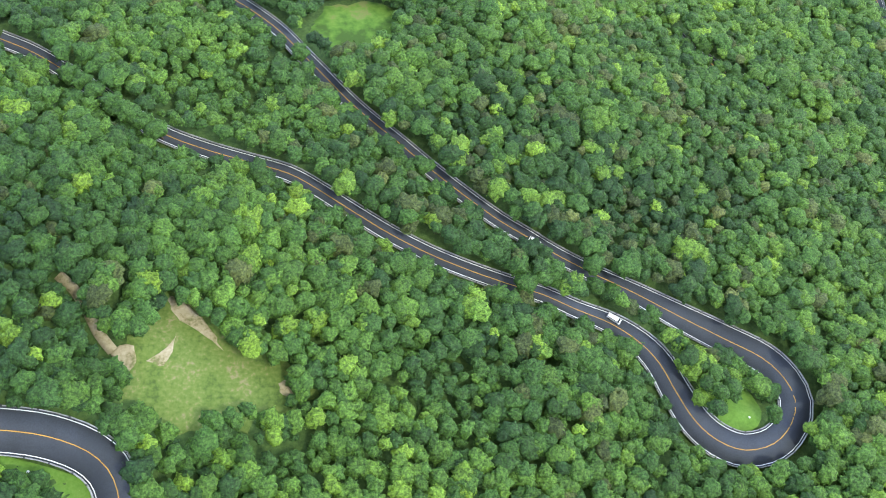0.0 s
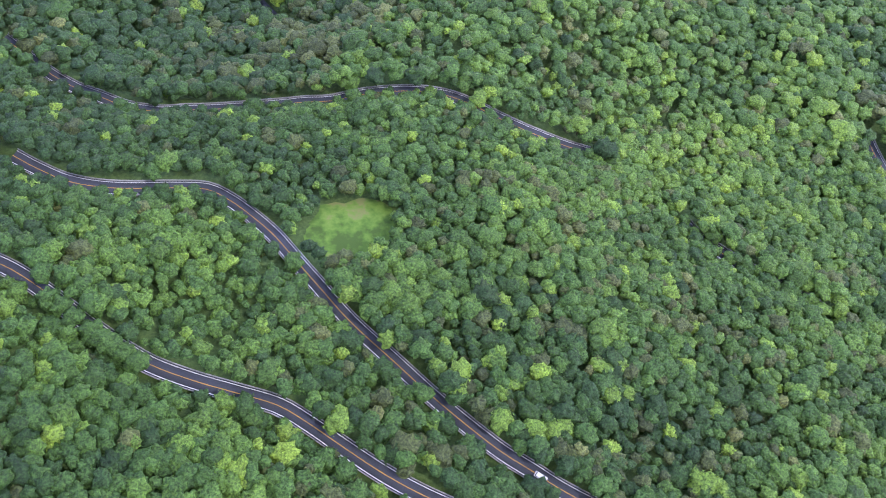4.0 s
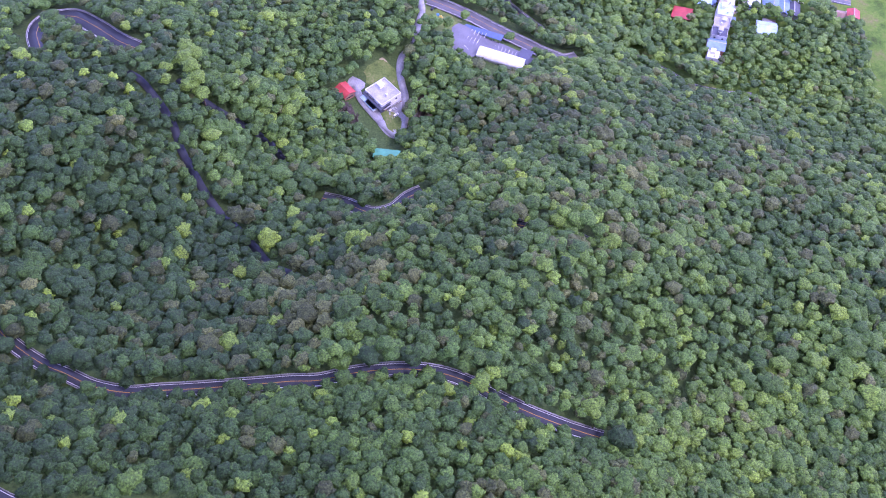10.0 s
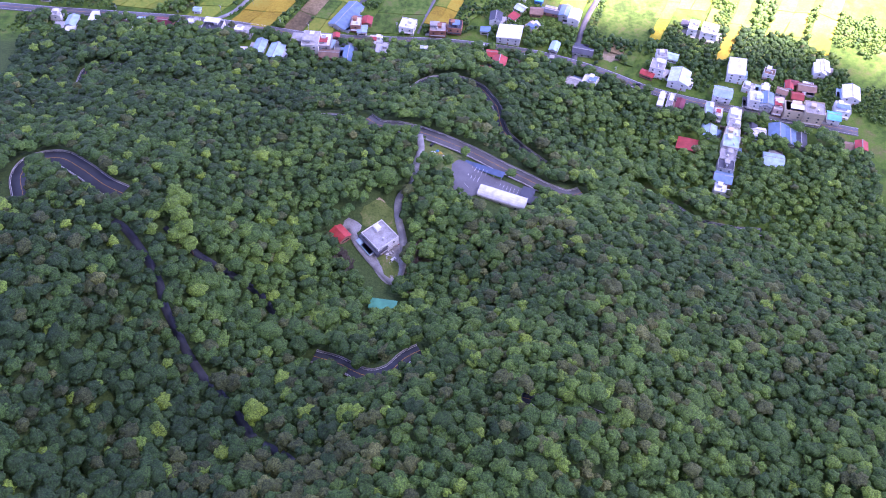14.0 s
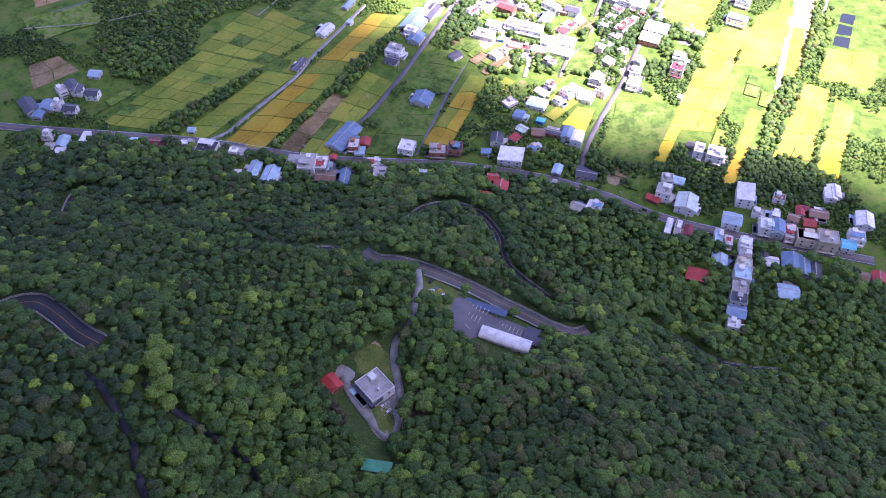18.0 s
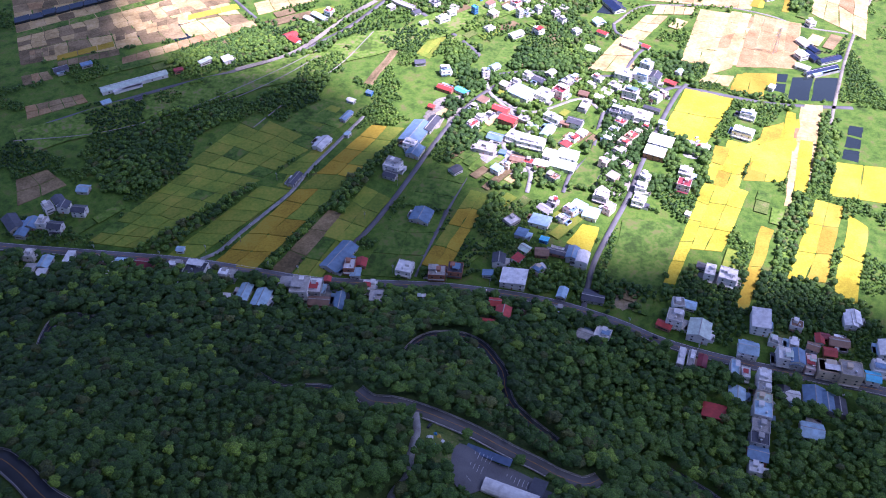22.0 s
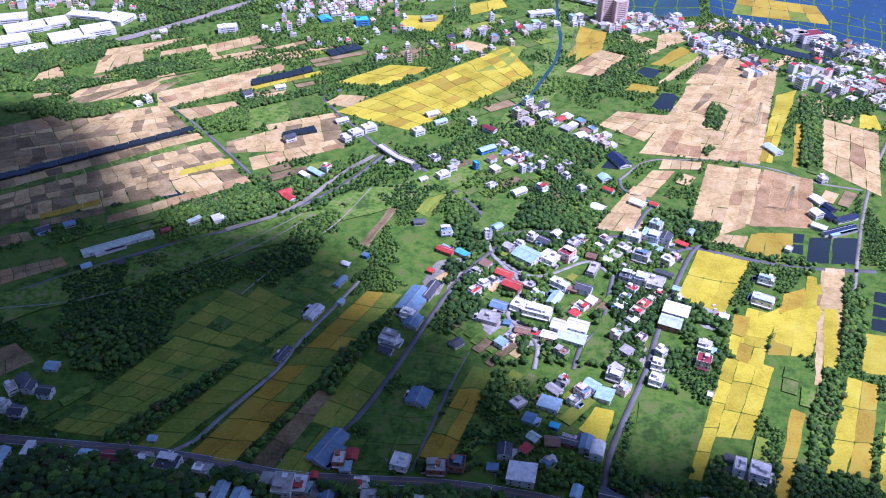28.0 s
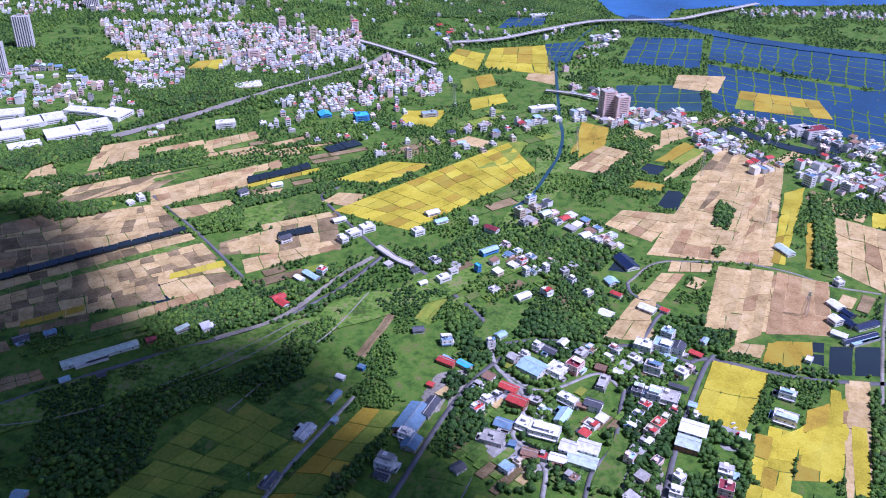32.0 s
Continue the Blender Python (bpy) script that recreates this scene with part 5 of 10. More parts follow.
grid_field("harvested_field", "harvested tan rice fields with dark banks", "field", [(332.4, 883.4), (353.9, 880.9), (409.5, 1009.5), (390.9, 1011.4)], 2, 4, STUBBLE, "paddy", mixed=PLOUGHED, share=0.04)
grid_field("rice_field", "ripe amber rice paddies between low banks", "field", [(196.7, 1522.6), (231.4, 1560.5), (274.7, 1638.6), (237.7, 1660.8)], 2, 2, RICE_AMBER, "paddy", mixed=RICE_GREEN, share=0.15)
grid_field("rice_field", "ripe golden-yellow rice paddies between low banks", "field", [(22.4, 1976.4), (79.8, 1910.7), (100.7, 2019.7), (45.6, 2054)], 2, 2, RICE_RIPE, "paddy", mixed=RICE_AMBER, share=0.12)
grid_field("rice_field", "ripe golden-yellow rice paddies between low banks", "field", [(91.1, 1928.6), (215.1, 1897.4), (225.5, 2088.9), (114, 2059.6)], 4, 3, RICE_RIPE, "paddy", mixed=RICE_AMBER, share=0.12)
grid_field("harvested_field", "harvested tan rice fields with dark banks", "field", [(165.4, 1867.7), (222.9, 1834.1), (228.5, 1921.9), (173.6, 1900.9)], 2, 1, STUBBLE, "paddy", mixed=PLOUGHED, share=0.04)
grid_field("rice_field", "ripe golden-yellow rice paddies between low banks", "field", [(-123.3, 1333), (-26, 1283.7), (145.7, 1466.4), (113.3, 1566.9)], 6, 11, RICE_RIPE, "paddy", mixed=RICE_AMBER, share=0.12)
grid_field("harvested_field", "harvested tan rice fields with dark banks", "field", [(-141.7, 1355.9), (-103, 1343.3), (-84.5, 1381.6), (-121.7, 1384.9)], 2, 1, STUBBLE, "paddy", mixed=PLOUGHED, share=0.04)
grid_field("rice_field", "ripe golden-yellow rice paddies between low banks", "field", [(-133.2, 1422.6), (-64.3, 1413.6), (-0.5, 1481.9), (-60.6, 1488.5)], 3, 2, RICE_RIPE, "paddy", mixed=RICE_AMBER, share=0.12)
grid_field("rice_field", "ripe golden-yellow rice paddies between low banks", "field", [(-55.4, 1642.8), (-1.7, 1621.9), (20.7, 1698.3), (-43.8, 1694.1)], 2, 1, RICE_RIPE, "paddy", mixed=RICE_AMBER, share=0.12)
grid_field("harvested_field", "dull brown harvested fields and fallow plots", "field", [(-356.2, 830.8), (-322.3, 860.4), (-347.4, 882.6), (-370.6, 866.7)], 2, 2, DULL_STUBBLE, "paddy", mixed=MEADOW, share=0.2)
grid_field("rice_field", "half-ripe green and yellow rice paddies", "field", [(-139.2, 973.8), (-107, 954.6), (-88.7, 989.6), (-112.3, 1001.5)], 2, 2, RICE_GREEN, "paddy", mixed=MEADOW, share=0.08)
grid_field("rice_field", "half-ripe green and yellow rice paddies", "field", [(-15.8, 1098), (-0.4, 1087), (18.2, 1135.4), (5.5, 1141.2)], 3, 1, RICE_GREEN, "paddy", mixed=MEADOW, share=0.08)
grid_field("harvested_field", "dull brown harvested fields and fallow plots", "field", [(-69.7, 1035.4), (-60.7, 1030.5), (-34.5, 1103.2), (-42.7, 1107.6)], 3, 1, DULL_STUBBLE, "paddy", mixed=MEADOW, share=0.2)
grid_field("meadow", "flat dark green grass meadow", "field", [(38.8, 1059.7), (80.6, 1065.7), (105.7, 1126.4), (70.5, 1130.5)], 2, 1, MEADOW, "paddy", mixed=MEADOW, share=0)
grid_field("meadow", "flat dark green grass meadow", "field", [(128.2, 873), (153.7, 867.6), (171.7, 924.7), (159.4, 934.7)], 1, 1, MEADOW, "paddy", mixed=MEADOW, share=0)
grid_field("rice_field", "ripe amber rice paddies between low banks", "field", [(507, 1737.6), (657, 1694.3), (670.6, 1787.4), (546.2, 1832.2)], 5, 2, RICE_AMBER, "paddy", mixed=RICE_GREEN, share=0.15)
grid_field("harvested_field", "harvested tan rice fields with dark banks", "field", [(426.3, 1839.1), (500.4, 1814), (544.5, 1911.6), (455.3, 1915.1)], 3, 2, STUBBLE, "paddy", mixed=PLOUGHED, share=0.04)
grid_field("rice_field", "ripe golden-yellow rice paddies between low banks", "field", [(-620, 1926), (-522.8, 1916.1), (-567.2, 1992.1), (-615.1, 1973.3)], 2, 1, RICE_RIPE, "paddy", mixed=RICE_AMBER, share=0.12)
grid_field("rice_field", "ripe golden-yellow rice paddies between low banks", "field", [(-453.4, 1870.8), (-385.5, 1885.8), (-394.8, 1950.8), (-442.7, 1929.3)], 2, 1, RICE_RIPE, "paddy", mixed=RICE_AMBER, share=0.12)
grid_field("rice_field", "ripe amber rice paddies between low banks", "field", [(50.5, 1783.2), (112, 1832.4), (105.3, 1895.9), (47.2, 1859.1)], 2, 1, RICE_AMBER, "paddy", mixed=RICE_GREEN, share=0.15)
grid_field("rice_field", "ripe golden-yellow rice paddies between low banks", "field", [(62.5, 1700.9), (125.9, 1745.6), (119.1, 1787.9), (59.4, 1755.2)], 2, 1, RICE_RIPE, "paddy", mixed=RICE_AMBER, share=0.12)
grid_field("harvested_field", "harvested tan rice fields with dark banks", "field", [(28.4, 1566.5), (69.8, 1542.8), (88, 1569.9), (54.5, 1590.4)], 2, 1, STUBBLE, "paddy", mixed=PLOUGHED, share=0.04)
grid_field("rice_field", "half-ripe green and yellow rice paddies", "field", [(58.7, 1465.7), (107.7, 1487.6), (147.9, 1573.3), (96.5, 1570.4)], 3, 2, RICE_GREEN, "paddy", mixed=MEADOW, share=0.08)
grid_field("fish_pond", "still fish ponds between low earth dykes", "pond", [(359.7, 1037.9), (376.5, 1029.6), (393.1, 1070.8), (373.1, 1073)], 1, 2, POND_DARK, "pond", gap=2.4, high=0.12)
grid_field("fish_pond", "still fish ponds between low earth dykes", "pond", [(372.9, 1016.8), (423, 1015.7), (446.2, 1065.9), (394.1, 1066.1)], 2, 1, POND_DARK, "pond", gap=2.4, high=0.12)
grid_field("fish_pond", "still fish ponds between low earth dykes", "pond", [(292.8, 1715.7), (448.9, 1717.7), (482.4, 1858.6), (326.4, 1847.6)], 4, 3, POND_TEAL, "pond", gap=2.4, high=0.12)
grid_field("fish_pond", "still fish ponds between low earth dykes", "pond", [(467.2, 1732.3), (714.8, 1572.4), (833.1, 1815.8), (529.3, 1990.4)], 12, 6, POND_BLUE, "pond", gap=2.4, high=0.12)
grid_field("fish_pond", "still fish ponds between low earth dykes", "pond", [(361.1, 1977.4), (508.1, 1953.2), (572.7, 2168.7), (427.5, 2169.2)], 5, 4, POND_BLUE, "pond", gap=2.4, high=0.12)
grid_field("fish_pond", "still fish ponds between low earth dykes", "pond", [(538.9, 2016.9), (839.1, 1828.1), (956.1, 2068.8), (599, 2188.5)], 11, 6, POND_BLUE, "pond", gap=2.4, high=0.12)
grid_field("fish_pond", "still fish ponds between low earth dykes", "pond", [(203, 1983.2), (259.3, 1969.6), (316.4, 2129.6), (226.9, 2101.2)], 5, 4, POND_BLUE, "pond", gap=2.4, high=0.12)
grid_field("fish_pond", "still fish ponds between low earth dykes", "pond", [(285.5, 1471.8), (314.3, 1458.1), (335.7, 1491.8), (308.5, 1504.3)], 1, 1, POND_DARK, "pond", gap=2.4, high=0.12)
grid_field("fish_pond", "still fish ponds between low earth dykes", "pond", [(291.6, 1368), (302.6, 1352.4), (332.1, 1412), (317.5, 1414.8)], 1, 1, POND_DARK, "pond", gap=2.4, high=0.12)
grid_field("fish_pond", "still fish ponds between low earth dykes", "pond", [(641.4, 1738.1), (689, 1714.4), (702.8, 1769.6), (664.8, 1772.8)], 2, 1, POND_BLUE, "pond", gap=2.4, high=0.12)
grid_field("fish_pond", "still fish ponds between low earth dykes", "pond", [(706.7, 1756), (786.9, 1720.6), (851.4, 1853.3), (766.3, 1847.4)], 2, 1, POND_BLUE, "pond", gap=2.4, high=0.12)
grid_field("fish_pond", "still fish ponds between low earth dykes", "pond", [(134.3, 2210.5), (236.1, 2243), (257, 2318.3), (165.9, 2309.6)], 3, 2, POND_BLUE, "pond", gap=2.4, high=0.12)
grid_field("fish_pond", "still fish ponds between low earth dykes", "pond", [(394.9, 918.4), (411.4, 910.6), (439.3, 972.6), (424.1, 976.8)], 1, 3, POND_DARK, "pond", gap=2.4, high=0.12)
grid_field("fish_pond", "still fish ponds between low earth dykes", "pond", [(560, 1597), (608.3, 1545.1), (629.2, 1574.2), (577.9, 1621)], 1, 1, POND_DARK, "pond", gap=2.4, high=0.12)
grid_field("shade_house", "long low dark blue solar roofs over a field", "greenhouse", [(-147, 1509.9), (-103.5, 1543.7), (-116.8, 1562.5), (-160, 1529.9)], 6, 1, POND_DARK, "roof_panel", gap=0.3, high=3.0)
grid_field("harvested_field", "harvested tan rice fields with dark banks", "field", [(-540.2, 1395.0), (-498.2, 1416.1), (-523.2, 1457.1), (-541.4, 1432.9)], 2, 1, STUBBLE, "paddy", mixed=PLOUGHED, share=0.15)
grid_field("harvested_field", "harvested tan rice fields with dark banks", "field", [(-467.7, 1432.7), (-410.3, 1475.5), (-422.0, 1516.3), (-476.3, 1481.8)], 3, 1, STUBBLE, "paddy", mixed=PLOUGHED, share=0.15)
grid_field("harvested_field", "harvested tan rice fields with dark banks", "field", [(-470.6, 1471.9), (-424.3, 1510.1), (-369.4, 1577.7), (-477.3, 1522.2)], 7, 2, STUBBLE, "paddy", mixed=PLOUGHED, share=0.15)
grid_field("harvested_field", "harvested tan rice fields with dark banks", "field", [(-393.8, 1497.2), (-329.7, 1526.5), (-339.7, 1552.5), (-397.9, 1518.1)], 3, 1, STUBBLE, "paddy", mixed=PLOUGHED, share=0.15)
grid_field("harvested_field", "harvested tan rice fields with dark banks", "field", [(-329.9, 1509.4), (-257.3, 1564.2), (-270.4, 1590.4), (-334.4, 1547.6)], 6, 2, STUBBLE, "paddy", mixed=PLOUGHED, share=0.15)
grid_field("harvested_field", "tan and dull harvested rice fields between banks", "field", [(-478.0, 1354.4), (-397.0, 1403.0), (-406.3, 1421.4), (-469.1, 1381.2)], 5, 1, STUBBLE, "paddy", mixed=DULL_STUBBLE, share=0.35)
grid_field("harvested_field", "tan and dull harvested rice fields between banks", "field", [(-454.4, 1339.1), (-407.4, 1362.9), (-373.4, 1400.2), (-424.0, 1380.2)], 5, 1, STUBBLE, "paddy", mixed=DULL_STUBBLE, share=0.35)
grid_field("meadow", "flat dark green grass meadow", "field", [(-367.1, 1404.7), (-322.5, 1425.8), (-330.8, 1444.4), (-373.3, 1413.5)], 4, 1, MEADOW, "paddy", mixed=RIVERSIDE, share=0.3)
grid_field("harvested_field", "harvested tan rice fields with dark banks", "field", [(-339.0, 1333.1), (-245.5, 1407.2), (-243.0, 1458.7), (-363.0, 1381.4)], 7, 3, STUBBLE, "paddy", mixed=PLOUGHED, share=0.15)
grid_field("harvested_field", "harvested tan rice fields with dark banks", "field", [(-303.6, 1300.6), (-243.3, 1336.0), (-258.4, 1357.2), (-326.8, 1328.1)], 4, 1, STUBBLE, "paddy", mixed=PLOUGHED, share=0.15)
grid_field("harvested_field", "dull brown harvested fields and fallow plots", "field", [(-514.7, 1243.5), (-447.5, 1280.2), (-474.2, 1305.3), (-526.9, 1272.1)], 4, 1, DULL_STUBBLE, "paddy", mixed=PLOUGHED, share=0.3)
grid_field("harvested_field", "tan and dull harvested rice fields between banks", "field", [(-446.9, 1232.3), (-303.8, 1287.0), (-344.3, 1339.4), (-415.1, 1307.9)], 9, 4, STUBBLE, "paddy", mixed=DULL_STUBBLE, share=0.35)
grid_field("harvested_field", "dull brown harvested fields and fallow plots", "field", [(-500.0, 1209.0), (-446.9, 1232.3), (-465.9, 1255.9), (-511.6, 1236.2)], 3, 1, DULL_STUBBLE, "paddy", mixed=PLOUGHED, share=0.3)
grid_field("harvested_field", "dull brown harvested fields and fallow plots", "field", [(-483.6, 1170.6), (-381.3, 1225.0), (-394.4, 1244.6), (-498.9, 1206.5)], 7, 2, DULL_STUBBLE, "paddy", mixed=PLOUGHED, share=0.3)
grid_field("harvested_field", "tan and dull harvested rice fields between banks", "field", [(-465.2, 1127.3), (-275.1, 1253.5), (-285.1, 1266.9), (-471.5, 1142.2)], 14, 1, STUBBLE, "paddy", mixed=DULL_STUBBLE, share=0.35)
grid_field("meadow", "flat dark green grass meadow", "field", [(-459.9, 1115.2), (-263.5, 1247.0), (-275.1, 1253.5), (-464.7, 1126.1)], 8, 1, MEADOW, "paddy", mixed=RIVERSIDE, share=0.3)
grid_field("harvested_field", "tan and dull harvested rice fields between banks", "field", [(-447.8, 1086.7), (-238.8, 1209.6), (-264.9, 1244.5), (-459.9, 1114.8)], 16, 3, STUBBLE, "paddy", mixed=DULL_STUBBLE, share=0.35)
grid_field("rice_field", "ripe golden-yellow rice paddies between low banks", "field", [(-280.7, 1162.9), (-225.7, 1193.6), (-232.7, 1205.8), (-283.8, 1174.9)], 3, 1, RICE_RIPE, "paddy", mixed=RICE_AMBER, share=0.2)
grid_field("rice_field", "ripe amber rice paddies between low banks", "field", [(-400.3, 1069.5), (-347.4, 1101.6), (-352.3, 1112.8), (-404.1, 1079.6)], 3, 1, RICE_AMBER, "paddy", mixed=RICE_GREEN, share=0.2)
grid_field("harvested_field", "dull brown harvested fields and fallow plots", "field", [(-429.3, 1070.3), (-406.3, 1082.0), (-414.0, 1101.7), (-436.5, 1087.5)], 4, 2, DULL_STUBBLE, "paddy", mixed=PLOUGHED, share=0.3)
grid_field("harvested_field", "tan and dull harvested rice fields between banks", "field", [(-349.8, 1112.8), (-288.2, 1148.2), (-294.0, 1170.4), (-355.9, 1131.2)], 6, 2, STUBBLE, "paddy", mixed=DULL_STUBBLE, share=0.35)
grid_field("harvested_field", "brown and tan stubble fields being ploughed", "field", [(-328.3, 1061.0), (-198.9, 1153.9), (-207.5, 1166.2), (-333.8, 1078.1)], 10, 1, PLOUGHED, "paddy", mixed=STUBBLE, share=0.2)
grid_field("harvested_field", "dull brown harvested fields and fallow plots", "field", [(-394.5, 1054.9), (-337.0, 1084.3), (-342.6, 1097.7), (-399.3, 1067.2)], 6, 1, DULL_STUBBLE, "paddy", mixed=PLOUGHED, share=0.3)
grid_field("harvested_field", "dull brown harvested fields and fallow plots", "field", [(-418.8, 1018.5), (-392.0, 1033.9), (-403.5, 1048.8), (-427.2, 1038.1)], 3, 1, DULL_STUBBLE, "paddy", mixed=PLOUGHED, share=0.3)
grid_field("harvested_field", "dull brown harvested fields and fallow plots", "field", [(-394.0, 960.6), (-343.6, 992.7), (-354.0, 1006.3), (-403.5, 982.5)], 5, 2, DULL_STUBBLE, "paddy", mixed=PLOUGHED, share=0.3)
grid_field("harvested_field", "harvested tan rice fields with dark banks", "field", [(-202.1, 1178.2), (-106.5, 1237.4), (-118.6, 1256.3), (-212.2, 1207.8)], 5, 2, STUBBLE, "paddy", mixed=PLOUGHED, share=0.15)
grid_field("harvested_field", "harvested tan rice fields with dark banks", "field", [(-228.3, 1223.1), (-179.4, 1251.2), (-183.4, 1277.2), (-238.1, 1245.3)], 2, 1, STUBBLE, "paddy", mixed=PLOUGHED, share=0.15)
grid_field("harvested_field", "harvested tan rice fields with dark banks", "field", [(-200.8, 1277.7), (-121.3, 1317.5), (-126.2, 1330.0), (-206.6, 1291.2)], 4, 1, STUBBLE, "paddy", mixed=PLOUGHED, share=0.15)
grid_field("meadow", "flat dark green grass meadow", "field", [(-224.5, 1274.2), (-134.3, 1337.6), (-151.2, 1388.2), (-235.5, 1333.3)], 2, 2, MEADOW, "paddy", mixed=RIVERSIDE, share=0.3)
grid_field("rice_field", "ripe golden-yellow rice paddies between low banks", "field", [(-242.8, 1392.5), (-153.0, 1450.5), (-158.3, 1461.7), (-244.8, 1403.5)], 4, 1, RICE_RIPE, "paddy", mixed=RICE_AMBER, share=0.2)
grid_field("harvested_field", "harvested tan rice fields with dark banks", "field", [(-254.4, 1434.5), (-207.5, 1460.4), (-215.4, 1486.3), (-257.6, 1451.7)], 3, 1, STUBBLE, "paddy", mixed=PLOUGHED, share=0.15)
grid_field("harvested_field", "harvested tan rice fields with dark banks", "field", [(-230.2, 1528.1), (-188.0, 1556.8), (-194.6, 1574.2), (-239.3, 1543.0)], 3, 1, STUBBLE, "paddy", mixed=PLOUGHED, share=0.15)
grid_field("harvested_field", "brown and tan stubble fields being ploughed", "field", [(336.6, 1082.4), (402.6, 1082.4), (440.4, 1182.0), (391.9, 1205.4)], 4, 3, PLOUGHED, "paddy", mixed=STUBBLE, share=0.2)
grid_field("harvested_field", "harvested tan rice fields with dark banks", "field", [(299.7, 1063.8), (331.7, 1080.1), (388.6, 1205.4), (365.8, 1211.8)], 2, 5, STUBBLE, "paddy", mixed=PLOUGHED, share=0.15)
grid_field("harvested_field", "harvested tan rice fields with dark banks", "field", [(282.4, 1098.5), (317.2, 1121.1), (361.0, 1207.1), (329.4, 1213.9)], 2, 4, STUBBLE, "paddy", mixed=PLOUGHED, share=0.15)
grid_field("harvested_field", "harvested tan rice fields with dark banks", "field", [(170.3, 1070.1), (211.0, 1067.0), (240.5, 1139.7), (215.7, 1141.3)], 2, 2, STUBBLE, "paddy", mixed=PLOUGHED, share=0.15)
grid_field("harvested_field", "harvested tan rice fields with dark banks", "field", [(220.5, 1143.7), (244.4, 1137.2), (285.1, 1196.3), (259.0, 1198.1)], 2, 3, STUBBLE, "paddy", mixed=PLOUGHED, share=0.15)
grid_field("harvested_field", "harvested tan rice fields with dark banks", "field", [(266.1, 1200.5), (315.9, 1200.5), (322.0, 1219.0), (276.1, 1224.9)], 4, 1, STUBBLE, "paddy", mixed=PLOUGHED, share=0.15)
grid_field("harvested_field", "harvested tan rice fields with dark banks", "field", [(262.3, 1247.1), (323.4, 1230.0), (346.2, 1310.4), (318.6, 1341.6)], 4, 3, STUBBLE, "paddy", mixed=PLOUGHED, share=0.15)
grid_field("harvested_field", "harvested tan rice fields with dark banks", "field", [(326.6, 1226.2), (387.5, 1221.4), (453.7, 1396.3), (372.5, 1290.2)], 5, 5, STUBBLE, "paddy", mixed=PLOUGHED, share=0.15)
grid_field("harvested_field", "harvested tan rice fields with dark banks", "field", [(374.2, 1296.3), (457.1, 1405.0), (500.1, 1489.8), (436.9, 1447.0)], 4, 4, STUBBLE, "paddy", mixed=PLOUGHED, share=0.15)
grid_field("harvested_field", "tan and dull harvested rice fields between banks", "field", [(319.8, 1346.5), (364.1, 1365.3), (428.3, 1442.3), (357.0, 1438.8)], 4, 3, STUBBLE, "paddy", mixed=DULL_STUBBLE, share=0.35)
grid_field("harvested_field", "tan and dull harvested rice fields between banks", "field", [(356.1, 1444.9), (434.0, 1448.4), (460.8, 1524.9), (429.8, 1557.5)], 4, 3, STUBBLE, "paddy", mixed=DULL_STUBBLE, share=0.35)
grid_field("harvested_field", "harvested tan rice fields with dark banks", "field", [(315.3, 1440.8), (341.4, 1457.5), (424.3, 1562.3), (398.3, 1555.7)], 2, 3, STUBBLE, "paddy", mixed=PLOUGHED, share=0.15)
grid_field("harvested_field", "harvested tan rice fields with dark banks", "field", [(213.7, 1310.7), (263.1, 1267.8), (313.5, 1341.6), (244.0, 1351.6)], 4, 3, STUBBLE, "paddy", mixed=PLOUGHED, share=0.15)
grid_field("rice_field", "ripe golden-yellow rice paddies between low banks", "field", [(391.4, 1224.8), (406.0, 1219.7), (510.4, 1431.9), (474.3, 1411.8)], 2, 3, RICE_RIPE, "paddy", mixed=RICE_AMBER, share=0.2)
grid_field("rice_field", "ripe amber rice paddies between low banks", "field", [(426.8, 1212.9), (434.6, 1210.4), (481.3, 1326.1), (472.5, 1326.1)], 1, 2, RICE_AMBER, "paddy", mixed=RICE_GREEN, share=0.2)
grid_field("harvested_field", "harvested tan rice fields with dark banks", "field", [(462.2, 1208.7), (506.3, 1147.5), (570.4, 1303.4), (513.0, 1343.8)], 4, 3, STUBBLE, "paddy", mixed=PLOUGHED, share=0.15)
grid_field("harvested_field", "harvested tan rice fields with dark banks", "field", [(190.7, 1476.6), (237.0, 1459.6), (296.2, 1539.3), (253.4, 1564.9)], 4, 3, STUBBLE, "paddy", mixed=PLOUGHED, share=0.15)
grid_field("rice_field", "ripe amber rice paddies between low banks", "field", [(320.1, 1510.6), (359.4, 1500.1), (409.9, 1550.4), (383.5, 1584.2)], 2, 1, RICE_AMBER, "paddy", mixed=RICE_GREEN, share=0.2)
grid_field("rice_field", "ripe amber rice paddies between low banks", "field", [(262.6, 1413.7), (307.2, 1410.4), (317.7, 1429.7), (282.2, 1442.8)], 1, 1, RICE_AMBER, "paddy", mixed=RICE_GREEN, share=0.2)
grid_field("harvested_field", "harvested tan rice fields with dark banks", "field", [(339.3, 1561.7), (398.1, 1608.4), (394.5, 1650.0), (358.2, 1630.0)], 3, 2, STUBBLE, "paddy", mixed=PLOUGHED, share=0.15)
grid_field("rice_field", "ripe amber rice paddies between low banks", "field", [(210.6, 1515.3), (257.5, 1563.4), (279.1, 1642.6), (233.5, 1627.6)], 2, 2, RICE_AMBER, "paddy", mixed=RICE_GREEN, share=0.2)
grid_field("rice_field", "ripe golden-yellow rice paddies between low banks", "field", [(550.7, 1317.1), (579.2, 1311.7), (589.3, 1355.7), (569.3, 1358.5)], 1, 1, RICE_RIPE, "paddy", mixed=RICE_AMBER, share=0.2)
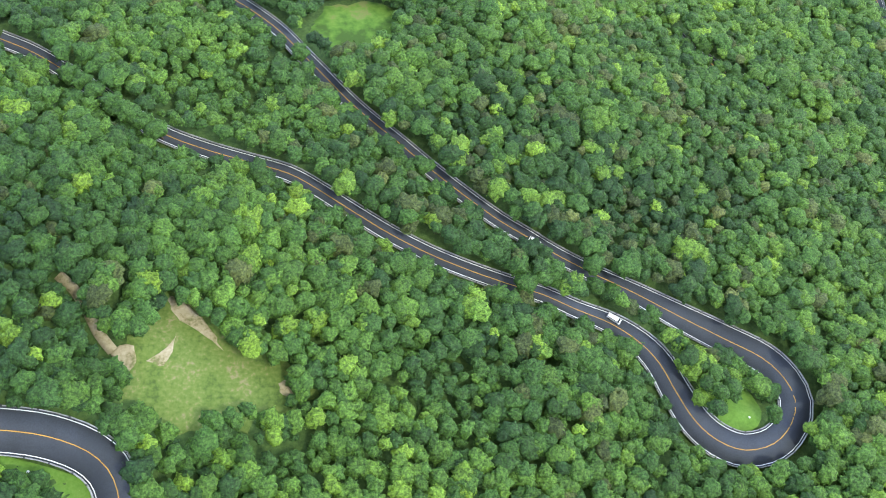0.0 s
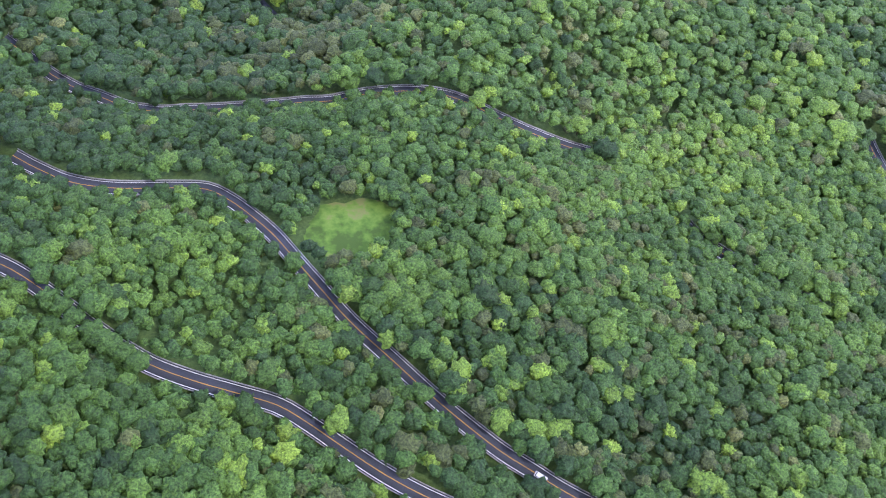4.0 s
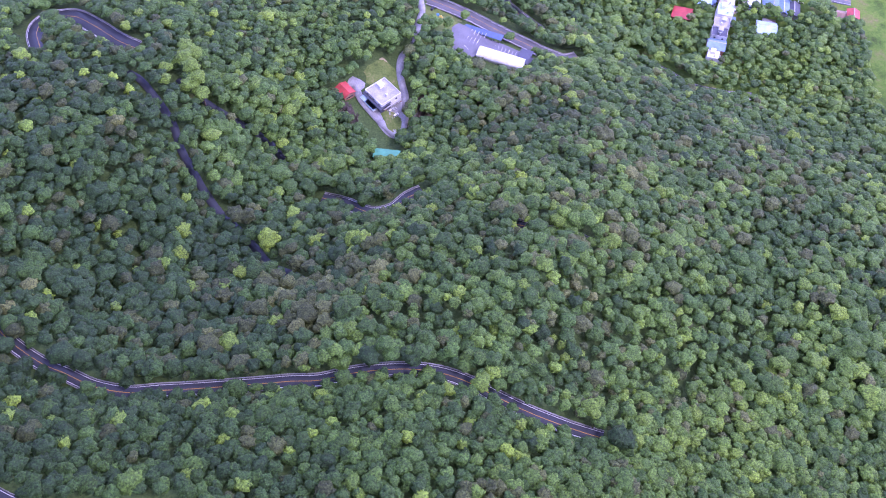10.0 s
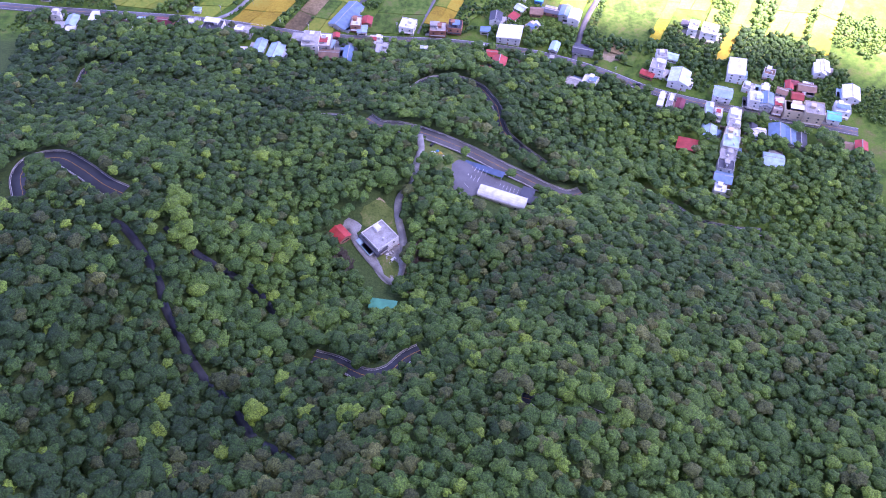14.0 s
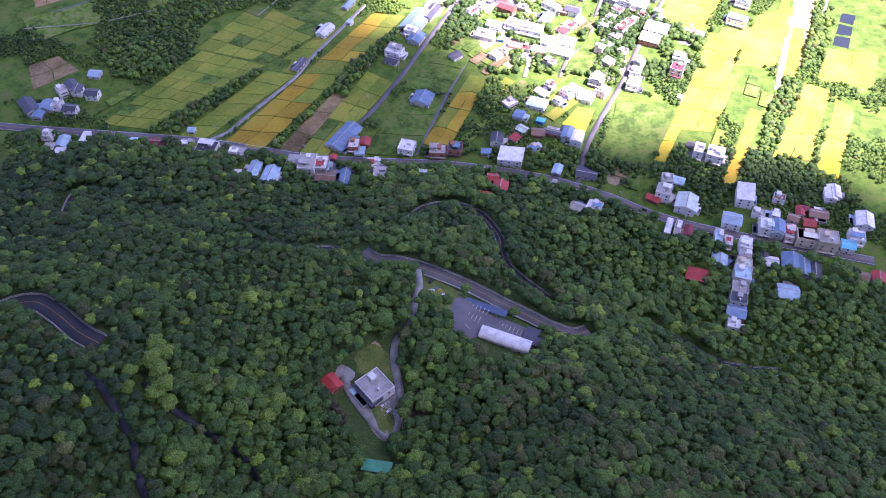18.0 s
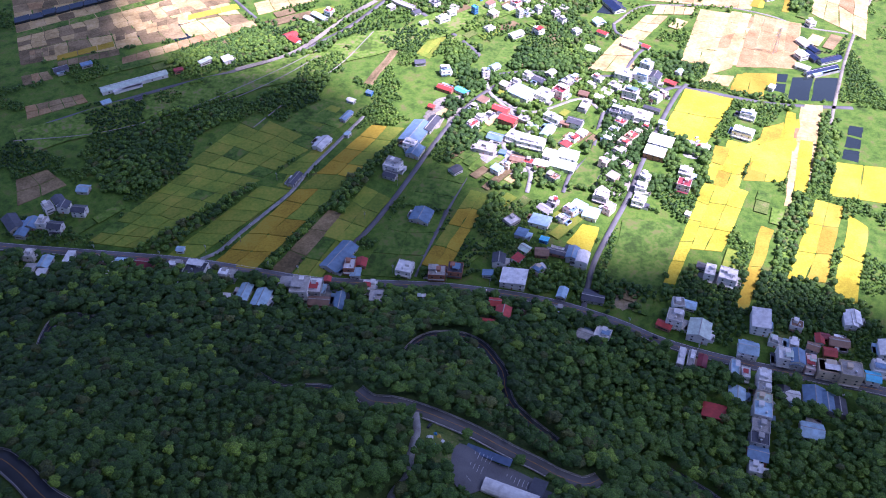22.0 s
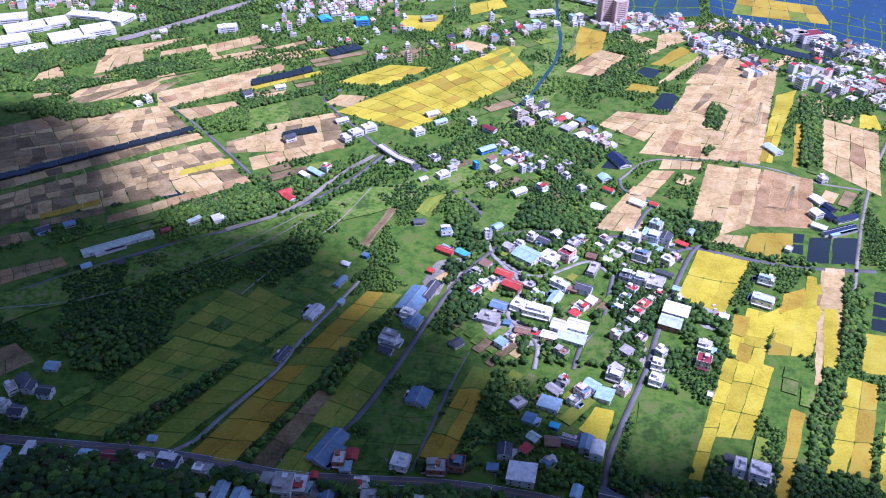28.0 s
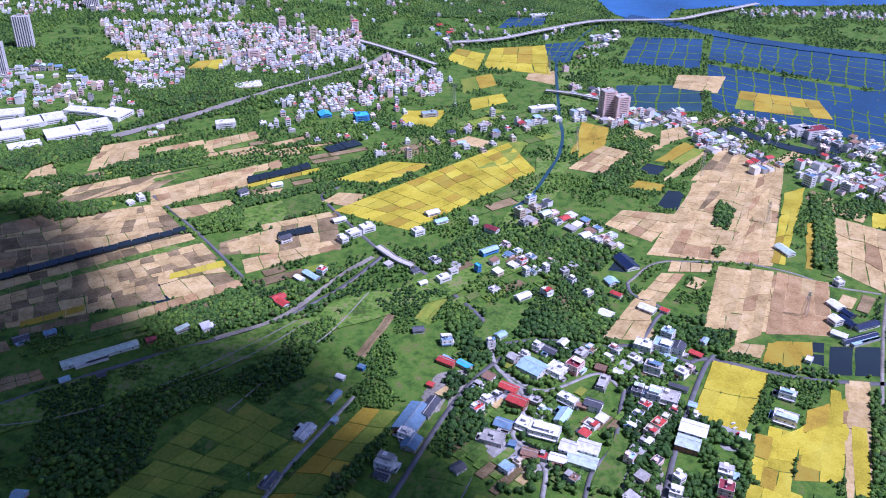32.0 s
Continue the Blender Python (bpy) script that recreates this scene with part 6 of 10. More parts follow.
grid_field("rice_field", "ripe amber rice paddies between low banks", "field", [(327.5, 1058.1), (369.4, 1043.9), (379.9, 1070.7), (343.3, 1071.5)], 2, 1, RICE_AMBER, "paddy", mixed=RICE_GREEN, share=0.2)
grid_field("shade_house", "long low dark blue solar roofs over a field", "greenhouse", [(-472.0, 1143.5), (-289.1, 1269.5), (-294.3, 1279.6), (-477.3, 1155.7)], 14, 1, POND_DARK, "roof_panel", gap=0.3, high=3.0)
grid_field("shade_house", "long low dark blue solar roofs over a field", "greenhouse", [(-243.2, 1403.5), (-167.3, 1457.0), (-173.3, 1473.0), (-248.2, 1422.0)], 6, 1, POND_DARK, "roof_panel", gap=0.3, high=3.0)
grid_field("shade_house", "long low dark blue solar roofs over a field", "greenhouse", [(-180.2, 1256.4), (-139.8, 1273.7), (-146.0, 1289.8), (-182.0, 1268.5)], 4, 1, POND_DARK, "roof_panel", gap=0.3, high=3.0)
grid_field("fish_pond", "still dark water in small field ponds", "pond", [(-339.3, 1113.6), (-271.6, 1156.4), (-277.5, 1167.5), (-342.5, 1123.6)], 1, 1, POND_DARK, "pond", gap=1.2, high=0.12)
grid_field("fish_pond", "still dark water in small field ponds", "pond", [(-285.2, 1113.9), (-266.4, 1123.2), (-275.4, 1134.4), (-291.9, 1127.6)], 1, 1, POND_DARK, "pond", gap=1.2, high=0.12)
grid_field("fish_pond", "still dark water in small field ponds", "pond", [(-254.3, 1141.3), (-230.9, 1156.8), (-236.9, 1170.3), (-256.8, 1154.8)], 1, 1, POND_DARK, "pond", gap=1.2, high=0.12)
grid_field("fish_pond", "still dark water in small field ponds", "pond", [(197.9, 1200.6), (219.0, 1196.4), (236.3, 1229.3), (219.7, 1239.5)], 1, 1, POND_DARK, "pond", gap=1.2, high=0.12)
grid_field("fish_pond", "still dark water in small field ponds", "pond", [(302.1, 1357.7), (315.7, 1351.4), (336.3, 1401.2), (331.4, 1413.6)], 1, 1, POND_DARK, "pond", gap=1.2, high=0.12)
grid_field("harvested_field", "tan stubble strips between rice plots", "field", [(-435.6, 1058.0), (-202.1, 1153.9), (-345.3, 1342.9), (-526.9, 1272.1)], 10, 7, STUBBLE, "paddy", gap=0.8, high=0.14, mixed=DULL_STUBBLE, share=0.45, under=True)
grid_field("harvested_field", "tan stubble strips between rice plots", "field", [(-349.7, 1327.3), (-243.3, 1399.9), (-243.1, 1468.5), (-366.5, 1377.8)], 5, 3, STUBBLE, "paddy", gap=0.8, high=0.14, mixed=PLOUGHED, share=0.12, under=True)
grid_field("harvested_field", "tan stubble strips between rice plots", "field", [(-474.4, 1334.7), (-363.2, 1376.4), (-327.8, 1448.1), (-461.6, 1381.1)], 6, 2, STUBBLE, "paddy", gap=0.8, high=0.14, mixed=DULL_STUBBLE, share=0.45, under=True)
grid_field("harvested_field", "tan stubble strips between rice plots", "field", [(250.1, 1237.7), (390.7, 1216.3), (503.7, 1493.5), (432.5, 1567.1)], 8, 8, STUBBLE, "paddy", gap=0.8, high=0.14, mixed=PLOUGHED, share=0.12, under=True)
grid_field("harvested_field", "tan stubble strips between rice plots", "field", [(277.0, 1091.1), (402.9, 1080.0), (443.2, 1184.5), (328.0, 1216.4)], 6, 4, STUBBLE, "paddy", gap=0.8, high=0.14, mixed=PLOUGHED, share=0.12, under=True)
grid_field("harvested_field", "tan stubble strips between rice plots", "field", [(167.4, 1066.3), (216.3, 1064.3), (289.5, 1201.3), (256.7, 1203.1)], 3, 4, STUBBLE, "paddy", gap=0.8, high=0.14, mixed=PLOUGHED, share=0.12, under=True)
grid_field("harvested_field", "tan stubble strips between rice plots", "field", [(-240.3, 1217.2), (-102.8, 1234.0), (-119.1, 1330.9), (-246.2, 1245.3)], 6, 2, STUBBLE, "paddy", gap=0.8, high=0.14, mixed=DULL_STUBBLE, share=0.45, under=True)


def sheet(name, label, category, outline, z, material):
    me = mesh_of(name, [(x, y, z) for x, y in outline], [list(range(len(outline)))], material)
    ob = tagged(new(name, me), label, category, kind="structure")
    return ob


def strip(name, label, category, pts, half, z, material, smooth=10.0):
    line = smooth_line(pts, smooth)
    N = normals_of(line)
    jit = half * (1 + 0.12 * np.sin(np.arange(len(line)) * 0.7))[:, None]
    p, q = line + N * jit, line - N * jit
    m = len(line)
    zz = np.full(m, float(z))
    if category != "grass":
        WATER_BODIES.append([tuple(v) for v in np.vstack([p, q[::-1]])])
    co = np.vstack([np.column_stack([p, zz]), np.column_stack([q, zz])])
    k = np.arange(m - 1)
    f = np.stack([k + m, k + m + 1, k + 1, k], 1)
    return tagged(new(name, big_mesh(name, co, f, material)), label, category, kind="structure")


WATER_BODIES = []
SEA_EDGE = [(280.9, 4700), (400.9, 2467.1), (413.3, 2358.9), (449, 2306.3), (530.7, 2323.9), (571.7, 2411.5), (729.1, 2460.3), (1173.6, 2516.2), (4700, 2616.2), (4700, 4700)]
WATER_BODIES.append(SEA_EDGE)
sheet("sea", "calm blue sea beyond the coast", "water", SEA_EDGE, 0.30, SEA)
strip("river", "narrow dark blue stream in a green channel", "water", [(104.5, 1348.3), (129.9, 1384.8), (157.3, 1451.5), (184.0, 1524.4), (199.3, 1603.8), (204.9, 1690.8), (234.5, 1971.0), (259.3, 2036.2), (311.9, 2163.2), (360.5, 2253.5)], 2.6, 0.34, POND_TEAL)
strip("riverbank", "bright green grassy river bank", "grass", [(307.4, 2055.7), (239, 1841.4), (214.7, 1671.9), (181.4, 1532.1), (148.2, 1415.3), (104.3, 1293.6), (49.5, 1204.5), (-12.6, 1143.9), (-70, 1115.1), (-152.8, 1058.3), (-237.7, 1011.7), (-312.9, 965.9), (-387.9, 921.1)], 22.0, 0.18, RIVERSIDE)
strip("gravel_bar", "pale dry gravel river bed", "river bed", [(-473.4, 1555.1), (-388, 1641.8), (-332, 1709.9), (-245, 1807.2), (-135.9, 1918.3), (-87.8, 2004.6)], 8.0, 0.2, GRAVEL)
strip("gravel_bar", "dry grey gravel bed beside the river", "river bed", [(-65.7, 1218.8), (-99.5, 1174.8), (-148.2, 1097), (-206.9, 1056.6)], 3.0, 0.22, GRAVEL)
strip("dry_channel", "narrow dry gravel channel in the river grass", "river bed", [(-393.6, 923.6), (-316.2, 939.6), (-251.4, 975.1), (-190.3, 1029.3), (-123.7, 1102.3), (-73.8, 1183.4)], 0.7, 0.24, GRAVEL)
strip("dry_channel", "narrow dry gravel channel in the river grass", "river bed", [(-235.8, 978.4), (-192.2, 1008.9), (-152.8, 1048.4), (-122.1, 1088.4)], 0.7, 0.24, GRAVEL)
strip("dry_channel", "narrow dry gravel channel in the river grass", "river bed", [(-171.1, 952.7), (-136.3, 1012.7), (-96.4, 1072.3), (-64.8, 1144.7)], 0.7, 0.24, GRAVEL)
strip("tidal_channel", "broad blue tidal channel", "water", [(441.9, 2335.8), (543.6, 2271.1), (644, 2183.5), (796, 2103.5), (964.5, 2038.9)], 22.0, 0.32, POND_BLUE)
strip("canal", "still green-blue canal", "water", [(471.1, 1650.4), (501.4, 1605), (541.1, 1569.2), (597, 1538.2)], 11.0, 0.32, POND_DARK)


PLOTS = {"grass_plots": MEADOW, "weedy_plots": RIVERSIDE, "fallow_plots": DULL_STUBBLE, "rice_plots": RICE_GREEN, "bright_grass_plots": GRASS, "stubble_plots": STUBBLE}


def garden_plots(outline, turn, du, dv, weights, seed, label):
    """Small plots of grass, crops and bare earth that fill the ground left between fields, roads and yards."""
    r = np.random.default_rng(seed)
    ca, sa = math.cos(radians(turn)), math.sin(radians(turn))
    o = np.array(outline)
    U, V = o[:, 0] * ca + o[:, 1] * sa, -o[:, 0] * sa + o[:, 1] * ca
    bags = {k: ([], []) for k in PLOTS}
    names = list(PLOTS)
    for v0 in np.arange(V.min(), V.max(), dv):
        u0 = U.min() + r.uniform(-du, 0)
        while u0 < U.max():
            lu, lv = du * r.uniform(0.6, 1.8), dv * r.uniform(0.75, 0.95)
            q = np.array([(u0, v0), (u0 + lu * 0.95, v0 + r.uniform(-1, 1)), (u0 + lu * 0.95, v0 + lv), (u0, v0 + lv + r.uniform(-1, 1))])
            u0 += lu
            X, Y = q[:, 0] * ca - q[:, 1] * sa, q[:, 0] * sa + q[:, 1] * ca
            mx, my = np.append(X, X.mean()), np.append(Y, Y.mean())
            if not inside(mx, my, outline).all() or any(inside(mx, my, c).any() for c in CROPS + FALLOW + WATER_BODIES):
                continue
            if any((mx[4] - px) ** 2 + (my[4] - py) ** 2 < (pr + 6) ** 2 for px, py, pr in PADS):
                continue
            if (road_gap(mx, my)[0] < 1.0).any() or hill(mx[4:], my[4:])[0] > 3:
                continue
            w = np.array(list(weights) + [0] * (len(names) - len(weights)), float)
            k = names[r.choice(len(names), p=w / w.sum())]
            if r.random() < 0.12:
                continue
            vs, fs = bags[k]
            b = len(vs)
            z = max(0.1, float(hill(mx[4:], my[4:])[0])) + r.uniform(0.12, 0.3)
            vs += [(X[m], Y[m], z) for m in range(4)] + [(X[m], Y[m], z - 0.6) for m in range(4)]
            fs += [[b, b + 1, b + 2, b + 3]] + [[b + m, b + 4 + m, b + 4 + (m + 1) % 4, b + (m + 1) % 4] for m in range(4)]
    for k, (vs, fs) in bags.items():
        if vs:
            tagged(new(k, mesh_of(k, vs, fs, PLOTS[k])), label, "garden plots", kind="stuff")


garden_plots([(11.4, 1072.9), (137.3, 1096.5), (250.1, 985), (215.5, 893.2), (150.2, 860.6), (28.6, 858.1), (1.8, 934.2)], 48, 14, 9, [4, 2.5, 3.5, 0.6, 2, 1], 3, "small plots of grass, vegetables and bare earth")
garden_plots([(-25.3, 1165.9), (92.4, 1271.8), (188.4, 1197.6), (189.5, 1069.1), (55.6, 1064.9), (-34.5, 1100.9)], 40, 22, 13, [4, 3, 1.5, 0.7, 2], 4, "small plots of grass, vegetables and bare earth")
garden_plots([(-337.7, 784.9), (-23.2, 749.1), (1.4, 891.7), (-78, 994.8), (-216.2, 894), (-305, 818.3)], 48, 26, 11, [4, 3, 1, 2, 2], 5, "small plots of grass, vegetables and bare earth")
garden_plots([(-83.5, 747.9), (11.4, 741.1), (120.2, 718.3), (161.8, 815.2), (71.7, 877.9), (-18.6, 883.3)], 48, 22, 12, [4, 2, 1.5, 1.5, 2], 6, "small plots of grass, vegetables and bare earth")
garden_plots([(128.6, 718.4), (315.7, 652.4), (420.2, 902.6), (230.9, 914)], 65, 22, 13, [4, 2.5, 1, 1, 3], 7, "small plots of grass, vegetables and bare earth")
garden_plots([(-372.4, 968), (-98.3, 1163.2), (-28.9, 1266.7), (-151, 1383.5), (-297.5, 1297.9), (-470.7, 1184.4)], 30, 40, 16, [3, 2, 4, 1, 1], 8, "small plots of grass, vegetables and bare earth")
garden_plots([(-470.7, 1184.4), (-297.5, 1297.9), (-151, 1383.5), (-57.1, 1583.8), (-214.8, 1609.1), (-559.9, 1380.4)], 28, 34, 14, [2, 1, 3, 1, 1, 5], 9, "small plots of grass, vegetables and bare earth")
garden_plots([(-81.2, 1250.9), (142.8, 1364.3), (224.7, 1698.2), (21.1, 1766.8), (-57.1, 1583.8), (-121.7, 1384.9)], 35, 40, 18, [4, 3, 1, 3, 2], 10, "small plots of grass, vegetables and bare earth")
garden_plots([(167.2, 1275), (511.8, 1489.3), (569.9, 1321.2), (475, 1118), (302.6, 1072.7), (235.8, 1211.7)], 55, 26, 16, [1.2, 1, 1.2, 0.4, 0.4, 8], 11, "small plots of grass, vegetables and bare earth")
garden_plots([(186.1, 1472.3), (511.8, 1489.3), (706.2, 1628.5), (492.9, 1859.4), (211.3, 1599.5)], 40, 36, 18, [3, 2, 2, 2, 1, 4], 12, "small plots of grass, vegetables and bare earth")


def groves(name, label, polys, step, kinds, sizes, tall):
    for poly in polys:
        xs, ys = [p[0] for p in poly], [p[1] for p in poly]
        wood(name, label, (min(xs), min(ys)), (max(xs), max(ys)), step, kinds, sizes, region=poly, clear=1.0, tall=tall, olive=0.05, fresh=0.18, skip=CROPS + WATER_BODIES)


groves("grove", "dark green trees standing close together on the plain", [[(-243.1, 773.3), (-216.9, 768.9), (-195.2, 804), (-161.9, 846.1), (-149.5, 872.3), (-175.3, 865.6), (-211.6, 815)]], 4.3, TINY_CROWNS, (2.0, 3.5), 2.4)
groves("grove", "dark green trees standing close together on the plain", [[(-136.4, 755.6), (-114.2, 752), (-88.3, 790.2), (-57.3, 863.3), (-25.7, 941), (-41.5, 938.8), (-77.3, 866.5), (-99.7, 809.4)]], 4.3, TINY_CROWNS, (2.0, 3.5), 2.4)
groves("grove", "dark green trees standing close together on the plain", [[(-284, 846.7), (-218.4, 861.5), (-224.8, 931), (-186.3, 977.1), (-184.3, 996.3), (-263.4, 979.4), (-314.4, 887.4)]], 4.3, TINY_CROWNS, (2.0, 3.5), 2.4)
groves("grove", "dark green trees standing close together on the plain", [[(-180, 972.6), (-113.6, 1013.4), (-100.2, 1050.3), (-118.6, 1057.2), (-184.3, 996.3)]], 4.3, TINY_CROWNS, (2.0, 3.5), 2.4)
groves("grove", "dark green trees standing close together on the plain", [[(-270, 1049.8), (-175, 1115.8), (-175.3, 1159.5), (-211.3, 1145.3), (-278.2, 1082.7)]], 4.3, TINY_CROWNS, (2.0, 3.5), 2.4)
groves("grove", "dark green trees standing close together on the plain", [[(-299.5, 1251.7), (-201.5, 1287), (-122, 1348.4), (-128.6, 1420.4), (-214.4, 1370), (-299.6, 1282.4)]], 4.3, TINY_CROWNS, (2.0, 3.5), 2.4)
groves("grove", "dark green trees standing close together on the plain", [[(79.7, 1285.4), (133.2, 1273.5), (184.5, 1173.6), (194.2, 1078.8), (168.7, 1078), (144.2, 1149.5), (106.9, 1206.7)]], 4.3, TINY_CROWNS, (2.0, 3.5), 2.4)
groves("grove", "dark green trees standing close together on the plain", [[(393.4, 996.8), (415, 989.5), (363, 878.1), (346.1, 883.7)]], 4.3, TINY_CROWNS, (2.0, 3.5), 2.4)
groves("grove", "dark green trees standing close together on the plain", [[(505.8, 1406.6), (535.4, 1408), (466.7, 1220.7), (437.7, 1213.3)]], 4.3, TINY_CROWNS, (2.0, 3.5), 2.4)
groves("grove", "dark green trees standing close together on the plain", [[(371.8, 1375), (391.8, 1362.9), (368.3, 1309.4), (349.2, 1311.6)]], 4.3, TINY_CROWNS, (2.0, 3.5), 2.4)
groves("grove", "dark green trees standing close together on the plain", [[(333.5, 1032.7), (388.2, 1021.4), (372.4, 996.2), (317.4, 994.7)]], 4.3, TINY_CROWNS, (2.0, 3.5), 2.4)
groves("grove", "dark green trees standing close together on the plain", [[(-556.1, 1372.2), (-466.6, 1364.9), (-438.2, 1407.2), (-490.9, 1427.9), (-569.1, 1400.6)]], 4.3, TINY_CROWNS, (2.0, 3.5), 2.4)
groves("grove", "dark green trees standing close together on the plain", [[(-429.5, 1425.6), (-316.9, 1492.5), (-329.7, 1528.8), (-449.6, 1461.9)]], 4.3, TINY_CROWNS, (2.0, 3.5), 2.4)
groves("grove", "dark green trees standing close together on the plain", [[(-543.2, 1914.6), (-154.5, 1893.2), (-171.7, 1768), (-348.4, 1741.8), (-395.9, 1671.5), (-495.9, 1731.8)]], 4.3, TINY_CROWNS, (2.0, 3.5), 2.4)
groves("grove", "dark green trees standing close together on the plain", [[(-636.6, 1448.1), (-531.5, 1416.7), (-440.1, 1528.9), (-474.9, 1559.4), (-613.6, 1498.4)]], 4.3, TINY_CROWNS, (2.0, 3.5), 2.4)
groves("grove", "dark green trees standing close together on the plain", [[(-291.9, 1276.5), (-142.8, 1319.8), (-128.1, 1376.2), (-242.3, 1362.5)]], 4.3, TINY_CROWNS, (2.0, 3.5), 2.4)
groves("grove", "dark green trees standing close together on the plain", [[(-233.8, 1519.5), (-106.4, 1558.7), (-60.4, 1654.8), (-148.3, 1637.1), (-222.8, 1552.1)]], 4.3, TINY_CROWNS, (2.0, 3.5), 2.4)
groves("grove", "dark green trees standing close together on the plain", [[(-94.4, 1412.1), (-3.8, 1416.6), (-35.7, 1460.8), (-58.1, 1440.9)]], 4.3, TINY_CROWNS, (2.0, 3.5), 2.4)
groves("grove", "dark green trees standing close together on the plain", [[(205.6, 1392.2), (240.5, 1419.9), (290.6, 1559.5), (266.9, 1569.1)]], 4.3, TINY_CROWNS, (2.0, 3.5), 2.4)
groves("grove", "dark green trees standing close together on the plain", [[(225, 1419.1), (272, 1386.9), (333.7, 1561.9), (301.7, 1616.4), (262, 1495.8)]], 4.3, TINY_CROWNS, (2.0, 3.5), 2.4)
groves("grove", "dark green trees standing close together on the plain", [[(398.3, 1763.7), (526.4, 1801), (535, 1862.3), (435.4, 1794.8)]], 4.3, TINY_CROWNS, (2.0, 3.5), 2.4)
groves("grove", "dark green trees standing close together on the plain", [[(518.1, 1365.5), (608, 1402.9), (584.5, 1352.6), (527, 1334.5)]], 4.3, TINY_CROWNS, (2.0, 3.5), 2.4)
groves("grove", "dark green trees standing close together on the plain", [[(192.3, 730.4), (230.2, 720.2), (238.2, 765.9), (215.8, 765.4)]], 4.3, TINY_CROWNS, (2.0, 3.5), 2.4)
groves("grove", "dark green trees standing close together on the plain", [[(30.5, 825.9), (57.9, 806.2), (70.3, 855.3), (55.7, 858.6)]], 4.3, TINY_CROWNS, (2.0, 3.5), 2.4)
groves("grove", "dark green trees standing close together on the plain", [[(274.2, 731.9), (283.5, 721.1), (338.4, 819.1), (344.3, 877), (304.8, 818.3)]], 4.3, TINY_CROWNS, (2.0, 3.5), 2.4)
groves("grove", "dark green trees standing close together on the plain", [[(307, 721.5), (317.9, 705.8), (332.9, 732.9), (317.6, 738.2)]], 4.3, TINY_CROWNS, (2.0, 3.5), 2.4)
groves("grove", "dark green trees standing close together on the plain", [[(-26.6, 2291.4), (365.5, 2269.2), (374.5, 2493.4), (-43, 2450.3)]], 4.3, TINY_CROWNS, (2.0, 3.5), 2.4)
groves("grove", "dark green trees standing close together on the plain", [[(-114.2, 1098.2), (-76, 1187.5), (-108.3, 1198.4), (-193.3, 1095.5), (-178.2, 1076.4)]], 4.3, TINY_CROWNS, (2.0, 3.5), 2.4)
groves("grove", "dark green trees standing close together on the plain", [[(43.2, 1028.5), (69.3, 1020.7), (44.7, 935.3), (20.9, 941.7)]], 4.3, TINY_CROWNS, (2.0, 3.5), 2.4)
groves("grove", "dark green trees standing close together on the plain", [[(109.5, 1105.7), (167.8, 1107.7), (187.8, 1059.7), (111.2, 1066.6)]], 4.3, TINY_CROWNS, (2.0, 3.5), 2.4)
groves("grove", "dark green trees standing close together on the plain", [[(346.9, 1312.7), (365.2, 1302.5), (389.2, 1354.8), (379.3, 1382.0), (364.3, 1354.0)]], 4.3, SPECK_CROWNS, (2.4, 4.4), 2.4)
groves("grove", "dark green trees standing close together on the plain", [[(380.9, 1258.1), (389.1, 1255.5), (413.3, 1304.2), (406.5, 1310.3)]], 4.3, TINY_CROWNS, (2.0, 3.6), 2.4)
groves("grove", "dark green trees standing close together on the plain", [[(325.6, 1238.5), (336.0, 1230.8), (353.9, 1253.8), (339.3, 1259.0)]], 4.3, TINY_CROWNS, (2.0, 3.6), 2.4)
groves("grove", "dark green trees standing close together on the plain", [[(-546.4, 1317.8), (-451.6, 1291.2), (-401.3, 1308.7), (-407.8, 1340.8), (-468.5, 1338.2), (-514.1, 1344.2)]], 4.3, SPECK_CROWNS, (2.4, 4.4), 2.4)
groves("grove", "dark green trees standing close together on the plain", [[(-450.7, 1298.7), (-401.3, 1308.7), (-400.9, 1341.7), (-444.5, 1331.5)]], 4.3, SPECK_CROWNS, (2.4, 4.4), 2.4)
groves("grove", "dark green trees standing close together on the plain", [[(-541.4, 1432.9), (-578.5, 1393.3), (-567.5, 1367.3), (-497.5, 1397.7), (-541.4, 1413.4)]], 4.3, SPECK_CROWNS, (2.4, 4.4), 2.4)
groves("grove", "dark green trees standing close together on the plain", [[(-393.6, 1417.7), (-308.7, 1468.7), (-328.8, 1504.6), (-408.6, 1455.8)]], 4.3, SPECK_CROWNS, (2.4, 4.4), 2.4)
groves("grove", "dark green trees standing close together on the plain", [[(-594.4, 1430.2), (-470.6, 1501.2), (-489.7, 1534.7), (-614.9, 1478.5)]], 4.3, SPECK_CROWNS, (2.4, 4.4), 2.4)
groves("grove", "dark green trees standing close together on the plain", [[(-222.5, 1341.8), (-156.2, 1397.8), (-126.7, 1408.3), (-131.5, 1380.4), (-147.9, 1329.1), (-207.2, 1294.8)]], 4.3, SPECK_CROWNS, (2.4, 4.4), 2.4)
groves("grove", "dark green trees standing close together on the plain", [[(-282.9, 1062.5), (-164.4, 1077.2), (-165.7, 1122.3), (-212.7, 1144.1), (-259.4, 1107.2)]], 4.3, TINY_CROWNS, (2.0, 3.6), 2.4)
groves("grove", "dark green trees standing close together on the plain", [[(123.3, 1194.9), (189.4, 1197.3), (223.1, 1239.5), (166.8, 1281.0), (123.0, 1264.6)]], 4.3, TINY_CROWNS, (2.0, 3.6), 2.4)
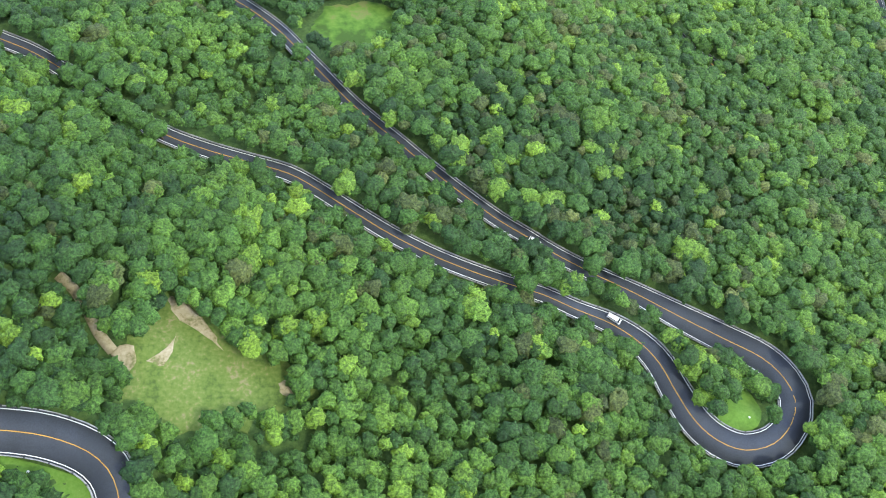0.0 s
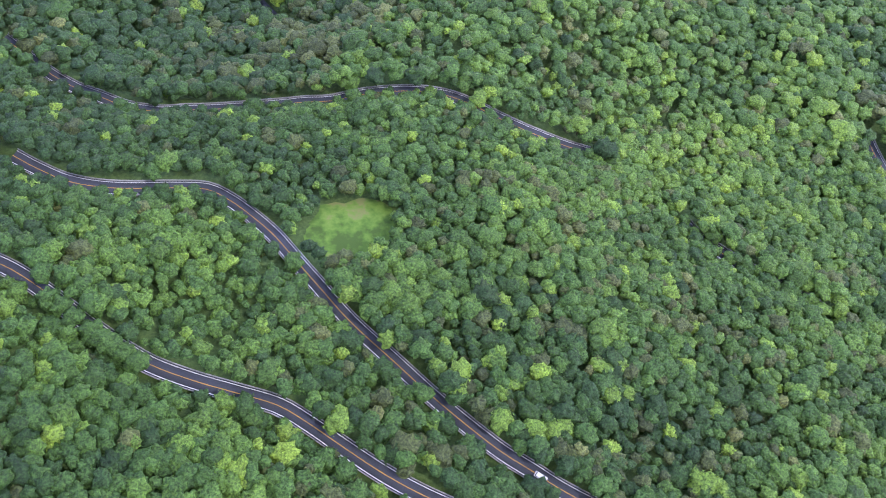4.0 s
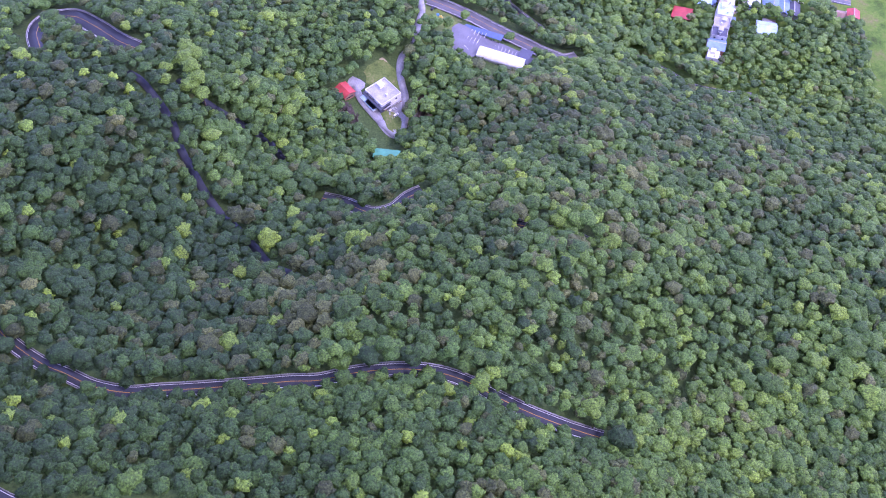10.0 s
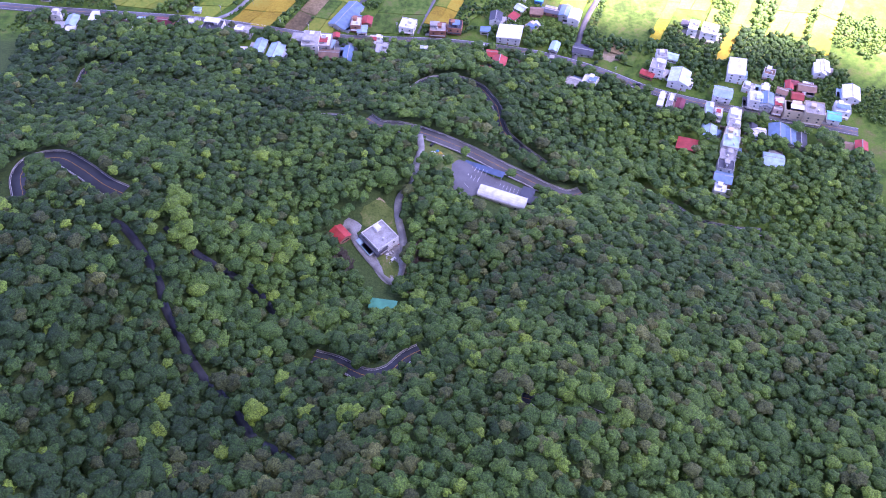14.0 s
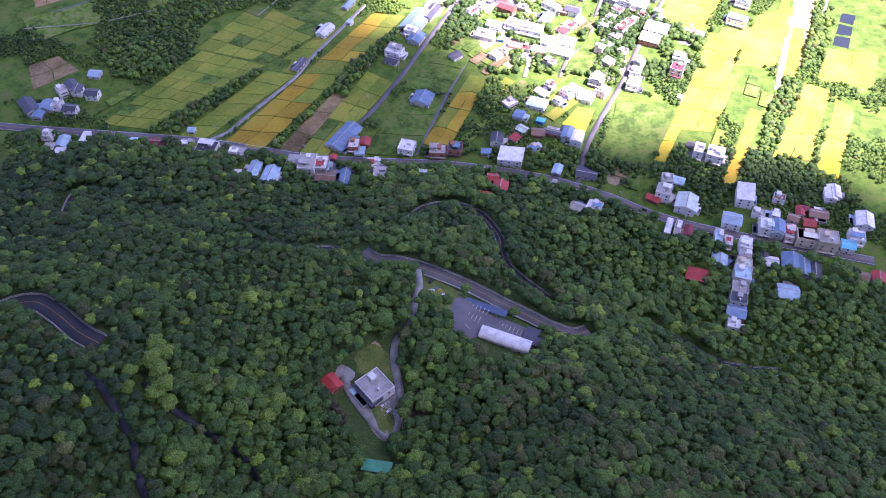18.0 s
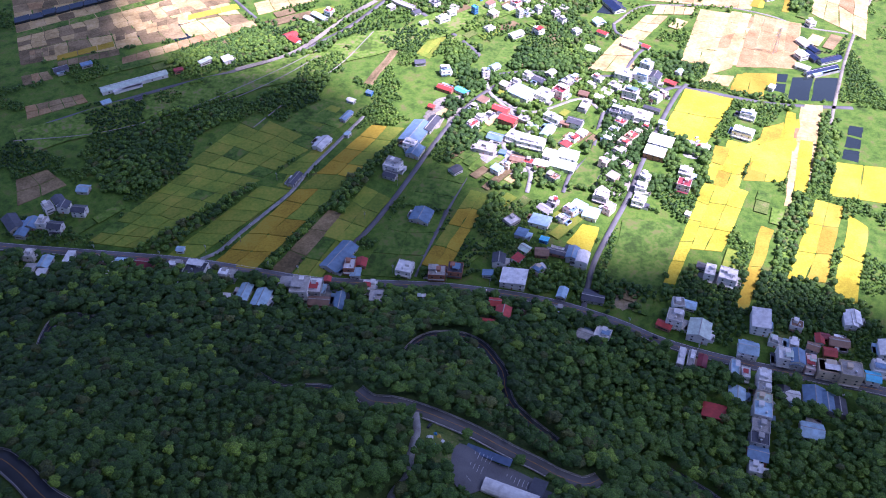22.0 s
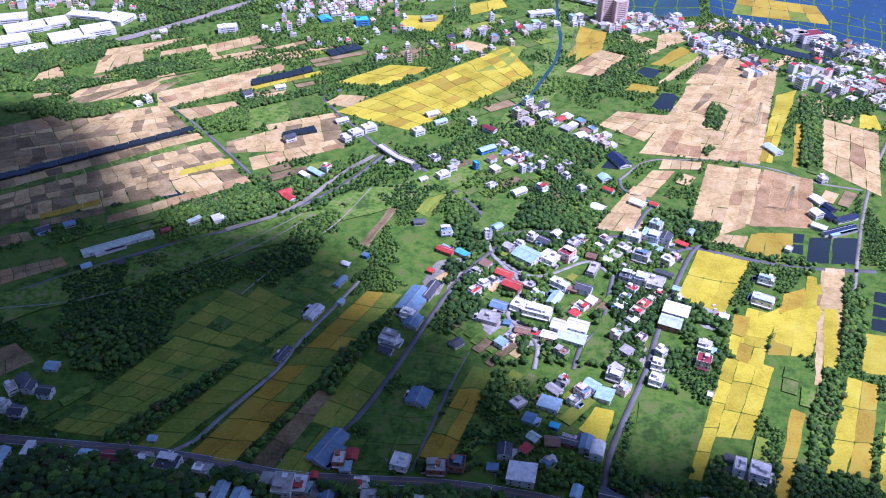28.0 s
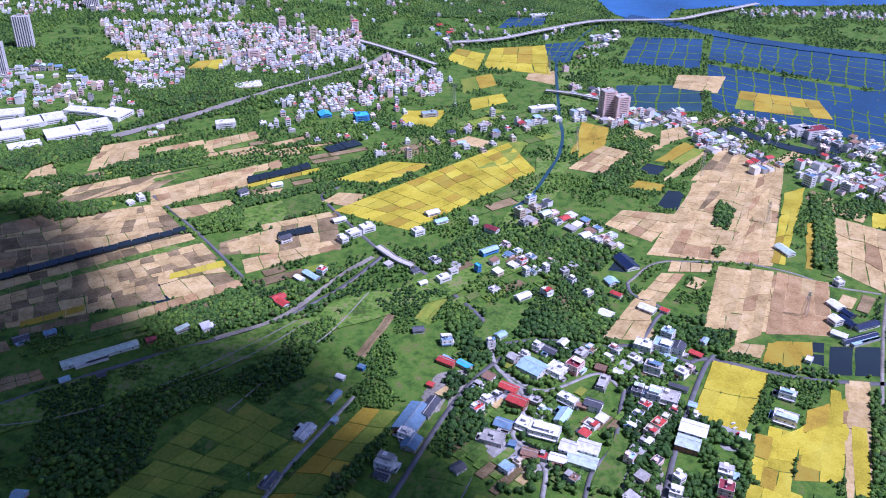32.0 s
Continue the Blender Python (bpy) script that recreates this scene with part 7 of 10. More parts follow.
groves("grove", "dark green trees standing close together on the plain", [[(155.4, 1008.1), (181.8, 1000.0), (189.4, 1028.2), (166.8, 1047.0)]], 4.3, TINY_CROWNS, (2.0, 3.6), 2.4)
groves("grove", "dark green trees standing close together on the plain", [[(439.8, 1221.3), (446.4, 1207.8), (515.7, 1360.8), (511.4, 1395.3)]], 4.3, TINY_CROWNS, (2.0, 3.6), 2.4)
groves("grove", "dark green trees standing close together on the plain", [[(371.0, 906.3), (379.9, 891.6), (417.9, 989.0), (410.4, 997.7)]], 4.3, TINY_CROWNS, (2.0, 3.6), 2.4)
groves("grove", "dark green trees standing close together on the plain", [[(-46.6, 1188.4), (24.9, 1190.8), (96.1, 1277.6), (69.0, 1299.1)]], 4.3, TINY_CROWNS, (2.0, 3.6), 2.4)
groves("grove", "dark green trees standing close together on the plain", [[(-477.6, 1566.7), (-195.3, 1727.0), (-50.9, 1893.9), (-212.4, 1859.7), (-362.6, 1721.6), (-451.3, 1645.8)]], 6.5, SPECK_CROWNS, (2.4, 4.4), 2.4)
groves("grove", "dark green trees standing close together on the plain", [[(-795.6, 1898.3), (-742.8, 1919.3), (-815.3, 2078.3), (-878.5, 2080.5)]], 6.5, SPECK_CROWNS, (2.4, 4.4), 2.4)
groves("grove", "dark green trees standing close together on the plain", [[(-361.9, 1802.2), (-221.0, 1811.5), (-137.9, 1942.5), (-235.2, 1914.2)]], 6.5, SPECK_CROWNS, (2.4, 4.4), 2.4)
groves("grove", "dark green trees standing close together on the plain", [[(-167.8, 2307.2), (369.6, 2374.3), (382.1, 2452.4), (-175.1, 2396.1)]], 6.5, SPECK_CROWNS, (2.4, 4.4), 2.4)
groves("grove", "dark green trees standing close together on the plain", [[(-702.4, 1871.4), (-408.4, 1754.7), (-413.7, 1813.5), (-645.5, 1909.6)]], 6.5, SPECK_CROWNS, (2.4, 4.4), 2.4)


def hedgerows(lo, hi, step, level, label, big=1.0):
    """Bushes and single trees on the ground that is neither field, road nor yard, in natural clusters."""
    x, y = scatter(lo, hi, step)
    g = patch_noise(x, y, 55, 3.3) + 0.5 * patch_noise(x, y, 18, 9.1)
    ok = g > level
    x, y = x[ok], y[ok]
    gap, _ = road_gap(x, y)
    ok = gap > 1.5
    for poly in CROPS + FALLOW + CLEARINGS + WATER_BODIES:
        ok &= ~inside(x, y, poly)
    for px, py, pr in PADS:
        ok &= (x - px) ** 2 + (y - py) ** 2 > (pr + 1) ** 2
    ok &= hill(x, y) < 2.5
    x, y = x[ok], y[ok]
    n = len(x)
    rad = big * rng.uniform(0.9, 2.3, n) * (1 + 0.35 * (y > 1150))
    # distance haze is put into the colour: lighter leaf tint beyond y 1150
    tint = np.clip(0.46 + 0.14 * (y > 1150) + 0.5 * patch_noise(x, y, 70, 5.1) + rng.normal(0, 0.12, n), 0, 0.85)
    co, tri, at = planted(TINY_CROWNS if hi[1] < 1200 else SPECK_CROWNS, x, y, rad * 0.55, rad, tint)
    tagged(new("bushes", big_mesh("bushes", co, tri, LEAF, at)), label, "bushes", kind="stuff")


hedgerows((-520, 640), (480, 1150), 3.3, 0.07, "green bushes and small trees between the fields")
hedgerows((20, 865), (285, 1112), 4.6, -0.30, "green garden trees and shrubs between village houses", 1.9)
hedgerows((-120, 697), (345, 759), 4.6, -0.2, "green garden trees and shrubs between village houses", 1.6)
hedgerows((-800, 1150), (900, 1900), 5.2, 0.02, "green bushes and small trees on the far plain")
hedgerows((-1300, 1900), (1400, 2700), 8.0, -0.22, "green trees and scrub on the distant plain", 1.5)


# ---- buildings ----
def wall_paint(name, c, k=0.12):
    return surface(name, spread(c, k), 0.12, 1.5, 0.8, 0.1, 0.02, vary=0.08)


WALLS = {
    "white": wall_paint("white_wall", (0.72, 0.71, 0.68)), "grey": wall_paint("grey_wall", (0.42, 0.41, 0.39), 0.25),
    "pink": wall_paint("pink_wall", (0.76, 0.57, 0.52)), "cream": wall_paint("cream_wall", (0.62, 0.52, 0.38)),
    "brick": wall_paint("brick_wall", (0.36, 0.17, 0.11), 0.25), "blue": wall_paint("blue_wall", (0.08, 0.25, 0.55)),
    "dark": wall_paint("dark_wall", (0.10, 0.10, 0.13)),
}


def sheet_roof(name, c, metal=0.0, rough=0.5):
    m, nt, b = shader(name, rough, metal, 0.4)
    tc = nt.nodes.new("ShaderNodeTexCoord")
    wv = nt.nodes.new("ShaderNodeTexWave")
    wv.inputs["Scale"].default_value, wv.inputs["Distortion"].default_value = 1.2, 0.3
    nt.links.new(tc.outputs["Object"], wv.inputs["Vector"])
    stain = ramp(nt, place_noise(nt, 0.25, 5.0), spread(c, 0.22))
    oi = nt.nodes.new("ShaderNodeObjectInfo")
    mr = node(nt, "ShaderNodeMapRange")
    mr.inputs["To Min"].default_value, mr.inputs["To Max"].default_value = 0.85, 1.15
    nt.links.new(oi.outputs["Random"], mr.inputs["Value"])
    hs = nt.nodes.new("ShaderNodeHueSaturation")
    nt.links.new(mr.outputs["Result"], hs.inputs["Value"])
    nt.links.new(stain, hs.inputs["Color"])
    nt.links.new(hs.outputs["Color"], b.inputs["Base Color"])
    bump(nt, b, wv.outputs["Fac"], 0.35, 0.05)
    return m


ROOFS = {
    "white": sheet_roof("white_roof", (0.74, 0.74, 0.73)), "grey": surface("concrete_roof", spread((0.40, 0.39, 0.37), 0.3), 0.2, 1.5, 0.9, 0.2, vary=0.2),
    "blue": sheet_roof("blue_roof", (0.16, 0.26, 0.38)), "light_blue": sheet_roof("light_blue_roof", (0.36, 0.52, 0.62)), "red": sheet_roof("red_roof", (0.46, 0.06, 0.05)),
    "maroon": sheet_roof("maroon_roof", (0.22, 0.04, 0.05)), "green": sheet_roof("pale_green_roof", (0.50, 0.60, 0.52)), "dark": sheet_roof("dark_roof", (0.075, 0.080, 0.100)),
    "cyan": sheet_roof("cyan_roof", (0.10, 0.50, 0.72)), "brown": sheet_roof("rusty_roof", (0.25, 0.15, 0.10)),
    "teal": sheet_roof("teal_roof", (0.07, 0.38, 0.22)),
    "solar": surface("solar_panel_roof", spread((0.018, 0.030, 0.075), 0.3), 0.3, 2.0, 0.25, 0.05, spec=0.6),
}
PANE, _nt, _b = shader("window_glass", 0.12, 0.0, 0.6)
_b.inputs["Base Color"].default_value = (0.035, 0.045, 0.055, 1)
STEEL = surface("steel_tank", spread((0.62, 0.63, 0.65), 0.15), 0.5, 4.0, 0.3, 0.05, metal=0.9)


def box_faces(o=0):
    return [[o, o + 1, o + 5, o + 4], [o + 1, o + 2, o + 6, o + 5], [o + 2, o + 3, o + 7, o + 6], [o + 3, o, o + 4, o + 7], [o + 4, o + 5, o + 6, o + 7], [o + 3, o + 2, o + 1, o]]


def block(x0, y0, z0, x1, y1, z1):
    return [(x0, y0, z0), (x1, y0, z0), (x1, y1, z0), (x0, y1, z0), (x0, y0, z1), (x1, y0, z1), (x1, y1, z1), (x0, y1, z1)]


def blocks_mesh(name, boxes, mat):
    v, f = [], []
    for bx in boxes:
        f += box_faces(len(v))
        v += block(*bx)
    return mesh_of(name, v, f, mat)


_shared = {}


def shared(key, make):
    if key not in _shared:
        _shared[key] = make()
    return _shared[key]


def pane_mesh():
    return shared("pane", lambda: mesh_of("window", block(-0.7, -0.05, -0.65, 0.7, 0.03, 0.65), box_faces(), PANE))


def door_mesh(mat):
    return shared("door" + mat.name, lambda: mesh_of("door", block(-0.6, -0.06, 0, 0.6, 0.04, 2.1), box_faces(), mat))


def tank_mesh():
    def make():
        bm = bmesh.new()
        bmesh.ops.create_cone(bm, cap_ends=True, segments=12, radius1=0.75, radius2=0.75, depth=1.7, matrix=pose(0, 0, 1.25))
        bmesh.ops.create_cone(bm, cap_ends=True, segments=12, radius1=0.75, radius2=0.15, depth=0.3, matrix=pose(0, 0, 2.25))
        for q in ((0.5, 0.5), (-0.5, 0.5), (0.5, -0.5), (-0.5, -0.5)):
            bmesh.ops.create_cube(bm, size=1, matrix=pose(q[0], q[1], 0.2) @ Matrix.Diagonal((0.1, 0.1, 0.4, 1)))
        me = bpy.data.meshes.new("water_tank")
        bm.to_mesh(me)
        bm.free()
        me.materials.append(STEEL)
        return me
    return shared("tank", make)


def house(x, y, turn, w, d, floors, roof="flat", wall="white", top="grey", detail=2, label="", name="house", category="house", group=""):
    """A building w wide and d deep on the ground at x, y. roof: flat (parapet, stair hut), gable, shed or barrel sheet."""
    if roof in ("gable", "barrel") and w > d:  # the ridge runs along the longer side
        w, d, turn = d, w, turn + 90
    z = float(land([x], [y])[0])
    r = random.Random(int(x * 31 + y * 17))
    h = floors * 3.1 + (0.3 if floors > 1 else 0.8)
    root = new(name)
    root.matrix_basis = pose(x, y, z - 0.05, 0, 0, turn)
    tagged(root, label, category, group)
    X, Y = w / 2, d / 2
    boxes = [(-X, -Y, -0.6, X, Y, h)]
    if detail > 1 and floors > 1:  # floor bands stand proud
        for k in range(1, floors):
            boxes.append((-X - 0.12, -Y - 0.12, k * 3.1 - 0.15, X + 0.12, Y + 0.12, k * 3.1 + 0.15))
    part("wall", blocks_mesh("wall", boxes, WALLS[wall]), root)
    R = ROOFS[top]
    if roof == "flat":
        t = 0.28
        part("roof", blocks_mesh("roof", [(-X + t, -Y + t, h, X - t, Y - t, h + 0.12)], R), root)
        part("parapet", blocks_mesh("parapet", [(-X, -Y, h, X, -Y + t, h + 0.9), (-X, Y - t, h, X, Y, h + 0.9), (-X, -Y + t, h, -X + t, Y - t, h + 0.9), (X - t, -Y + t, h, X, Y - t, h + 0.9)], WALLS[wall]), root)
        if min(w, d) > 6 and detail:
            cx, cy = r.uniform(-0.25, 0.25) * w, r.uniform(0.0, 0.28) * d
            part("stair_hut", blocks_mesh("stair_hut", [(cx - 1.6, cy - 1.8, h + 0.12, cx + 1.6, cy + 1.8, h + 2.7), (cx - 1.9, cy - 2.1, h + 2.7, cx + 1.9, cy + 2.1, h + 2.9)], WALLS[wall]), root)
            if detail > 1:
                part("water_tank", tank_mesh(), root, "shiny steel water tank", pose(-cx * 0.8 + 0.5, -d * 0.25, h + 0.12))
    elif roof == "gable":
        o, rise = 0.6, 0.22 * min(w, 14)
        v = [(-X - o, -Y - o, h - 0.1), (-X - o, Y + o, h - 0.1), (0, -Y - o, h + rise), (0, Y + o, h + rise), (X + o, -Y - o, h - 0.1), (X + o, Y + o, h - 0.1)]
        v += [(a, b, c - 0.22) for a, b, c in v]
        f = [[0, 2, 3, 1], [2, 4, 5, 3], [7, 9, 8, 6], [9, 11, 10, 8], [0, 6, 8, 2], [2, 8, 10, 4], [1, 3, 9, 7], [3, 5, 11, 9], [0, 1, 7, 6], [4, 10, 11, 5]]
        sheet_top = part("roof", mesh_of("roof", v, f, R), root)
        if detail > 1:
            part("ridge_cap", mesh_of("ridge_cap", [(-0.35, -Y - o, h + rise - 0.02), (0.35, -Y - o, h + rise - 0.02), (0, -Y - o, h + rise + 0.14), (-0.35, Y + o, h + rise - 0.02), (0.35, Y + o, h + rise - 0.02), (0, Y + o, h + rise + 0.14)],
                                           [[0, 1, 2], [3, 5, 4], [0, 2, 5, 3], [2, 1, 4, 5]], ROOFS["grey"]), sheet_top, "dull grey metal ridge cap")
        for q in (-Y, Y):
            part("gable", mesh_of("gable", [(-X, q, h), (X, q, h), (0, q, h + rise - 0.25)], [[0, 1, 2] if q < 0 else [0, 2, 1]], WALLS[wall]), root)
    elif roof == "shed":
        o, rise = 0.5, 0.10 * w
        v = [(-X - o, -Y - o, h), (X + o, -Y - o, h + rise), (X + o, Y + o, h + rise), (-X - o, Y + o, h)]
        v += [(a, b, c - 0.2) for a, b, c in v]
        part("roof", mesh_of("roof", [v[k] for k in (4, 5, 6, 7, 0, 1, 2, 3)], box_faces(), R), root)
        part("upper_wall", mesh_of("upper_wall", [(-X, -Y, h - 0.2), (X, -Y, h - 0.2), (X, -Y, h + rise - 0.2), (-X, Y, h - 0.2), (X, Y, h - 0.2), (X, Y, h + rise - 0.2)], [[0, 1, 2], [3, 5, 4], [1, 4, 5, 2]], WALLS[wall]), root)
    elif roof == "barrel":
        n, o = 8, 0.4
        v, f = [], []
        for k in range(n + 1):
            a = math.pi * k / n
            xx, zz = -math.cos(a) * (X + o), h + math.sin(a) * 0.28 * w
            v += [(xx, -Y - o, zz), (xx, Y + o, zz), (xx * 0.97, -Y - o, zz - 0.2), (xx * 0.97, Y + o, zz - 0.2)]
        for k in range(n):
            a, b = 4 * k, 4 * k + 4
            f += [[a, b, b + 1, a + 1], [a + 2, a + 3, b + 3, b + 2], [a, a + 2, b + 2, b], [a + 1, b + 1, b + 3, a + 3]]
        part("roof", mesh_of("roof", v, f, R), root)
        for q in (-Y, Y):
            arch = [(-math.cos(math.pi * k / n) * X, q, h - 0.2 + math.sin(math.pi * k / n) * 0.26 * w) for k in range(n + 1)]
            part("gable", mesh_of("gable", arch, [list(range(n + 1))], WALLS[wall]), root)
    if detail > 1 and r.random() < 0.75:  # a lean-to against one flank
        sx, aw, ad, ah = r.choice((-1, 1)), r.uniform(2.8, 5.0), d * r.uniform(0.4, 0.85), r.uniform(2.4, 3.4)
        x0, x1 = (X, X + aw) if sx > 0 else (-X - aw, -X)
        y0 = r.uniform(-Y, Y - ad)
        v = block(x0, y0, -0.4, x1, y0 + ad, ah) + block(x0 - 0.3 * (sx < 0), y0 - 0.3, ah, x1 + 0.3 * (sx > 0), y0 + ad + 0.3, ah + 0.12)
        k = 13 if sx > 0 else 12
        v[k] = (v[k][0], v[k][1], ah - 0.25)
        me = mesh_of("lean_to", v, box_faces() + box_faces(8), [WALLS[r.choice(["grey", "white", wall])], ROOFS[r.choice(["white", "light_blue", "grey", "brown", "blue", "dark"])]])
        me.polygons.foreach_set("material_index", [0] * 6 + [1] * 6)
        part("lean_to", me, root)
    if detail > 1 and roof == "flat" and r.random() < 0.55:  # a sheet cover on posts over part of the roof terrace
        cw, cd = w * r.uniform(0.5, 0.9), d * r.uniform(0.4, 0.6)
        x0, y0 = r.uniform(-X, X - cw), r.uniform(-Y, Y - cd)
        v, f = [], []
        for bx in [(x0, y0, h + 2.6, x0 + cw, y0 + cd, h + 2.75)] + [(a, b, h + 0.1, a + 0.12, b + 0.12, h + 2.6) for a in (x0 + 0.1, x0 + cw - 0.25) for b in (y0 + 0.1, y0 + cd - 0.25)]:
            f += box_faces(len(v))
            v += block(*bx)
        part("roof_cover", mesh_of("roof_cover", v, f, ROOFS[r.choice(["light_blue", "white", "green", "grey", "blue", "white", "red"])]), root)
    # windows and doors on the sides that look south, east and west
    sides = [(f, Y if f % 180 == 0 else X, w if f % 180 == 0 else d) for f in (0, 90, 180, 270) if -math.cos(radians(turn + f)) < 0.15]
    for f, reach, span in sides:
        out = pose(0, 0, 0, 0, 0, f) @ pose(0, -reach - 0.03, 0)
        if detail > 1:
            n = max(1, min(3, int(span / 5.4)))
            for fl in range(min(floors, 3)):
                for k in range(n):
                    u = (k + 0.5) / n * span - span / 2
                    if fl == 0 and k == n // 2 and f == sides[0][0]:
                        part("door", door_mesh(WALLS["brick"]), root, "", out @ pose(u, 0, 0))
                    else:
                        part("window", pane_mesh(), root, "", out @ pose(u, 0, fl * 3.1 + 1.7))
        elif detail == 1 and -math.cos(radians(turn + f)) < 0.1:
            for k in range(min(floors, 20)):
                part("window", shared(("row", round(span)), lambda: mesh_of("window_row", block(-span * 0.34, -0.06, 0, span * 0.34, 0.04, 0.9), box_faces(), PANE)), root, "", out @ pose(0, 0, k * 3.1 + 1.1))
    if detail > 1 and roof == "flat" and floors > 1:
        part("awning", blocks_mesh("awning", [(-X * 0.9, -Y - 1.5, 2.75, X * 0.9, -Y - 0.12, 2.9)], R), root)
    return root


house(-321.0, 766.5, -5, 9, 9, 2, "flat", "white", "grey", 2, "two-storey white house with flat roof with parapet", "house", "house")
house(-306.3, 758.2, -5, 9, 13, 1, "gable", "grey", "light_blue", 2, "one-storey grey concrete house with pale blue sheet roof", "house", "house")
house(-303.9, 744.2, -5, 8, 8, 1, "shed", "white", "white", 1, "small white shed with sloping white roof", "shed", "shed")
house(-290.2, 765.5, -5, 6, 14, 1, "shed", "white", "white", 1, "small white shed with sloping white roof", "shed", "shed")
house(-245.5, 761.8, -5, 11, 7, 1, "gable", "white", "light_blue", 1, "small white shed with pale blue sheet roof", "shed", "shed")
house(-227.5, 759.4, -5, 14, 10, 1, "gable", "brick", "maroon", 2, "one-storey brick house with dark red sheet roof", "house", "house")
house(-202.6, 777.1, -5, 6, 5, 1, "gable", "white", "light_blue", 1, "small white shed with pale blue sheet roof", "shed", "shed")
house(-201.4, 755.7, -5, 10, 9, 2, "flat", "grey", "grey", 2, "two-storey grey concrete house with flat roof with parapet", "house", "house")
house(-184.4, 751.5, -10, 17, 14, 2, "flat", "white", "dark", 2, "two-storey white house with flat roof with parapet", "house", "house")
house(-157.9, 746.0, -10, 13, 10, 2, "flat", "grey", "grey", 2, "two-storey grey concrete house with flat roof with parapet", "house", "house")
house(-142.1, 726.4, -11, 9, 19, 1, "gable", "grey", "light_blue", 2, "one-storey grey concrete house with pale blue sheet roof", "house", "house")
house(-127.9, 721.4, -11, 12, 18, 1, "gable", "grey", "light_blue", 2, "one-storey grey concrete house with pale blue sheet roof", "house", "house")
house(-155.0, 721.4, -10, 6, 6, 1, "shed", "white", "white", 1, "small white shed with sloping white roof", "shed", "shed")
house(-111.5, 741.6, -11, 10, 10, 1, "shed", "grey", "grey", 2, "one-storey grey concrete house with sloping grey roof", "house", "house")
house(-98.8, 732.4, -4, 14, 18, 3, "flat", "white", "grey", 2, "three-storey white house with flat roof with parapet", "house", "house")
house(-88.5, 735.1, -4, 12, 16, 2, "flat", "grey", "white", 2, "two-storey grey concrete house with flat roof with parapet", "house", "house")
house(-79.1, 745.4, -4, 5, 5, 1, "gable", "brick", "red", 1, "small brick shed with bright red sheet roof", "shed", "shed")
house(-83.3, 720.2, -4, 16, 9, 1, "gable", "brick", "brown", 2, "one-storey brick house with rusty brown sheet roof", "house", "house")
house(-67.2, 720.6, -4, 7, 18, 1, "gable", "grey", "blue", 2, "one-storey grey concrete house with blue-grey sheet roof", "house", "house")
house(-44.8, 735.9, -3, 11, 11, 2, "flat", "white", "white", 2, "two-storey white house with flat roof with parapet", "house", "house")
house(-38.9, 723.3, -3, 11, 13, 2, "flat", "grey", "grey", 2, "two-storey grey concrete house with flat roof with parapet", "house", "house")
house(-72.1, 771.9, -29, 15, 34, 1, "gable", "grey", "blue", 2, "one-storey grey concrete warehouse with blue-grey sheet roof", "warehouse", "warehouse")
house(-62.6, 759.2, -4, 9, 12, 2, "flat", "brick", "white", 2, "two-storey brick house with flat roof with parapet", "house", "house")
house(-57.3, 753.3, -4, 8, 9, 1, "shed", "white", "light_blue", 1, "small white shed with sloping pale blue roof", "shed", "shed")
house(-17.9, 757.5, -15, 13, 13, 2, "flat", "white", "white", 2, "two-storey white house with flat roof with parapet", "house", "house")
house(8.0, 753.0, -3, 14, 12, 2, "flat", "brick", "grey", 2, "two-storey brick house with flat roof with parapet", "house", "house")
house(-5.5, 823.6, -19, 17, 17, 1, "gable", "grey", "blue", 2, "one-storey grey concrete house with blue-grey sheet roof", "house", "house")
house(-334.2, 806.3, -6, 12, 12, 1, "gable", "grey", "blue", 2, "one-storey grey concrete house with blue-grey sheet roof", "house", "house")
house(-324.8, 806.0, -5, 8, 10, 2, "flat", "white", "grey", 2, "two-storey white house with flat roof with parapet", "house", "house")
house(-311.9, 800.8, -5, 11, 9, 2, "gable", "white", "dark", 2, "two-storey white house with dark sheet roof", "house", "house")
house(-313.2, 826.9, -5, 9, 9, 2, "gable", "white", "dark", 2, "two-storey white house with dark sheet roof", "house", "house")
house(-298.5, 822.0, -5, 11, 9, 2, "gable", "white", "dark", 2, "two-storey white house with dark sheet roof", "house", "house")
house(-304.8, 852.2, -5, 10, 9, 1, "gable", "grey", "light_blue", 2, "one-storey grey concrete house with pale blue sheet roof", "house", "house")
house(-338.4, 794.2, -6, 9, 9, 1, "gable", "grey", "blue", 1, "small grey concrete shed with blue-grey sheet roof", "shed", "shed")
house(58.7, 768.6, -8, 10, 11, 2, "gable", "white", "dark", 2, "two-storey white house with dark sheet roof", "house", "house")
house(49.1, 754.2, -8, 8, 6, 1, "shed", "grey", "blue", 1, "small grey concrete shed with sloping blue-grey roof", "shed", "shed")
house(69.6, 747.6, -13, 20, 17, 2, "shed", "white", "white", 2, "two-storey white house with sloping white roof", "house", "house")
house(52.8, 716.0, -8, 9, 8, 2, "gable", "cream", "red", 2, "two-storey cream-tiled house with bright red sheet roof", "house", "house")
house(58.0, 702.8, -13, 11, 11, 2, "gable", "cream", "red", 2, "two-storey cream-tiled house with bright red sheet roof", "house", "house")
house(45.3, 689.9, -8, 10, 6, 1, "gable", "cream", "red", 1, "small cream-tiled shed with bright red sheet roof", "shed", "shed")
house(22.9, 756.5, -8, 12, 12, 2, "flat", "brick", "dark", 2, "two-storey brick house with flat roof with parapet", "house", "house")
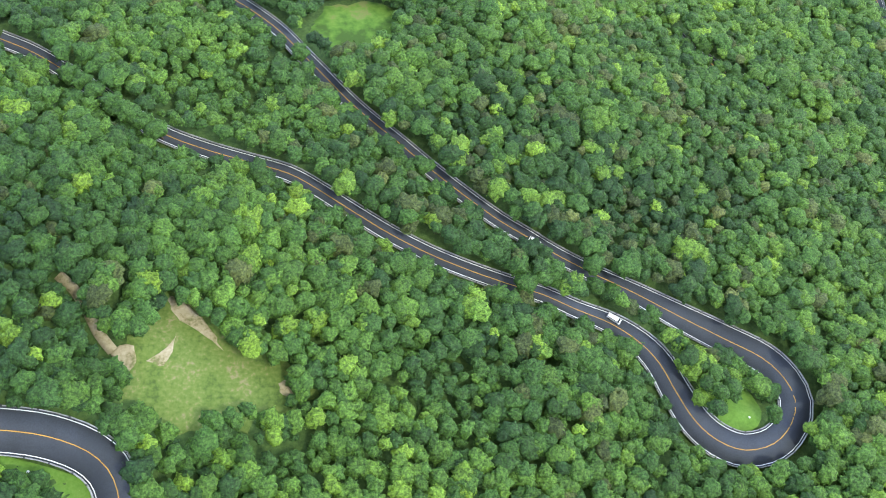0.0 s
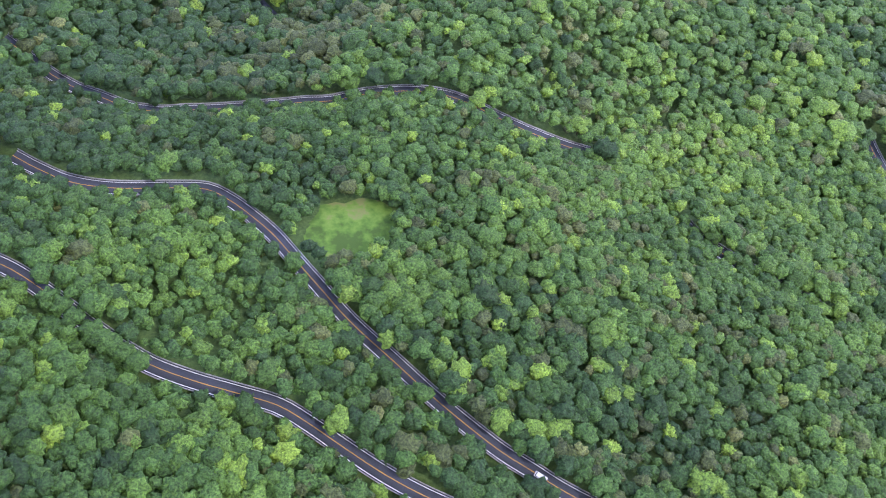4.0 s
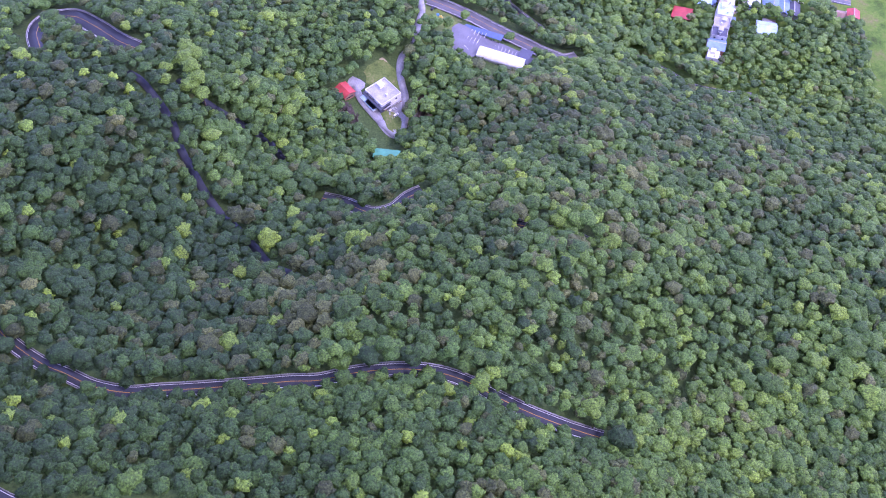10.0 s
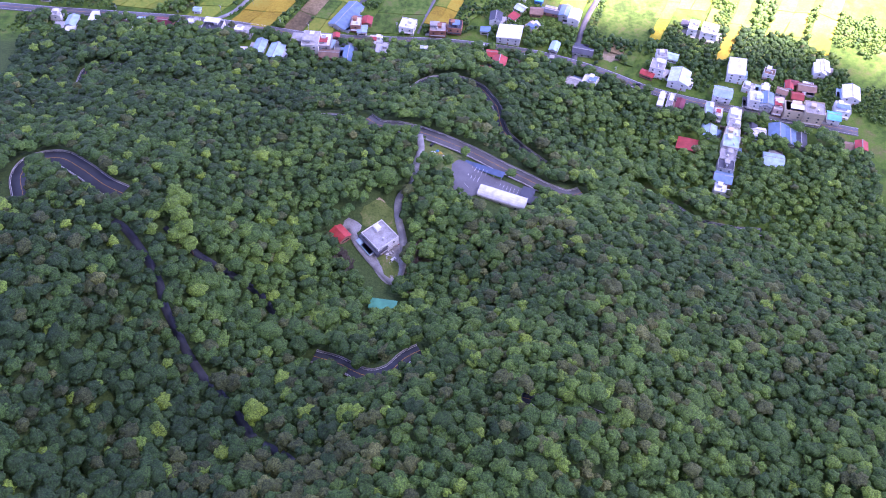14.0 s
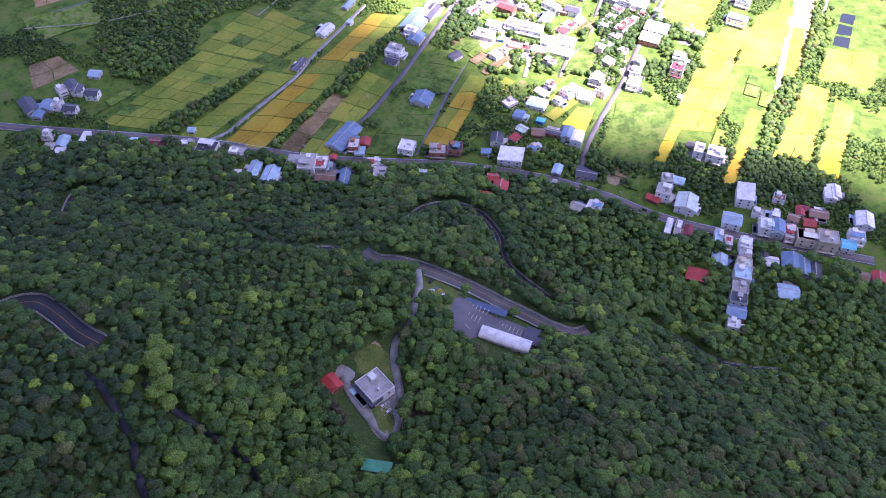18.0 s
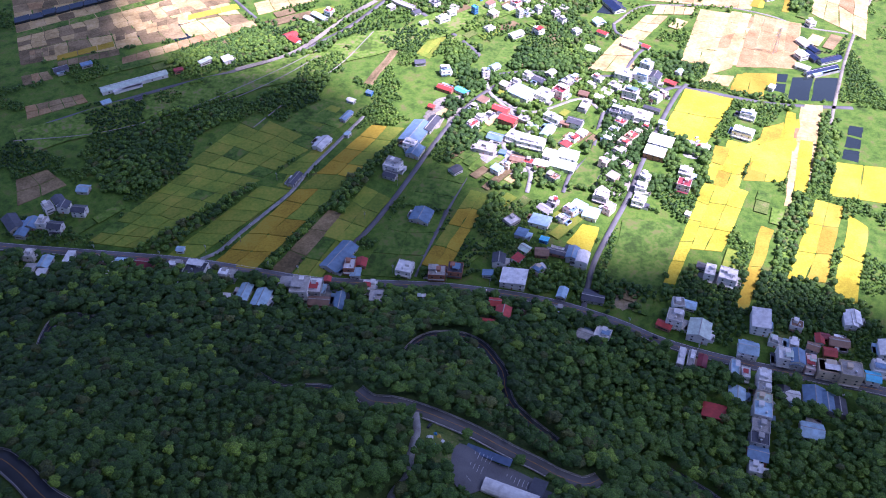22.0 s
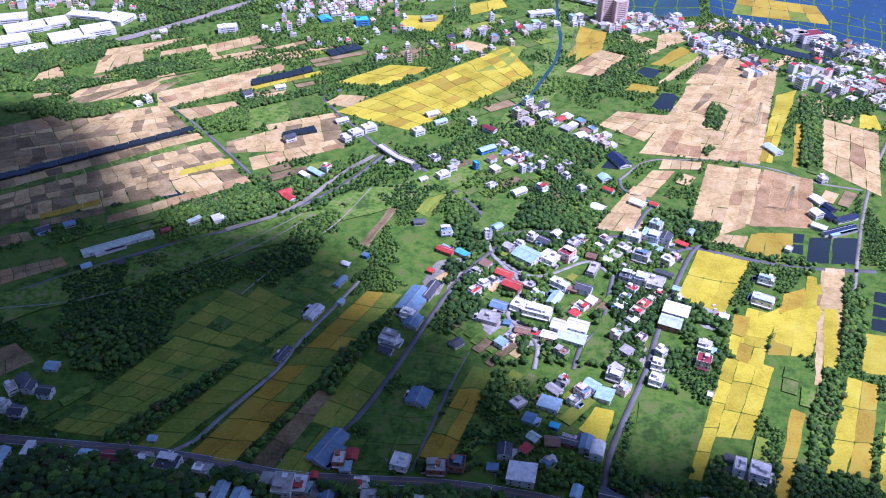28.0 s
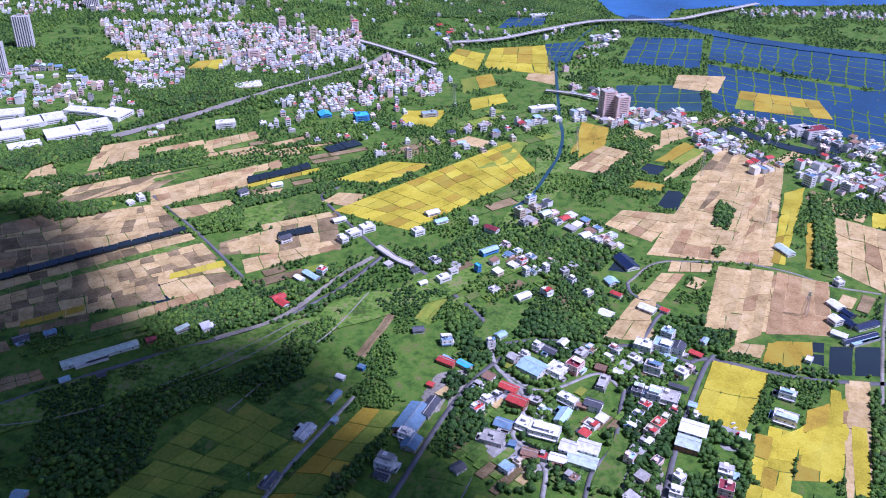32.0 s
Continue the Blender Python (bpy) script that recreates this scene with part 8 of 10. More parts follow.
house(97.3, 818.7, -26, 17, 13, 1, "shed", "white", "light_blue", 2, "one-storey white house with sloping pale blue roof", "house", "house")
house(80.0, 802.9, -26, 9, 10, 1, "shed", "grey", "blue", 2, "one-storey grey concrete house with sloping blue-grey roof", "house", "house")
house(98.7, 795.4, -26, 7, 5, 1, "shed", "blue", "cyan", 1, "small blue shed with sloping cyan roof", "shed", "shed")
house(107.2, 780.1, -18, 15, 6, 1, "gable", "brick", "dark", 2, "one-storey brick house with dark sheet roof", "house", "house")
house(118.2, 782.0, -18, 7, 10, 1, "gable", "grey", "dark", 1, "small grey concrete shed with dark sheet roof", "shed", "shed")
house(120.3, 776.5, -18, 9, 14, 2, "gable", "grey", "blue", 2, "two-storey grey concrete house with blue-grey sheet roof", "house", "house")
house(127.6, 770.3, -18, 10, 14, 2, "barrel", "white", "white", 2, "two-storey white house with curved white roof", "house", "house")
house(107.4, 733.3, -20, 7, 11, 1, "gable", "grey", "light_blue", 1, "small grey concrete shed with pale blue sheet roof", "shed", "shed")
house(131.1, 728.8, -15, 17, 8, 1, "gable", "grey", "dark", 2, "one-storey grey concrete house with dark sheet roof", "house", "house")
house(142.8, 829.5, -27, 13, 14, 1, "shed", "white", "light_blue", 2, "one-storey white house with sloping pale blue roof", "house", "house")
house(154.3, 851.1, -27, 13, 10, 2, "flat", "grey", "grey", 2, "two-storey grey concrete house with flat roof with parapet", "house", "house")
house(187.8, 846.4, -27, 11, 11, 2, "flat", "white", "white", 2, "two-storey white house with flat roof with parapet", "house", "house")
house(192.9, 865.1, -23, 10, 10, 2, "flat", "white", "white", 2, "two-storey white house with flat roof with parapet", "house", "house")
house(238.0, 887.3, -23, 12, 12, 2, "flat", "white", "white", 2, "two-storey white house with flat roof with parapet", "house", "house")
house(231.7, 866.8, -23, 12, 11, 3, "flat", "pink", "maroon", 2, "three-storey pink-tiled house with flat roof with parapet", "house", "house")
house(228.0, 830.4, -27, 5, 6, 1, "flat", "white", "white", 1, "small white shed with flat roof with parapet", "shed", "shed")
house(229.1, 755.3, -21, 8, 13, 3, "flat", "white", "white", 2, "three-storey white house with flat roof with parapet", "house", "house")
house(242.4, 750.7, -21, 14, 14, 3, "flat", "white", "white", 2, "three-storey white house with flat roof with parapet", "house", "house")
house(226.2, 766.0, -26, 8, 6, 1, "gable", "grey", "dark", 1, "small grey concrete shed with dark sheet roof", "shed", "shed")
house(190.2, 704.9, -21, 12, 12, 3, "flat", "white", "grey", 2, "three-storey white house with flat roof with parapet", "house", "house")
house(181.9, 700.9, -30, 11, 6, 1, "gable", "brick", "red", 1, "small brick shed with bright red sheet roof", "shed", "shed")
house(206.9, 694.5, -21, 16, 17, 2, "gable", "white", "green", 2, "two-storey white house with pale green sheet roof", "house", "house")
house(206.3, 721.9, -21, 9, 8, 1, "gable", "white", "light_blue", 1, "small white shed with pale blue sheet roof", "shed", "shed")
house(132.2, 688.0, -25, 12, 11, 2, "flat", "white", "white", 2, "two-storey white house with flat roof with parapet", "house", "house")
house(118.9, 688.4, -25, 11, 9, 1, "gable", "grey", "grey", 2, "one-storey grey concrete house with grey sheet roof", "house", "house")
house(255.7, 703.2, -16, 13, 20, 3, "shed", "white", "white", 2, "three-storey white house with sloping white roof", "house", "house")
house(239.4, 676.7, -16, 14, 12, 2, "gable", "white", "light_blue", 2, "two-storey white house with pale blue sheet roof", "house", "house")
house(187.6, 667.7, -21, 5, 17, 2, "flat", "white", "white", 2, "two-storey white house with flat roof with parapet", "house", "house")
house(194.4, 665.9, -21, 5, 16, 2, "flat", "white", "grey", 2, "two-storey white house with flat roof with parapet", "house", "house")
house(203.2, 666.1, -21, 6, 11, 1, "gable", "brick", "maroon", 1, "small brick shed with dark red sheet roof", "shed", "shed")
house(263.8, 668.8, -14, 10, 12, 3, "flat", "white", "white", 2, "three-storey white house with flat roof with parapet", "house", "house")
house(272.2, 666.7, -14, 10, 13, 3, "gable", "white", "blue", 2, "three-storey white house with blue-grey sheet roof", "house", "house")
house(282.5, 665.3, -14, 7, 11, 2, "flat", "pink", "brown", 2, "two-storey pink-tiled house with flat roof with parapet", "house", "house")
house(292.1, 657.2, -13, 15, 12, 3, "flat", "cream", "grey", 2, "three-storey cream-tiled house with flat roof with parapet", "house", "house")
house(306.3, 653.1, -13, 15, 14, 4, "flat", "cream", "grey", 2, "four-storey cream-tiled house with flat roof with parapet", "house", "house")
house(300.7, 675.3, -13, 9, 8, 1, "gable", "brick", "red", 1, "small brick shed with bright red sheet roof", "shed", "shed")
house(329.8, 708.1, -13, 10, 13, 2, "gable", "white", "white", 2, "two-storey white house with white sheet roof", "house", "house")
house(312.2, 685.2, -13, 12, 8, 1, "gable", "brick", "brown", 2, "one-storey brick house with rusty brown sheet roof", "house", "house")
house(302.1, 690.9, -13, 6, 5, 1, "gable", "brick", "maroon", 1, "small brick shed with dark red sheet roof", "shed", "shed")
house(242.7, 648.5, -16, 9, 12, 3, "flat", "white", "white", 2, "three-storey white house with flat roof with parapet", "house", "house")
house(239.6, 637.9, -16, 9, 7, 3, "flat", "white", "grey", 2, "three-storey white house with flat roof with parapet", "house", "house")
house(236.7, 629.3, -16, 11, 8, 3, "flat", "cream", "green", 2, "three-storey cream-tiled house with flat roof with parapet", "house", "house")
house(233.2, 619.3, -16, 12, 13, 3, "flat", "white", "light_blue", 2, "three-storey white house with flat roof with parapet", "house", "house")
house(228.0, 606.1, -16, 12, 11, 3, "flat", "grey", "grey", 2, "three-storey grey concrete house with flat roof with parapet", "house", "house")
house(224.4, 595.7, -16, 12, 10, 3, "flat", "grey", "dark", 2, "three-storey grey concrete house with flat roof with parapet", "house", "house")
house(221.0, 586.2, -16, 13, 11, 2, "gable", "brick", "blue", 2, "two-storey brick house with blue-grey sheet roof", "house", "house")
house(216.7, 575.0, -16, 9, 8, 2, "flat", "white", "white", 2, "two-storey white house with flat roof with parapet", "house", "house")
house(224.8, 658.5, -16, 6, 14, 2, "flat", "white", "light_blue", 2, "two-storey white house with flat roof with parapet", "house", "house")
house(231.2, 653.4, -16, 6, 10, 2, "flat", "white", "white", 2, "two-storey white house with flat roof with parapet", "house", "house")
house(220.9, 636.1, -16, 11, 12, 1, "gable", "grey", "light_blue", 2, "one-storey grey concrete house with pale blue sheet roof", "house", "house")
house(259.5, 635.5, -14, 11, 9, 1, "gable", "white", "white", 2, "one-storey white house with white sheet roof", "house", "house")
house(254.8, 639.0, -14, 9, 9, 1, "gable", "grey", "dark", 1, "small grey concrete shed with dark sheet roof", "shed", "shed")
house(275.9, 635.0, -14, 15, 16, 1, "gable", "grey", "blue", 2, "one-storey grey concrete house with blue-grey sheet roof", "house", "house")
house(282.9, 629.1, -13, 12, 16, 1, "gable", "grey", "blue", 2, "one-storey grey concrete house with blue-grey sheet roof", "house", "house")
house(290.8, 626.0, -13, 9, 15, 1, "gable", "grey", "dark", 2, "one-storey grey concrete house with dark sheet roof", "house", "house")
house(264.6, 606.2, -14, 15, 13, 1, "gable", "grey", "light_blue", 2, "one-storey grey concrete house with pale blue sheet roof", "house", "house")
house(263.3, 671.5, -14, 8, 10, 2, "flat", "white", "white", 2, "two-storey white house with flat roof with parapet", "house", "house")
house(271.6, 665.7, -14, 9, 11, 2, "gable", "grey", "blue", 2, "two-storey grey concrete house with blue-grey sheet roof", "house", "house")
house(281.1, 662.5, -14, 7, 12, 2, "flat", "pink", "white", 2, "two-storey pink-tiled house with flat roof with parapet", "house", "house")
house(291.5, 657.7, -13, 13, 11, 3, "flat", "cream", "grey", 2, "three-storey cream-tiled house with flat roof with parapet", "house", "house")
house(307.7, 656.2, -13, 15, 13, 3, "flat", "cream", "grey", 2, "three-storey cream-tiled house with flat roof with parapet", "house", "house")
house(323.3, 651.3, -15, 10, 9, 2, "gable", "white", "cyan", 2, "two-storey white house with cyan sheet roof", "house", "house")
house(332.6, 659.7, -15, 12, 12, 2, "flat", "white", "white", 2, "two-storey white house with flat roof with parapet", "house", "house")
house(344.4, 676.7, -15, 13, 15, 2, "gable", "white", "white", 2, "two-storey white house with white sheet roof", "house", "house")
house(326.3, 705.1, -13, 9, 12, 2, "gable", "white", "white", 2, "two-storey white house with white sheet roof", "house", "house")
house(310.3, 685.0, -13, 13, 9, 1, "gable", "brick", "brown", 2, "one-storey brick house with rusty brown sheet roof", "house", "house")
house(297.2, 688.1, -13, 6, 9, 1, "gable", "white", "red", 1, "small white shed with bright red sheet roof", "shed", "shed")
house(327.8, 621.1, -15, 11, 8, 1, "gable", "brick", "brown", 1, "small brick shed with rusty brown sheet roof", "shed", "shed")
house(335.7, 619.0, -15, 9, 9, 2, "gable", "white", "red", 2, "two-storey white house with bright red sheet roof", "house", "house")
house(200.8, 621.2, -21, 15, 12, 1, "shed", "brick", "red", 2, "one-storey brick house with sloping bright red roof", "house", "house")
house(96.5, 1016.7, -40, 24, 20, 2, "gable", "white", "light_blue", 2, "two-storey white house with pale blue sheet roof", "house", "house")
house(118.4, 1014.2, -40, 17, 17, 2, "flat", "white", "white", 2, "two-storey white house with flat roof with parapet", "house", "house")
house(135.8, 1018.6, -40, 13, 14, 3, "flat", "pink", "maroon", 2, "three-storey pink-tiled house with flat roof with parapet", "house", "house")
house(145.2, 1039.5, -40, 9, 13, 2, "flat", "grey", "grey", 2, "two-storey grey concrete house with flat roof with parapet", "house", "house")
house(116.1, 1045.2, -40, 14, 9, 1, "gable", "grey", "dark", 2, "one-storey grey concrete house with dark sheet roof", "house", "house")
house(104.6, 1049.2, -40, 9, 9, 2, "flat", "white", "grey", 2, "two-storey white house with flat roof with parapet", "house", "house")
house(90.2, 1034.8, -40, 9, 8, 2, "flat", "white", "grey", 2, "two-storey white house with flat roof with parapet", "house", "house")
house(72.5, 989.2, -31, 17, 9, 1, "gable", "brick", "red", 2, "one-storey brick house with bright red sheet roof", "house", "house")
house(78.5, 968.7, -31, 17, 11, 2, "gable", "brick", "red", 2, "two-storey brick house with bright red sheet roof", "house", "house")
house(94.3, 971.8, -31, 11, 8, 1, "flat", "grey", "grey", 1, "small grey concrete shed with flat roof with parapet", "shed", "shed")
house(83.4, 939.8, -31, 15, 14, 2, "flat", "white", "white", 2, "two-storey white house with flat roof with parapet", "house", "house")
house(98.3, 931.5, -21, 26, 14, 2, "flat", "white", "white", 2, "two-storey white house with flat roof with parapet", "house", "house")
house(116.7, 952.0, -31, 9, 19, 1, "gable", "white", "light_blue", 2, "one-storey white house with pale blue sheet roof", "house", "house")
house(123.3, 972.4, -40, 18, 9, 2, "flat", "white", "white", 2, "two-storey white house with flat roof with parapet", "house", "house")
house(133.9, 966.3, -25, 11, 6, 1, "gable", "brick", "brown", 1, "small brick shed with rusty brown sheet roof", "shed", "shed")
house(144.8, 965.4, -25, 15, 10, 2, "gable", "white", "dark", 2, "two-storey white house with dark sheet roof", "house", "house")
house(158.6, 997.6, -25, 9, 22, 1, "flat", "grey", "grey", 2, "one-storey grey concrete house with flat roof with parapet", "house", "house")
house(160.9, 1020.6, -25, 10, 8, 1, "gable", "brick", "brown", 1, "small brick shed with rusty brown sheet roof", "shed", "shed")
house(208.6, 1017.6, -28, 16, 11, 3, "flat", "white", "grey", 2, "three-storey white house with flat roof with parapet", "house", "house")
house(206.7, 1051.8, -28, 17, 13, 3, "flat", "white", "white", 2, "three-storey white house with flat roof with parapet", "house", "house")
house(225.7, 1052.9, -28, 18, 15, 3, "flat", "white", "light_blue", 2, "three-storey white house with flat roof with parapet", "house", "house")
house(239.4, 1048.3, -28, 12, 13, 3, "gable", "white", "dark", 2, "three-storey white house with dark sheet roof", "house", "house")
house(256.7, 1045.1, -38, 12, 6, 1, "gable", "brick", "red", 1, "small brick shed with bright red sheet roof", "shed", "shed")
house(269.0, 1062.1, -38, 5, 9, 2, "gable", "white", "light_blue", 2, "two-storey white house with pale blue sheet roof", "house", "house")
house(188.5, 986.7, -25, 11, 12, 2, "flat", "grey", "dark", 2, "two-storey grey concrete house with flat roof with parapet", "house", "house")
house(194.8, 983.1, -25, 7, 11, 2, "flat", "white", "blue", 2, "two-storey white house with flat roof with parapet", "house", "house")
house(201.8, 980.1, -25, 12, 14, 3, "flat", "white", "white", 2, "three-storey white house with flat roof with parapet", "house", "house")
house(214.4, 977.5, -25, 17, 17, 2, "flat", "white", "grey", 2, "two-storey white house with flat roof with parapet", "house", "house")
house(226.9, 993.6, -28, 17, 5, 1, "gable", "grey", "dark", 1, "small grey concrete shed with dark sheet roof", "shed", "shed")
house(64.7, 940.5, -25, 15, 11, 1, "gable", "grey", "blue", 2, "one-storey grey concrete house with blue-grey sheet roof", "house", "house")
house(54.6, 923.5, -21, 19, 15, 1, "flat", "grey", "grey", 2, "one-storey grey concrete house with flat roof with parapet", "house", "house")
house(70.2, 916.8, -21, 6, 6, 1, "shed", "blue", "blue", 1, "small blue shed with sloping blue-grey roof", "shed", "shed")
house(116.1, 911.2, -23, 14, 13, 2, "gable", "white", "white", 2, "two-storey white house with white sheet roof", "house", "house")
house(132.0, 911.2, -23, 18, 14, 2, "gable", "white", "white", 2, "two-storey white house with white sheet roof", "house", "house")
house(106.0, 900.1, -21, 14, 9, 1, "gable", "white", "white", 2, "one-storey white house with white sheet roof", "house", "house")
house(125.4, 898.5, -23, 24, 13, 1, "gable", "white", "green", 2, "one-storey white house with pale green sheet roof", "house", "house")
house(83.7, 906.8, -21, 13, 9, 1, "gable", "brick", "brown", 2, "one-storey brick house with rusty brown sheet roof", "house", "house")
house(93.0, 903.1, -21, 10, 8, 1, "flat", "grey", "red", 1, "small grey concrete shed with flat roof with parapet", "shed", "shed")
house(225.2, 936.0, -25, 22, 17, 2, "gable", "white", "white", 2, "two-storey white house with white sheet roof", "house", "house")
house(215.9, 918.7, -25, 19, 15, 2, "gable", "brick", "green", 2, "two-storey brick house with pale green sheet roof", "house", "house")
house(232.3, 966.9, -25, 7, 6, 2, "gable", "white", "light_blue", 2, "two-storey white house with pale blue sheet roof", "house", "house")
house(232.5, 954.6, -25, 7, 7, 1, "flat", "white", "white", 1, "small white shed with flat roof with parapet", "shed", "shed")
house(322.6, 984.2, -28, 15, 9, 2, "flat", "white", "white", 2, "two-storey white house with flat roof with parapet", "house", "house")
house(309.3, 952.7, -28, 20, 13, 2, "flat", "white", "white", 2, "two-storey white house with flat roof with parapet", "house", "house")
house(267.1, 930.1, -25, 8, 7, 1, "gable", "white", "white", 1, "small white shed with white sheet roof", "shed", "shed")
house(415.6, 1104.1, 22, 11, 11, 2, "gable", "white", "white", 1, "two-storey white house with white sheet roof", "house", "house")
house(428.1, 1104.7, 22, 9, 19, 1, "gable", "dark", "solar", 1, "one-storey dark house with solar panel sheet roof", "house", "house")
house(410.1, 1080.8, -38, 15, 8, 1, "gable", "white", "white", 1, "one-storey white house with white sheet roof", "house", "house")
house(428.8, 1075.4, 22, 42, 6, 1, "gable", "white", "solar", 2, "one-storey white house with solar panel sheet roof", "house", "house")
house(445.6, 1098.0, 22, 28, 8, 1, "gable", "white", "solar", 1, "one-storey white house with solar panel sheet roof", "house", "house")
house(363.0, 1038.3, -38, 6, 9, 1, "flat", "white", "white", 1, "small white shed with flat roof with parapet", "shed", "shed")
house(428.8, 1134.3, 22, 11, 16, 1, "gable", "white", "white", 1, "one-storey white house with white sheet roof", "house", "house")
house(435.2, 1118.5, 22, 8, 13, 1, "gable", "dark", "solar", 1, "one-storey dark house with solar panel sheet roof", "house", "house")
house(450.5, 1179.3, 22, 9, 9, 2, "flat", "white", "white", 1, "two-storey white house with flat roof with parapet", "house", "house")
house(-151.9, 1118.8, -43, 14, 9, 1, "gable", "white", "red", 1, "one-storey white house with bright red sheet roof", "house", "house")
house(-141.6, 1167.6, -43, 12, 6, 1, "gable", "white", "white", 1, "small white shed with white sheet roof", "shed", "shed")
house(-129.5, 1173.4, -43, 22, 7, 1, "gable", "grey", "light_blue", 1, "one-storey grey concrete house with pale blue sheet roof", "house", "house")
house(-118.9, 1182.2, -31, 9, 9, 2, "flat", "white", "red", 1, "two-storey white house with flat roof with parapet", "house", "house")
house(-219.5, 1074.6, 29, 9, 12, 1, "shed", "white", "white", 2, "one-storey white house with sloping white roof", "house", "house")
house(-291.6, 1036.3, 32, 34, 9, 1, "gable", "white", "green", 2, "one-storey white house with pale green sheet roof", "house", "house")
house(-318.2, 1019.5, 32, 40, 10, 1, "gable", "white", "green", 2, "one-storey white warehouse with pale green sheet roof", "warehouse", "warehouse")
house(-266.3, 1051.3, 29, 9, 6, 1, "gable", "brick", "maroon", 1, "small brick shed with dark red sheet roof", "shed", "shed")
house(-324.6, 989.3, 35, 9, 7, 1, "gable", "grey", "light_blue", 1, "small grey concrete shed with pale blue sheet roof", "shed", "shed")
house(-294.5, 996.6, 32, 7, 6, 1, "gable", "grey", "dark", 1, "small grey concrete shed with dark sheet roof", "shed", "shed")
house(-365.5, 1059.4, 32, 11, 7, 1, "gable", "grey", "blue", 1, "small grey concrete shed with blue-grey sheet roof", "shed", "shed")
house(-388.8, 1048.5, 35, 14, 9, 1, "gable", "grey", "dark", 2, "one-storey grey concrete house with dark sheet roof", "house", "house")
house(66.8, 1232.3, 35, 22, 9, 2, "gable", "blue", "light_blue", 1, "two-storey blue house with pale blue sheet roof", "house", "house")
house(52.2, 1191.5, 35, 5, 7, 3, "flat", "blue", "cyan", 1, "three-storey blue house with flat roof with parapet", "house", "house")
house(98.2, 1140.6, 35, 17, 9, 1, "gable", "white", "white", 1, "one-storey white house with white sheet roof", "house", "house")
house(128.1, 1195.0, 35, 6, 7, 3, "flat", "white", "white", 1, "three-storey white house with flat roof with parapet", "house", "house")
house(105.3, 1187.5, 35, 6, 7, 3, "flat", "white", "white", 1, "three-storey white house with flat roof with parapet", "house", "house")
house(148.3, 1189.7, 35, 9, 7, 2, "flat", "grey", "grey", 1, "two-storey grey concrete house with flat roof with parapet", "house", "house")
house(14.5, 1171.7, 35, 15, 9, 2, "flat", "white", "white", 1, "two-storey white house with flat roof with parapet", "house", "house")
house(-8.1, 1162.9, 35, 9, 6, 1, "gable", "white", "white", 1, "small white shed with white sheet roof", "shed", "shed")
house(25.1, 1185.7, 35, 10, 6, 2, "flat", "white", "grey", 1, "two-storey white house with flat roof with parapet", "house", "house")
house(-11.0, 1076.1, 11, 11, 8, 1, "gable", "grey", "dark", 1, "small grey concrete shed with dark sheet roof", "shed", "shed")
house(16.9, 1057.7, 11, 11, 10, 2, "flat", "white", "blue", 2, "two-storey white house with flat roof with parapet", "house", "house")
house(16.7, 1025.4, -31, 17, 8, 1, "gable", "brick", "red", 2, "one-storey brick house with bright red sheet roof", "house", "house")
house(33.5, 1021.2, -40, 14, 7, 1, "gable", "grey", "cyan", 2, "one-storey grey concrete house with cyan sheet roof", "house", "house")
house(59.4, 1051.3, 11, 8, 7, 3, "flat", "white", "grey", 2, "three-storey white house with flat roof with parapet", "house", "house")
house(2.2, 991.2, -31, 6, 5, 1, "gable", "brick", "red", 1, "small brick shed with bright red sheet roof", "shed", "shed")
house(-12.8, 946.0, -25, 20, 36, 1, "gable", "grey", "blue", 2, "one-storey grey concrete warehouse with blue-grey sheet roof", "warehouse", "warehouse")
house(1.5, 960.4, -25, 10, 26, 1, "gable", "grey", "dark", 2, "one-storey grey concrete house with dark sheet roof", "house", "house")
house(-12.8, 916.0, -23, 13, 16, 1, "gable", "grey", "blue", 2, "one-storey grey concrete house with blue-grey sheet roof", "house", "house")
house(-17.8, 925.3, -23, 12, 9, 2, "flat", "white", "white", 2, "two-storey white house with flat roof with parapet", "house", "house")
house(-32.8, 891.9, -24, 15, 13, 2, "flat", "white", "white", 2, "two-storey white house with flat roof with parapet", "house", "house")
house(-34.8, 879.4, -24, 12, 8, 1, "gable", "grey", "dark", 2, "one-storey grey concrete house with dark sheet roof", "house", "house")
house(-101.6, 926.4, -27, 10, 19, 1, "gable", "white", "white", 2, "one-storey white house with white sheet roof", "house", "house")
house(-79.6, 999.7, -27, 8, 5, 1, "gable", "white", "white", 1, "small white shed with white sheet roof", "shed", "shed")
house(-82.1, 971.7, -27, 6, 16, 1, "gable", "grey", "blue", 2, "one-storey grey concrete house with blue-grey sheet roof", "house", "house")
house(-61.8, 1014.8, -27, 6, 5, 1, "gable", "blue", "blue", 1, "small blue shed with blue-grey sheet roof", "shed", "shed")
house(-121.0, 871.6, -22, 6, 18, 1, "gable", "grey", "dark", 2, "one-storey grey concrete house with dark sheet roof", "house", "house")
house(-78.9, 942.3, -27, 5, 6, 1, "shed", "white", "light_blue", 1, "small white shed with sloping pale blue roof", "shed", "shed")
house(222.5, 1215.5, 22, 16, 30, 1, "gable", "white", "solar", 1, "one-storey white warehouse with solar panel sheet roof", "warehouse", "warehouse")
house(198.2, 1173.4, 22, 12, 12, 1, "gable", "white", "light_blue", 1, "one-storey white house with pale blue sheet roof", "house", "house")
house(168.0, 1146.3, 35, 9, 8, 2, "flat", "white", "white", 1, "two-storey white house with flat roof with parapet", "house", "house")
